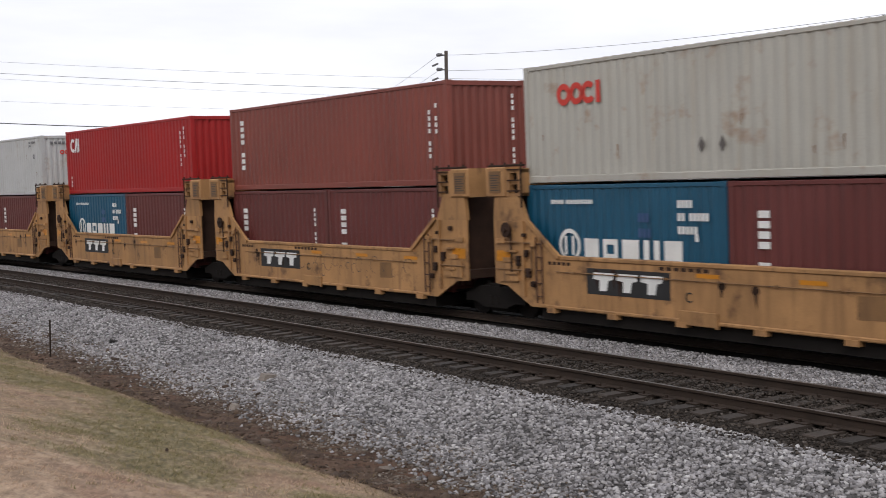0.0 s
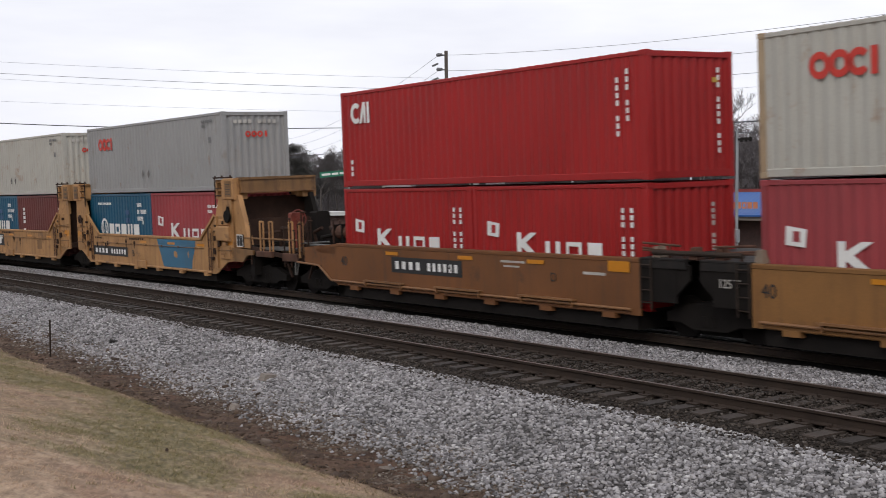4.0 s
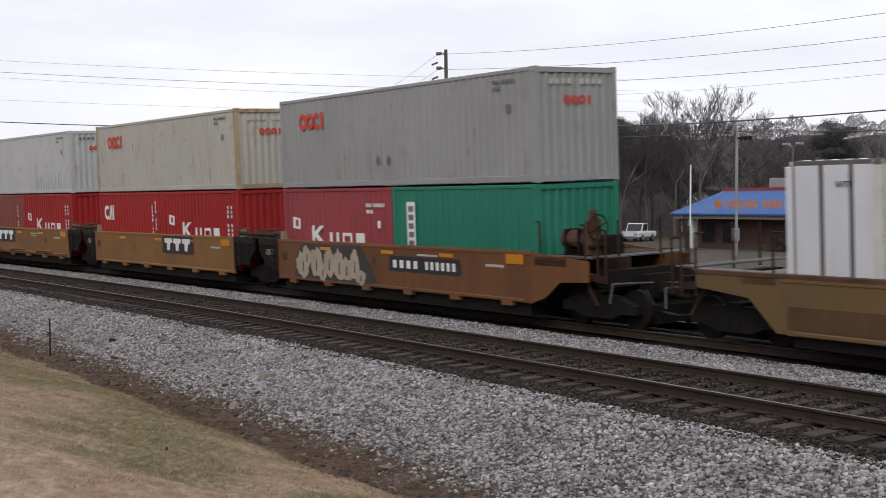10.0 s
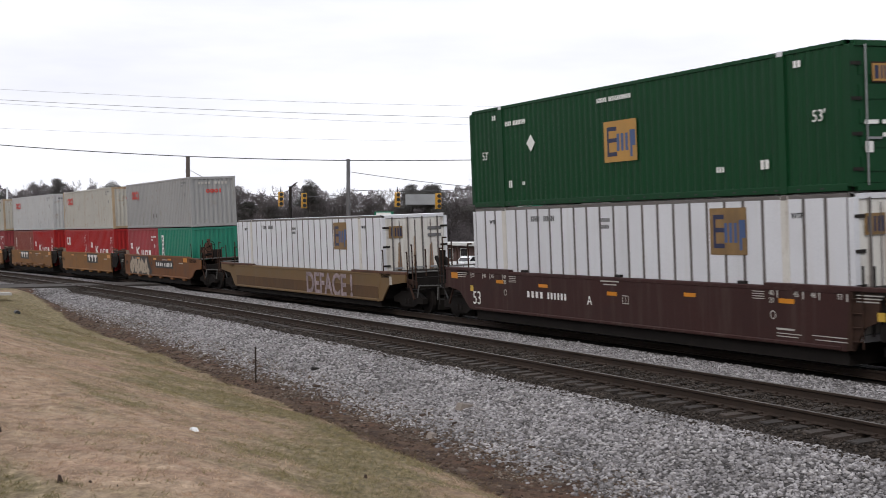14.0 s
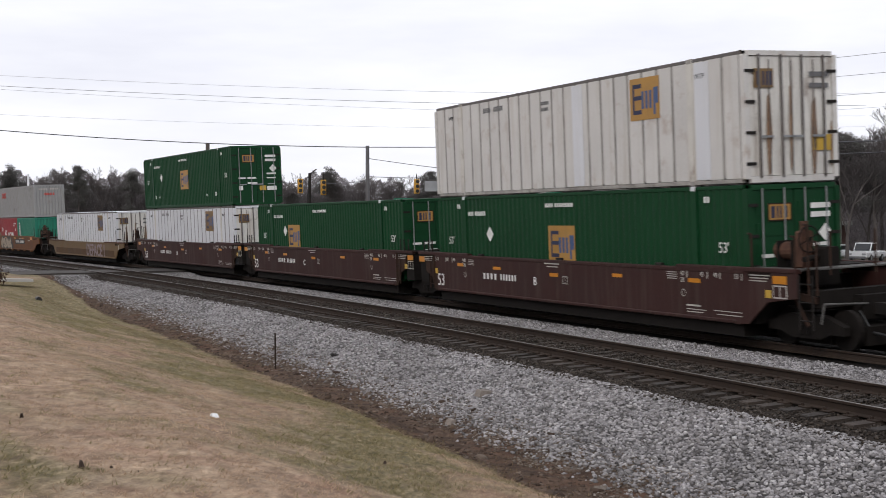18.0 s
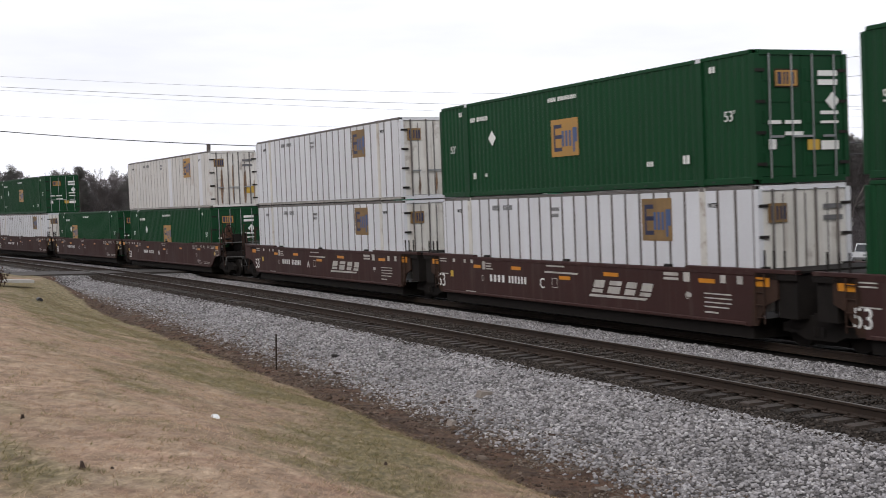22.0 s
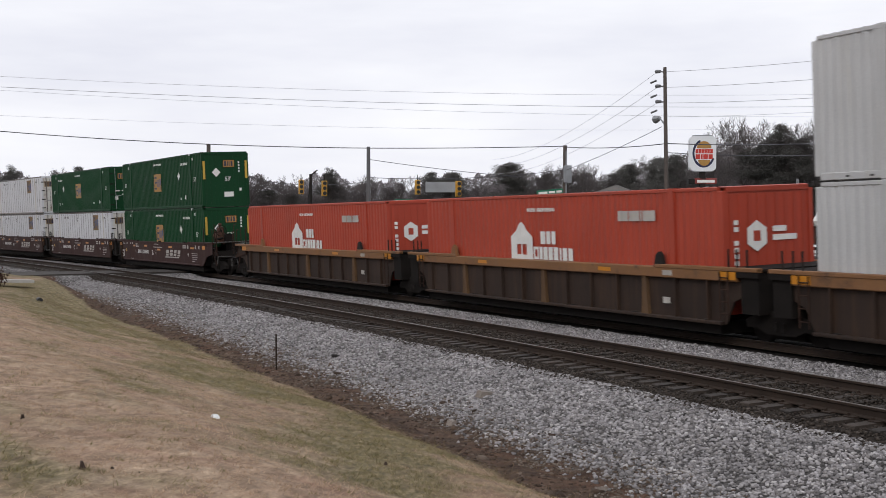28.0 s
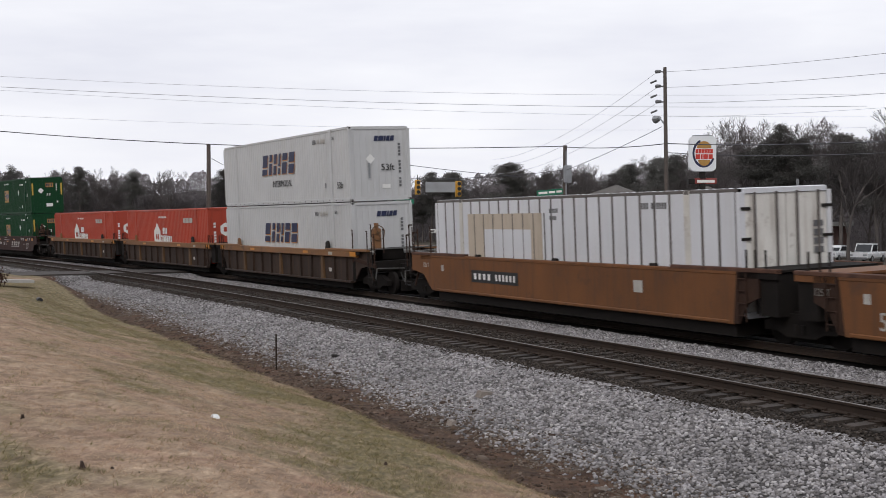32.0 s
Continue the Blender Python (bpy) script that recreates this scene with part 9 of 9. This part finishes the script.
def stone_mesh(name, pts, size, mat, seed, flat=0.7):
    """Thousands of angular stones, each an uneven octahedron with cut corners."""
    g = np.random.default_rng(seed)
    n = len(pts)
    base = np.array([(1, 0, 0), (-1, 0, 0), (0, 1, 0), (0, -1, 0), (0, 0, 1), (0, 0, -1)], float)
    faces = np.array([(0, 2, 4), (2, 1, 4), (1, 3, 4), (3, 0, 4), (2, 0, 5), (1, 2, 5), (3, 1, 5), (0, 3, 5)])
    q = g.normal(size=(n, 4))
    q /= np.linalg.norm(q, axis=1)[:, None]
    w, x, y, z = q.T
    rot = np.stack([1 - 2 * (y * y + z * z), 2 * (x * y - z * w), 2 * (x * z + y * w), 2 * (x * y + z * w), 1 - 2 * (x * x + z * z), 2 * (y * z - x * w), 2 * (x * z - y * w), 2 * (y * z + x * w), 1 - 2 * (x * x + y * y)], 1).reshape(n, 3, 3)
    sc = size[:, None, None] * (0.65 + 0.6 * g.random((n, 6, 1)))
    loc = base[None] * sc + g.normal(size=(n, 6, 3)) * size[:, None, None] * 0.18
    loc = np.einsum("nij,nkj->nki", rot, loc)
    loc[:, :, 2] *= flat
    v = (loc + pts[:, None, :]).reshape(-1, 3)
    f = (faces[None] + (np.arange(n) * 6)[:, None, None]).reshape(-1)
    me = bpy.data.meshes.new(name)
    me.vertices.add(len(v))
    me.vertices.foreach_set("co", v.astype(np.float32).ravel())
    me.loops.add(len(f))
    me.loops.foreach_set("vertex_index", f.astype(np.int32))
    me.polygons.add(len(f) // 3)
    me.polygons.foreach_set("loop_start", np.arange(0, len(f), 3, dtype=np.int32))
    me.materials.append(mat)
    me.update()
    return me


def island_material(name, cols, rough=0.9, upward=False):
    m = bpy.data.materials.new(name)
    m.use_nodes = True
    nt = m.node_tree
    bs = nt.nodes["Principled BSDF"]
    geo = nt.nodes.new("ShaderNodeNewGeometry")
    col = ramp(nt, geo.outputs["Random Per Island"], [(i / (len(cols) - 1), c) for i, c in enumerate(cols)])
    co = nt.nodes.new("ShaderNodeTexCoord").outputs["Object"]
    col = blend(nt, 1.0, col, ramp(nt, noise_tex(nt, co, 0.9, 4.0), [(0.3, grey(0.8)), (0.7, grey(1.2))]), "MULTIPLY")
    nt.links.new(col, bs.inputs["Base Color"])
    bs.inputs["Roughness"].default_value = rough
    bs.inputs["Specular IOR Level"].default_value = 0.25
    if upward:
        thin_leaf(m)
    return m


def scatter(bands, seed):
    """Random places on the ground: bands of s0, s1, d0, d1, per square metre; d0 None: from the ballast's toe."""
    g = np.random.default_rng(seed)
    out, ss = [], []
    for s0, s1, d0, d1, rate in bands:
        lo = -6.0 if d0 is None else d0
        n = int((s1 - s0) * (d1 - lo) * rate)
        for s, d, e in zip(g.uniform(s0, s1, n), g.uniform(lo, d1, n), g.normal(0, 0.27, n)):
            if d0 is None and d < toe(s) + e:
                continue
            out.append((s, d))
    return out


def on_ground(places, lift=0.0):
    pts = np.empty((len(places), 3))
    for i, (s, d) in enumerate(places):
        p, a, t = line_point(s, NEAR_Y)
        pts[i] = (p.x + math.sin(a) * d, p.y + math.cos(a) * d, ground_z(s, d) + lift)
    return pts


BALLAST_MAT = island_material("crushed_granite", [(0.075, 0.070, 0.072), (0.22, 0.21, 0.214), (0.34, 0.326, 0.334), (0.12, 0.112, 0.110), (0.38, 0.364, 0.370), (0.11, 0.103, 0.105), (0.25, 0.235, 0.231), (0.46, 0.446, 0.446)])
FOUL_MAT = island_material("oily_crushed_stone", [(0.016, 0.0125, 0.010), (0.034, 0.026, 0.021), (0.060, 0.048, 0.039), (0.022, 0.017, 0.014), (0.095, 0.080, 0.070)])
DUST_MAT = island_material("dirt_stained_stone", [(0.05, 0.038, 0.03), (0.11, 0.085, 0.067), (0.17, 0.14, 0.115), (0.075, 0.056, 0.044), (0.24, 0.215, 0.19)])
CLOD_MAT = island_material("dirt_clods", [(0.035, 0.023, 0.017), (0.065, 0.043, 0.031), (0.11, 0.076, 0.054), (0.05, 0.033, 0.024), (0.16, 0.125, 0.10)])


def ballast():
    g = np.random.default_rng(5)
    pl = scatter([(-6, 15.5, None, -1.72, 480), (-24, -6, None, -1.72, 320), (-50, -24, None, -1.72, 190), (-100, -63, -3.4, -1.78, 60)], 1)
    me = stone_mesh("ballast_stones", on_ground(pl, 0.006), g.uniform(0.019, 0.054, len(pl)), BALLAST_MAT, 2)
    tagged(new("ballast_stones", me), "loose grey crushed-stone ballast beside the track", "ballast", kind="stuff")
    pl = scatter([(-10, 12, 1.4, 3.95, 300), (-50, -10, 1.4, 3.95, 190), (-100, -63, 1.4, 3.95, 50)], 3)
    me = stone_mesh("ballast_stones", on_ground(pl, 0.006), g.uniform(0.020, 0.053, len(pl)), BALLAST_MAT, 4)
    tagged(new("ballast_stones", me), "loose grey crushed-stone ballast between the tracks", "ballast", kind="stuff")
    pl = scatter([(-14, 15, -2.0, 1.5, 230), (-50, -14, -2.0, 1.5, 130)], 6)
    pts = on_ground(pl, 0.012)
    crib = scatter([(-14, 15, -0.68, 0.68, 150), (-50, -14, -0.68, 0.68, 90)], 61)
    pl, pts = pl + crib, np.concatenate([pts, on_ground(crib, 0.05)])
    me = stone_mesh("fouled_ballast", pts, g.uniform(0.018, 0.042, len(pl)), FOUL_MAT, 7)
    tagged(new("fouled_ballast", me), "dark oil-fouled stones between the ties", "ballast", kind="stuff")
    # dusty stones that have rolled into the dirt
    pl = [(s, d) for s, d in scatter([(-45, 15.5, -6.2, -3.2, 230)], 12) if toe(s) - 1.0 * abs(noise.noise((s * 0.7, 1.0, 2.0)) + 0.5) < d < toe(s) + 0.7]
    me = stone_mesh("dusty_stones", on_ground(pl, 0.0), g.uniform(0.015, 0.04, len(pl)), DUST_MAT, 13)
    tagged(new("dusty_stones", me), "dirt-stained stones at the foot of the ballast", "ballast", kind="stuff")
    pl = [(s, d) for s, d in scatter([(-45, 15.5, -6.4, -3.4, 60)], 8) if lawn_edge(s) < d < toe(s) + 0.5]
    me = stone_mesh("dirt_clods", on_ground(pl, 0.0), g.uniform(0.015, 0.05, len(pl)) * np.where(g.random(len(pl)) < 0.03, 2.4, 1.0), CLOD_MAT, 9)
    tagged(new("dirt_clods", me), "crumbs of dirt and stray stones in the ditch", "dirt", kind="stuff")


def blades(name, places, hgt, wid, mat, seed, label):
    g = np.random.default_rng(seed)
    n = len(places)
    p = on_ground(places, -0.005)
    a = g.uniform(0, 2 * math.pi, n)
    h = hgt * g.uniform(0.5, 1.3, n)
    u = np.stack([np.cos(a), np.sin(a), np.zeros(n)], 1) * (wid * g.uniform(0.6, 1.4, n))[:, None]
    lean = np.stack([g.normal(0, 1.1, n), g.normal(0, 1.1, n), np.ones(n)], 1) * h[:, None]
    v = np.stack([p - u, p + u, p + lean], 1).reshape(-1, 3)
    tagged(new(name, tri_mesh(name, v, mat)), label, "grass", kind="stuff")


def grass():
    g = np.random.default_rng(21)
    dry, green = [], []
    for s0, s1, rate, size in ((-6, 13.5, 620, 9), (-22, -6, 420, 9), (-48, -22, 190, 7)):
        n = int((s1 - s0) * 9.4 * rate / size)
        cs, cd, cq = np.repeat(g.uniform(s0, s1, n), size), np.repeat(g.uniform(-14.6, -5.0, n), size), np.repeat(g.random(n), size)
        n *= size
        for s, d, q in zip(cs + g.normal(0, 0.045, n), cd + g.normal(0, 0.045, n), cq):
            if d > lawn_edge(s) + 0.05 + 0.35 * (q - 0.5):
                continue
            k = green_cover(s, d) + 0.35 * noise.noise((s * 3.5, d * 3.5, 1.0))
            if q < 0.05 + 0.85 * smooth(0.0, 0.55, k):
                green.append((s, d))
            elif q < 0.75:
                dry.append((s, d))
    tufts = [(s, d) for s, d in scatter([(-45, 15.5, -6.6, -4.2, 130)], 77) if d < toe(s) - 0.1 and noise.noise((s * 0.9, d * 1.6, 4.0)) + 0.9 * smooth(-5.4, -6.3, d) > 0.28]
    blades("ditch_grass", tufts, 0.05, 0.005, island_material("ditch_straw", [(0.16, 0.11, 0.07), (0.24, 0.175, 0.115), (0.12, 0.11, 0.05), (0.19, 0.13, 0.085)], upward=True), 33, "thin tufts of dead grass on the ditch bank")
    blades("dry_grass", dry, 0.030, 0.0045, island_material("straw_grass", [(0.42, 0.30, 0.21), (0.56, 0.415, 0.295), (0.48, 0.345, 0.245), (0.34, 0.24, 0.165), (0.55, 0.42, 0.305), (0.45, 0.32, 0.225)], upward=True), 31, "short dry straw-coloured winter grass")
    blades("green_grass", green, 0.046, 0.005, island_material("green_winter_grass", [(0.19, 0.175, 0.085), (0.25, 0.22, 0.115), (0.34, 0.28, 0.17), (0.22, 0.198, 0.10), (0.40, 0.31, 0.20)], upward=True), 32, "patches of dull green winter grass")


def at_line(s, d, z=0.0):
    p, a, t = line_point(s, NEAR_Y)
    return (p.x + math.sin(a) * d, p.y + math.cos(a) * d, ground_z(s, d) + z)


LITTER = (-15.83, 3.93, 0.15)
CLODS = (((-10.44, 1.51, 0.66), 0.055), ((-13.13, 1.35, 0.69), 0.045), ((-10.51, 1.77, 0.62), 0.025), ((-10.41, 1.96, 0.59), 0.02), ((-14.11, 5.55, -0.26), 0.04))

P["fieldstone"] = surf("dusty_field_stone", (0.20, 0.17, 0.148), 0.9, vary=0.2, grain=0.2)
P["deadleaf"] = surf("dead_leaf_brown", (0.055, 0.034, 0.024), 0.8, vary=0.3)


def litter():
    post = tagged(new("marker_post"), "rusty steel stake standing in the ditch", "post")
    built("stake", P["railside"], post, lambda m: (m.prism_z([(-0.02, -0.015), (0.02, -0.015), (0.02, -0.005), (0.005, -0.005), (0.005, 0.02), (-0.005, 0.02), (-0.005, -0.005), (-0.02, -0.005)], -0.95, 0.0)))
    post.location = (-29.55, 8.82, -0.03)
    post.rotation_euler = (0, radians(-1.5), 0)
    for (s, d), k, name, mat, lab, cat in (((-0.12, -4.71), 0.16, "stone", P["fieldstone"], "pale angular stone at the ballast's edge", "stone"), ((-1.45, -3.41), 0.24, "stone", P["fieldstone"], "flat slab of broken concrete on the ballast", "stone"),
                                           ((5.64, -5.1), 0.11, "stone", P["fieldstone"], "small pale stone in the dirt", "stone"), ((-9.46, -3.52), 0.14, "stone", P["darksteel"], "dark stone on the ballast", "stone")):
        m = Mesh()
        g = random.Random(int(s * 100))
        pts = [Vector((math.cos(a) * k * g.uniform(0.75, 1.1), math.sin(a) * k * g.uniform(0.5, 0.8), 0)) for a in [i * math.pi / 3.5 for i in range(7)]]
        m.add([p + Vector((0, 0, -0.03)) for p in pts] + [p * 0.8 + Vector((0, 0, k * g.uniform(0.3, 0.5))) for p in pts], [tuple(range(7))[::-1], tuple(range(7, 14))] + [(i, (i + 1) % 7, 7 + (i + 1) % 7, 7 + i) for i in range(7)])
        ob = tagged(new(name, m.data(name, mat)), lab, cat)
        ob.location, ob.rotation_euler = at_line(s, d), (0.1, 0.1, g.uniform(0, 6))
    w = Mesh()
    w.add([(-0.07, -0.05, 0.0), (0.07, -0.04, 0.0), (0.08, 0.05, 0.01), (-0.06, 0.05, 0.0), (-0.05, -0.03, 0.05), (0.03, -0.03, 0.07), (0.04, 0.03, 0.06), (-0.03, 0.03, 0.05)], [(0, 3, 2, 1), (4, 5, 6, 7), (0, 1, 5, 4), (1, 2, 6, 5), (2, 3, 7, 6), (3, 0, 4, 7)])
    ob = tagged(new("paper_litter", w.data("paper_litter", P["signwhite"])), "crumpled white paper cup lying on the lawn", "litter")
    ob.location = LITTER
    for i, (loc, k) in enumerate(CLODS):
        m = Mesh()
        g = random.Random(i)
        v = [Vector((g.uniform(-1, 1), g.uniform(-0.7, 0.7), 0)).normalized() * k * g.uniform(0.4, 1) for _ in range(6)]
        m.add([(a.x, a.y, 0) for a in v] + [(a.x * 0.5, a.y * 0.5, k * g.uniform(0.5, 1.1)) for a in v], [tuple(range(6, 12))] + [(j, (j + 1) % 6, 6 + (j + 1) % 6, 6 + j) for j in range(6)])
        ob = tagged(new("dead_leaf", m.data("dead_leaf", P["deadleaf"])), "curled dead brown leaf on the lawn", "leaf", "dead leaves on the lawn")
        ob.location = loc
    pipe = tagged(new("culvert_pipe", None), "black drain pipe end by the crossing", "pipe")
    built("pipe_end", P["blackpaint"], pipe, lambda m: m.tube((-0.3, 0, 0.02), (0.25, 0, 0.02), 0.11, 0.11, 14))
    pipe.location = at_line(-34.9, -6.75)


ballast()
grass()
litter()


# ---- marks made of several blocks: each block a part of its own ----
def split_blocks():
    for ob in [o for o in bpy.data.objects if o.type == "MESH" and o.name.split(".")[0] in ("logo", "logo_shadow", "name_bar", "roof_sign")]:
        me = ob.data
        root = list(range(len(me.vertices)))

        def find(i):
            while root[i] != i:
                i = root[i]
            return i
        for e in me.edges:
            a, b = find(e.vertices[0]), find(e.vertices[1])
            root[a] = b
        sets = {}
        for q in me.polygons:
            sets.setdefault(find(q.vertices[0]), []).append(tuple(q.vertices))
        if len(sets) < 2 or len(sets) > 12:
            continue
        for i, faces in enumerate(sets.values()):
            used = sorted({v for f in faces for v in f})
            at = {v: k for k, v in enumerate(used)}
            piece = bpy.data.meshes.new(me.name)
            piece.from_pydata([tuple(me.vertices[v].co) for v in used], [], [tuple(at[v] for v in f) for f in faces])
            piece.materials.append(me.materials[0])
            if i == 0:
                ob.data = piece
            else:
                o = part(ob.name.split(".")[0], piece, ob.parent)
                o.matrix_basis = ob.matrix_basis.copy()


split_blocks()
for ob in bpy.data.objects:
    if ob.type == "MESH" and ob.name.split(".")[0] in ("code_bar", "number_bar", "stencil", "stencil_frame", "rail_slot"):
        ob["kind"] = "stuff"
motions()
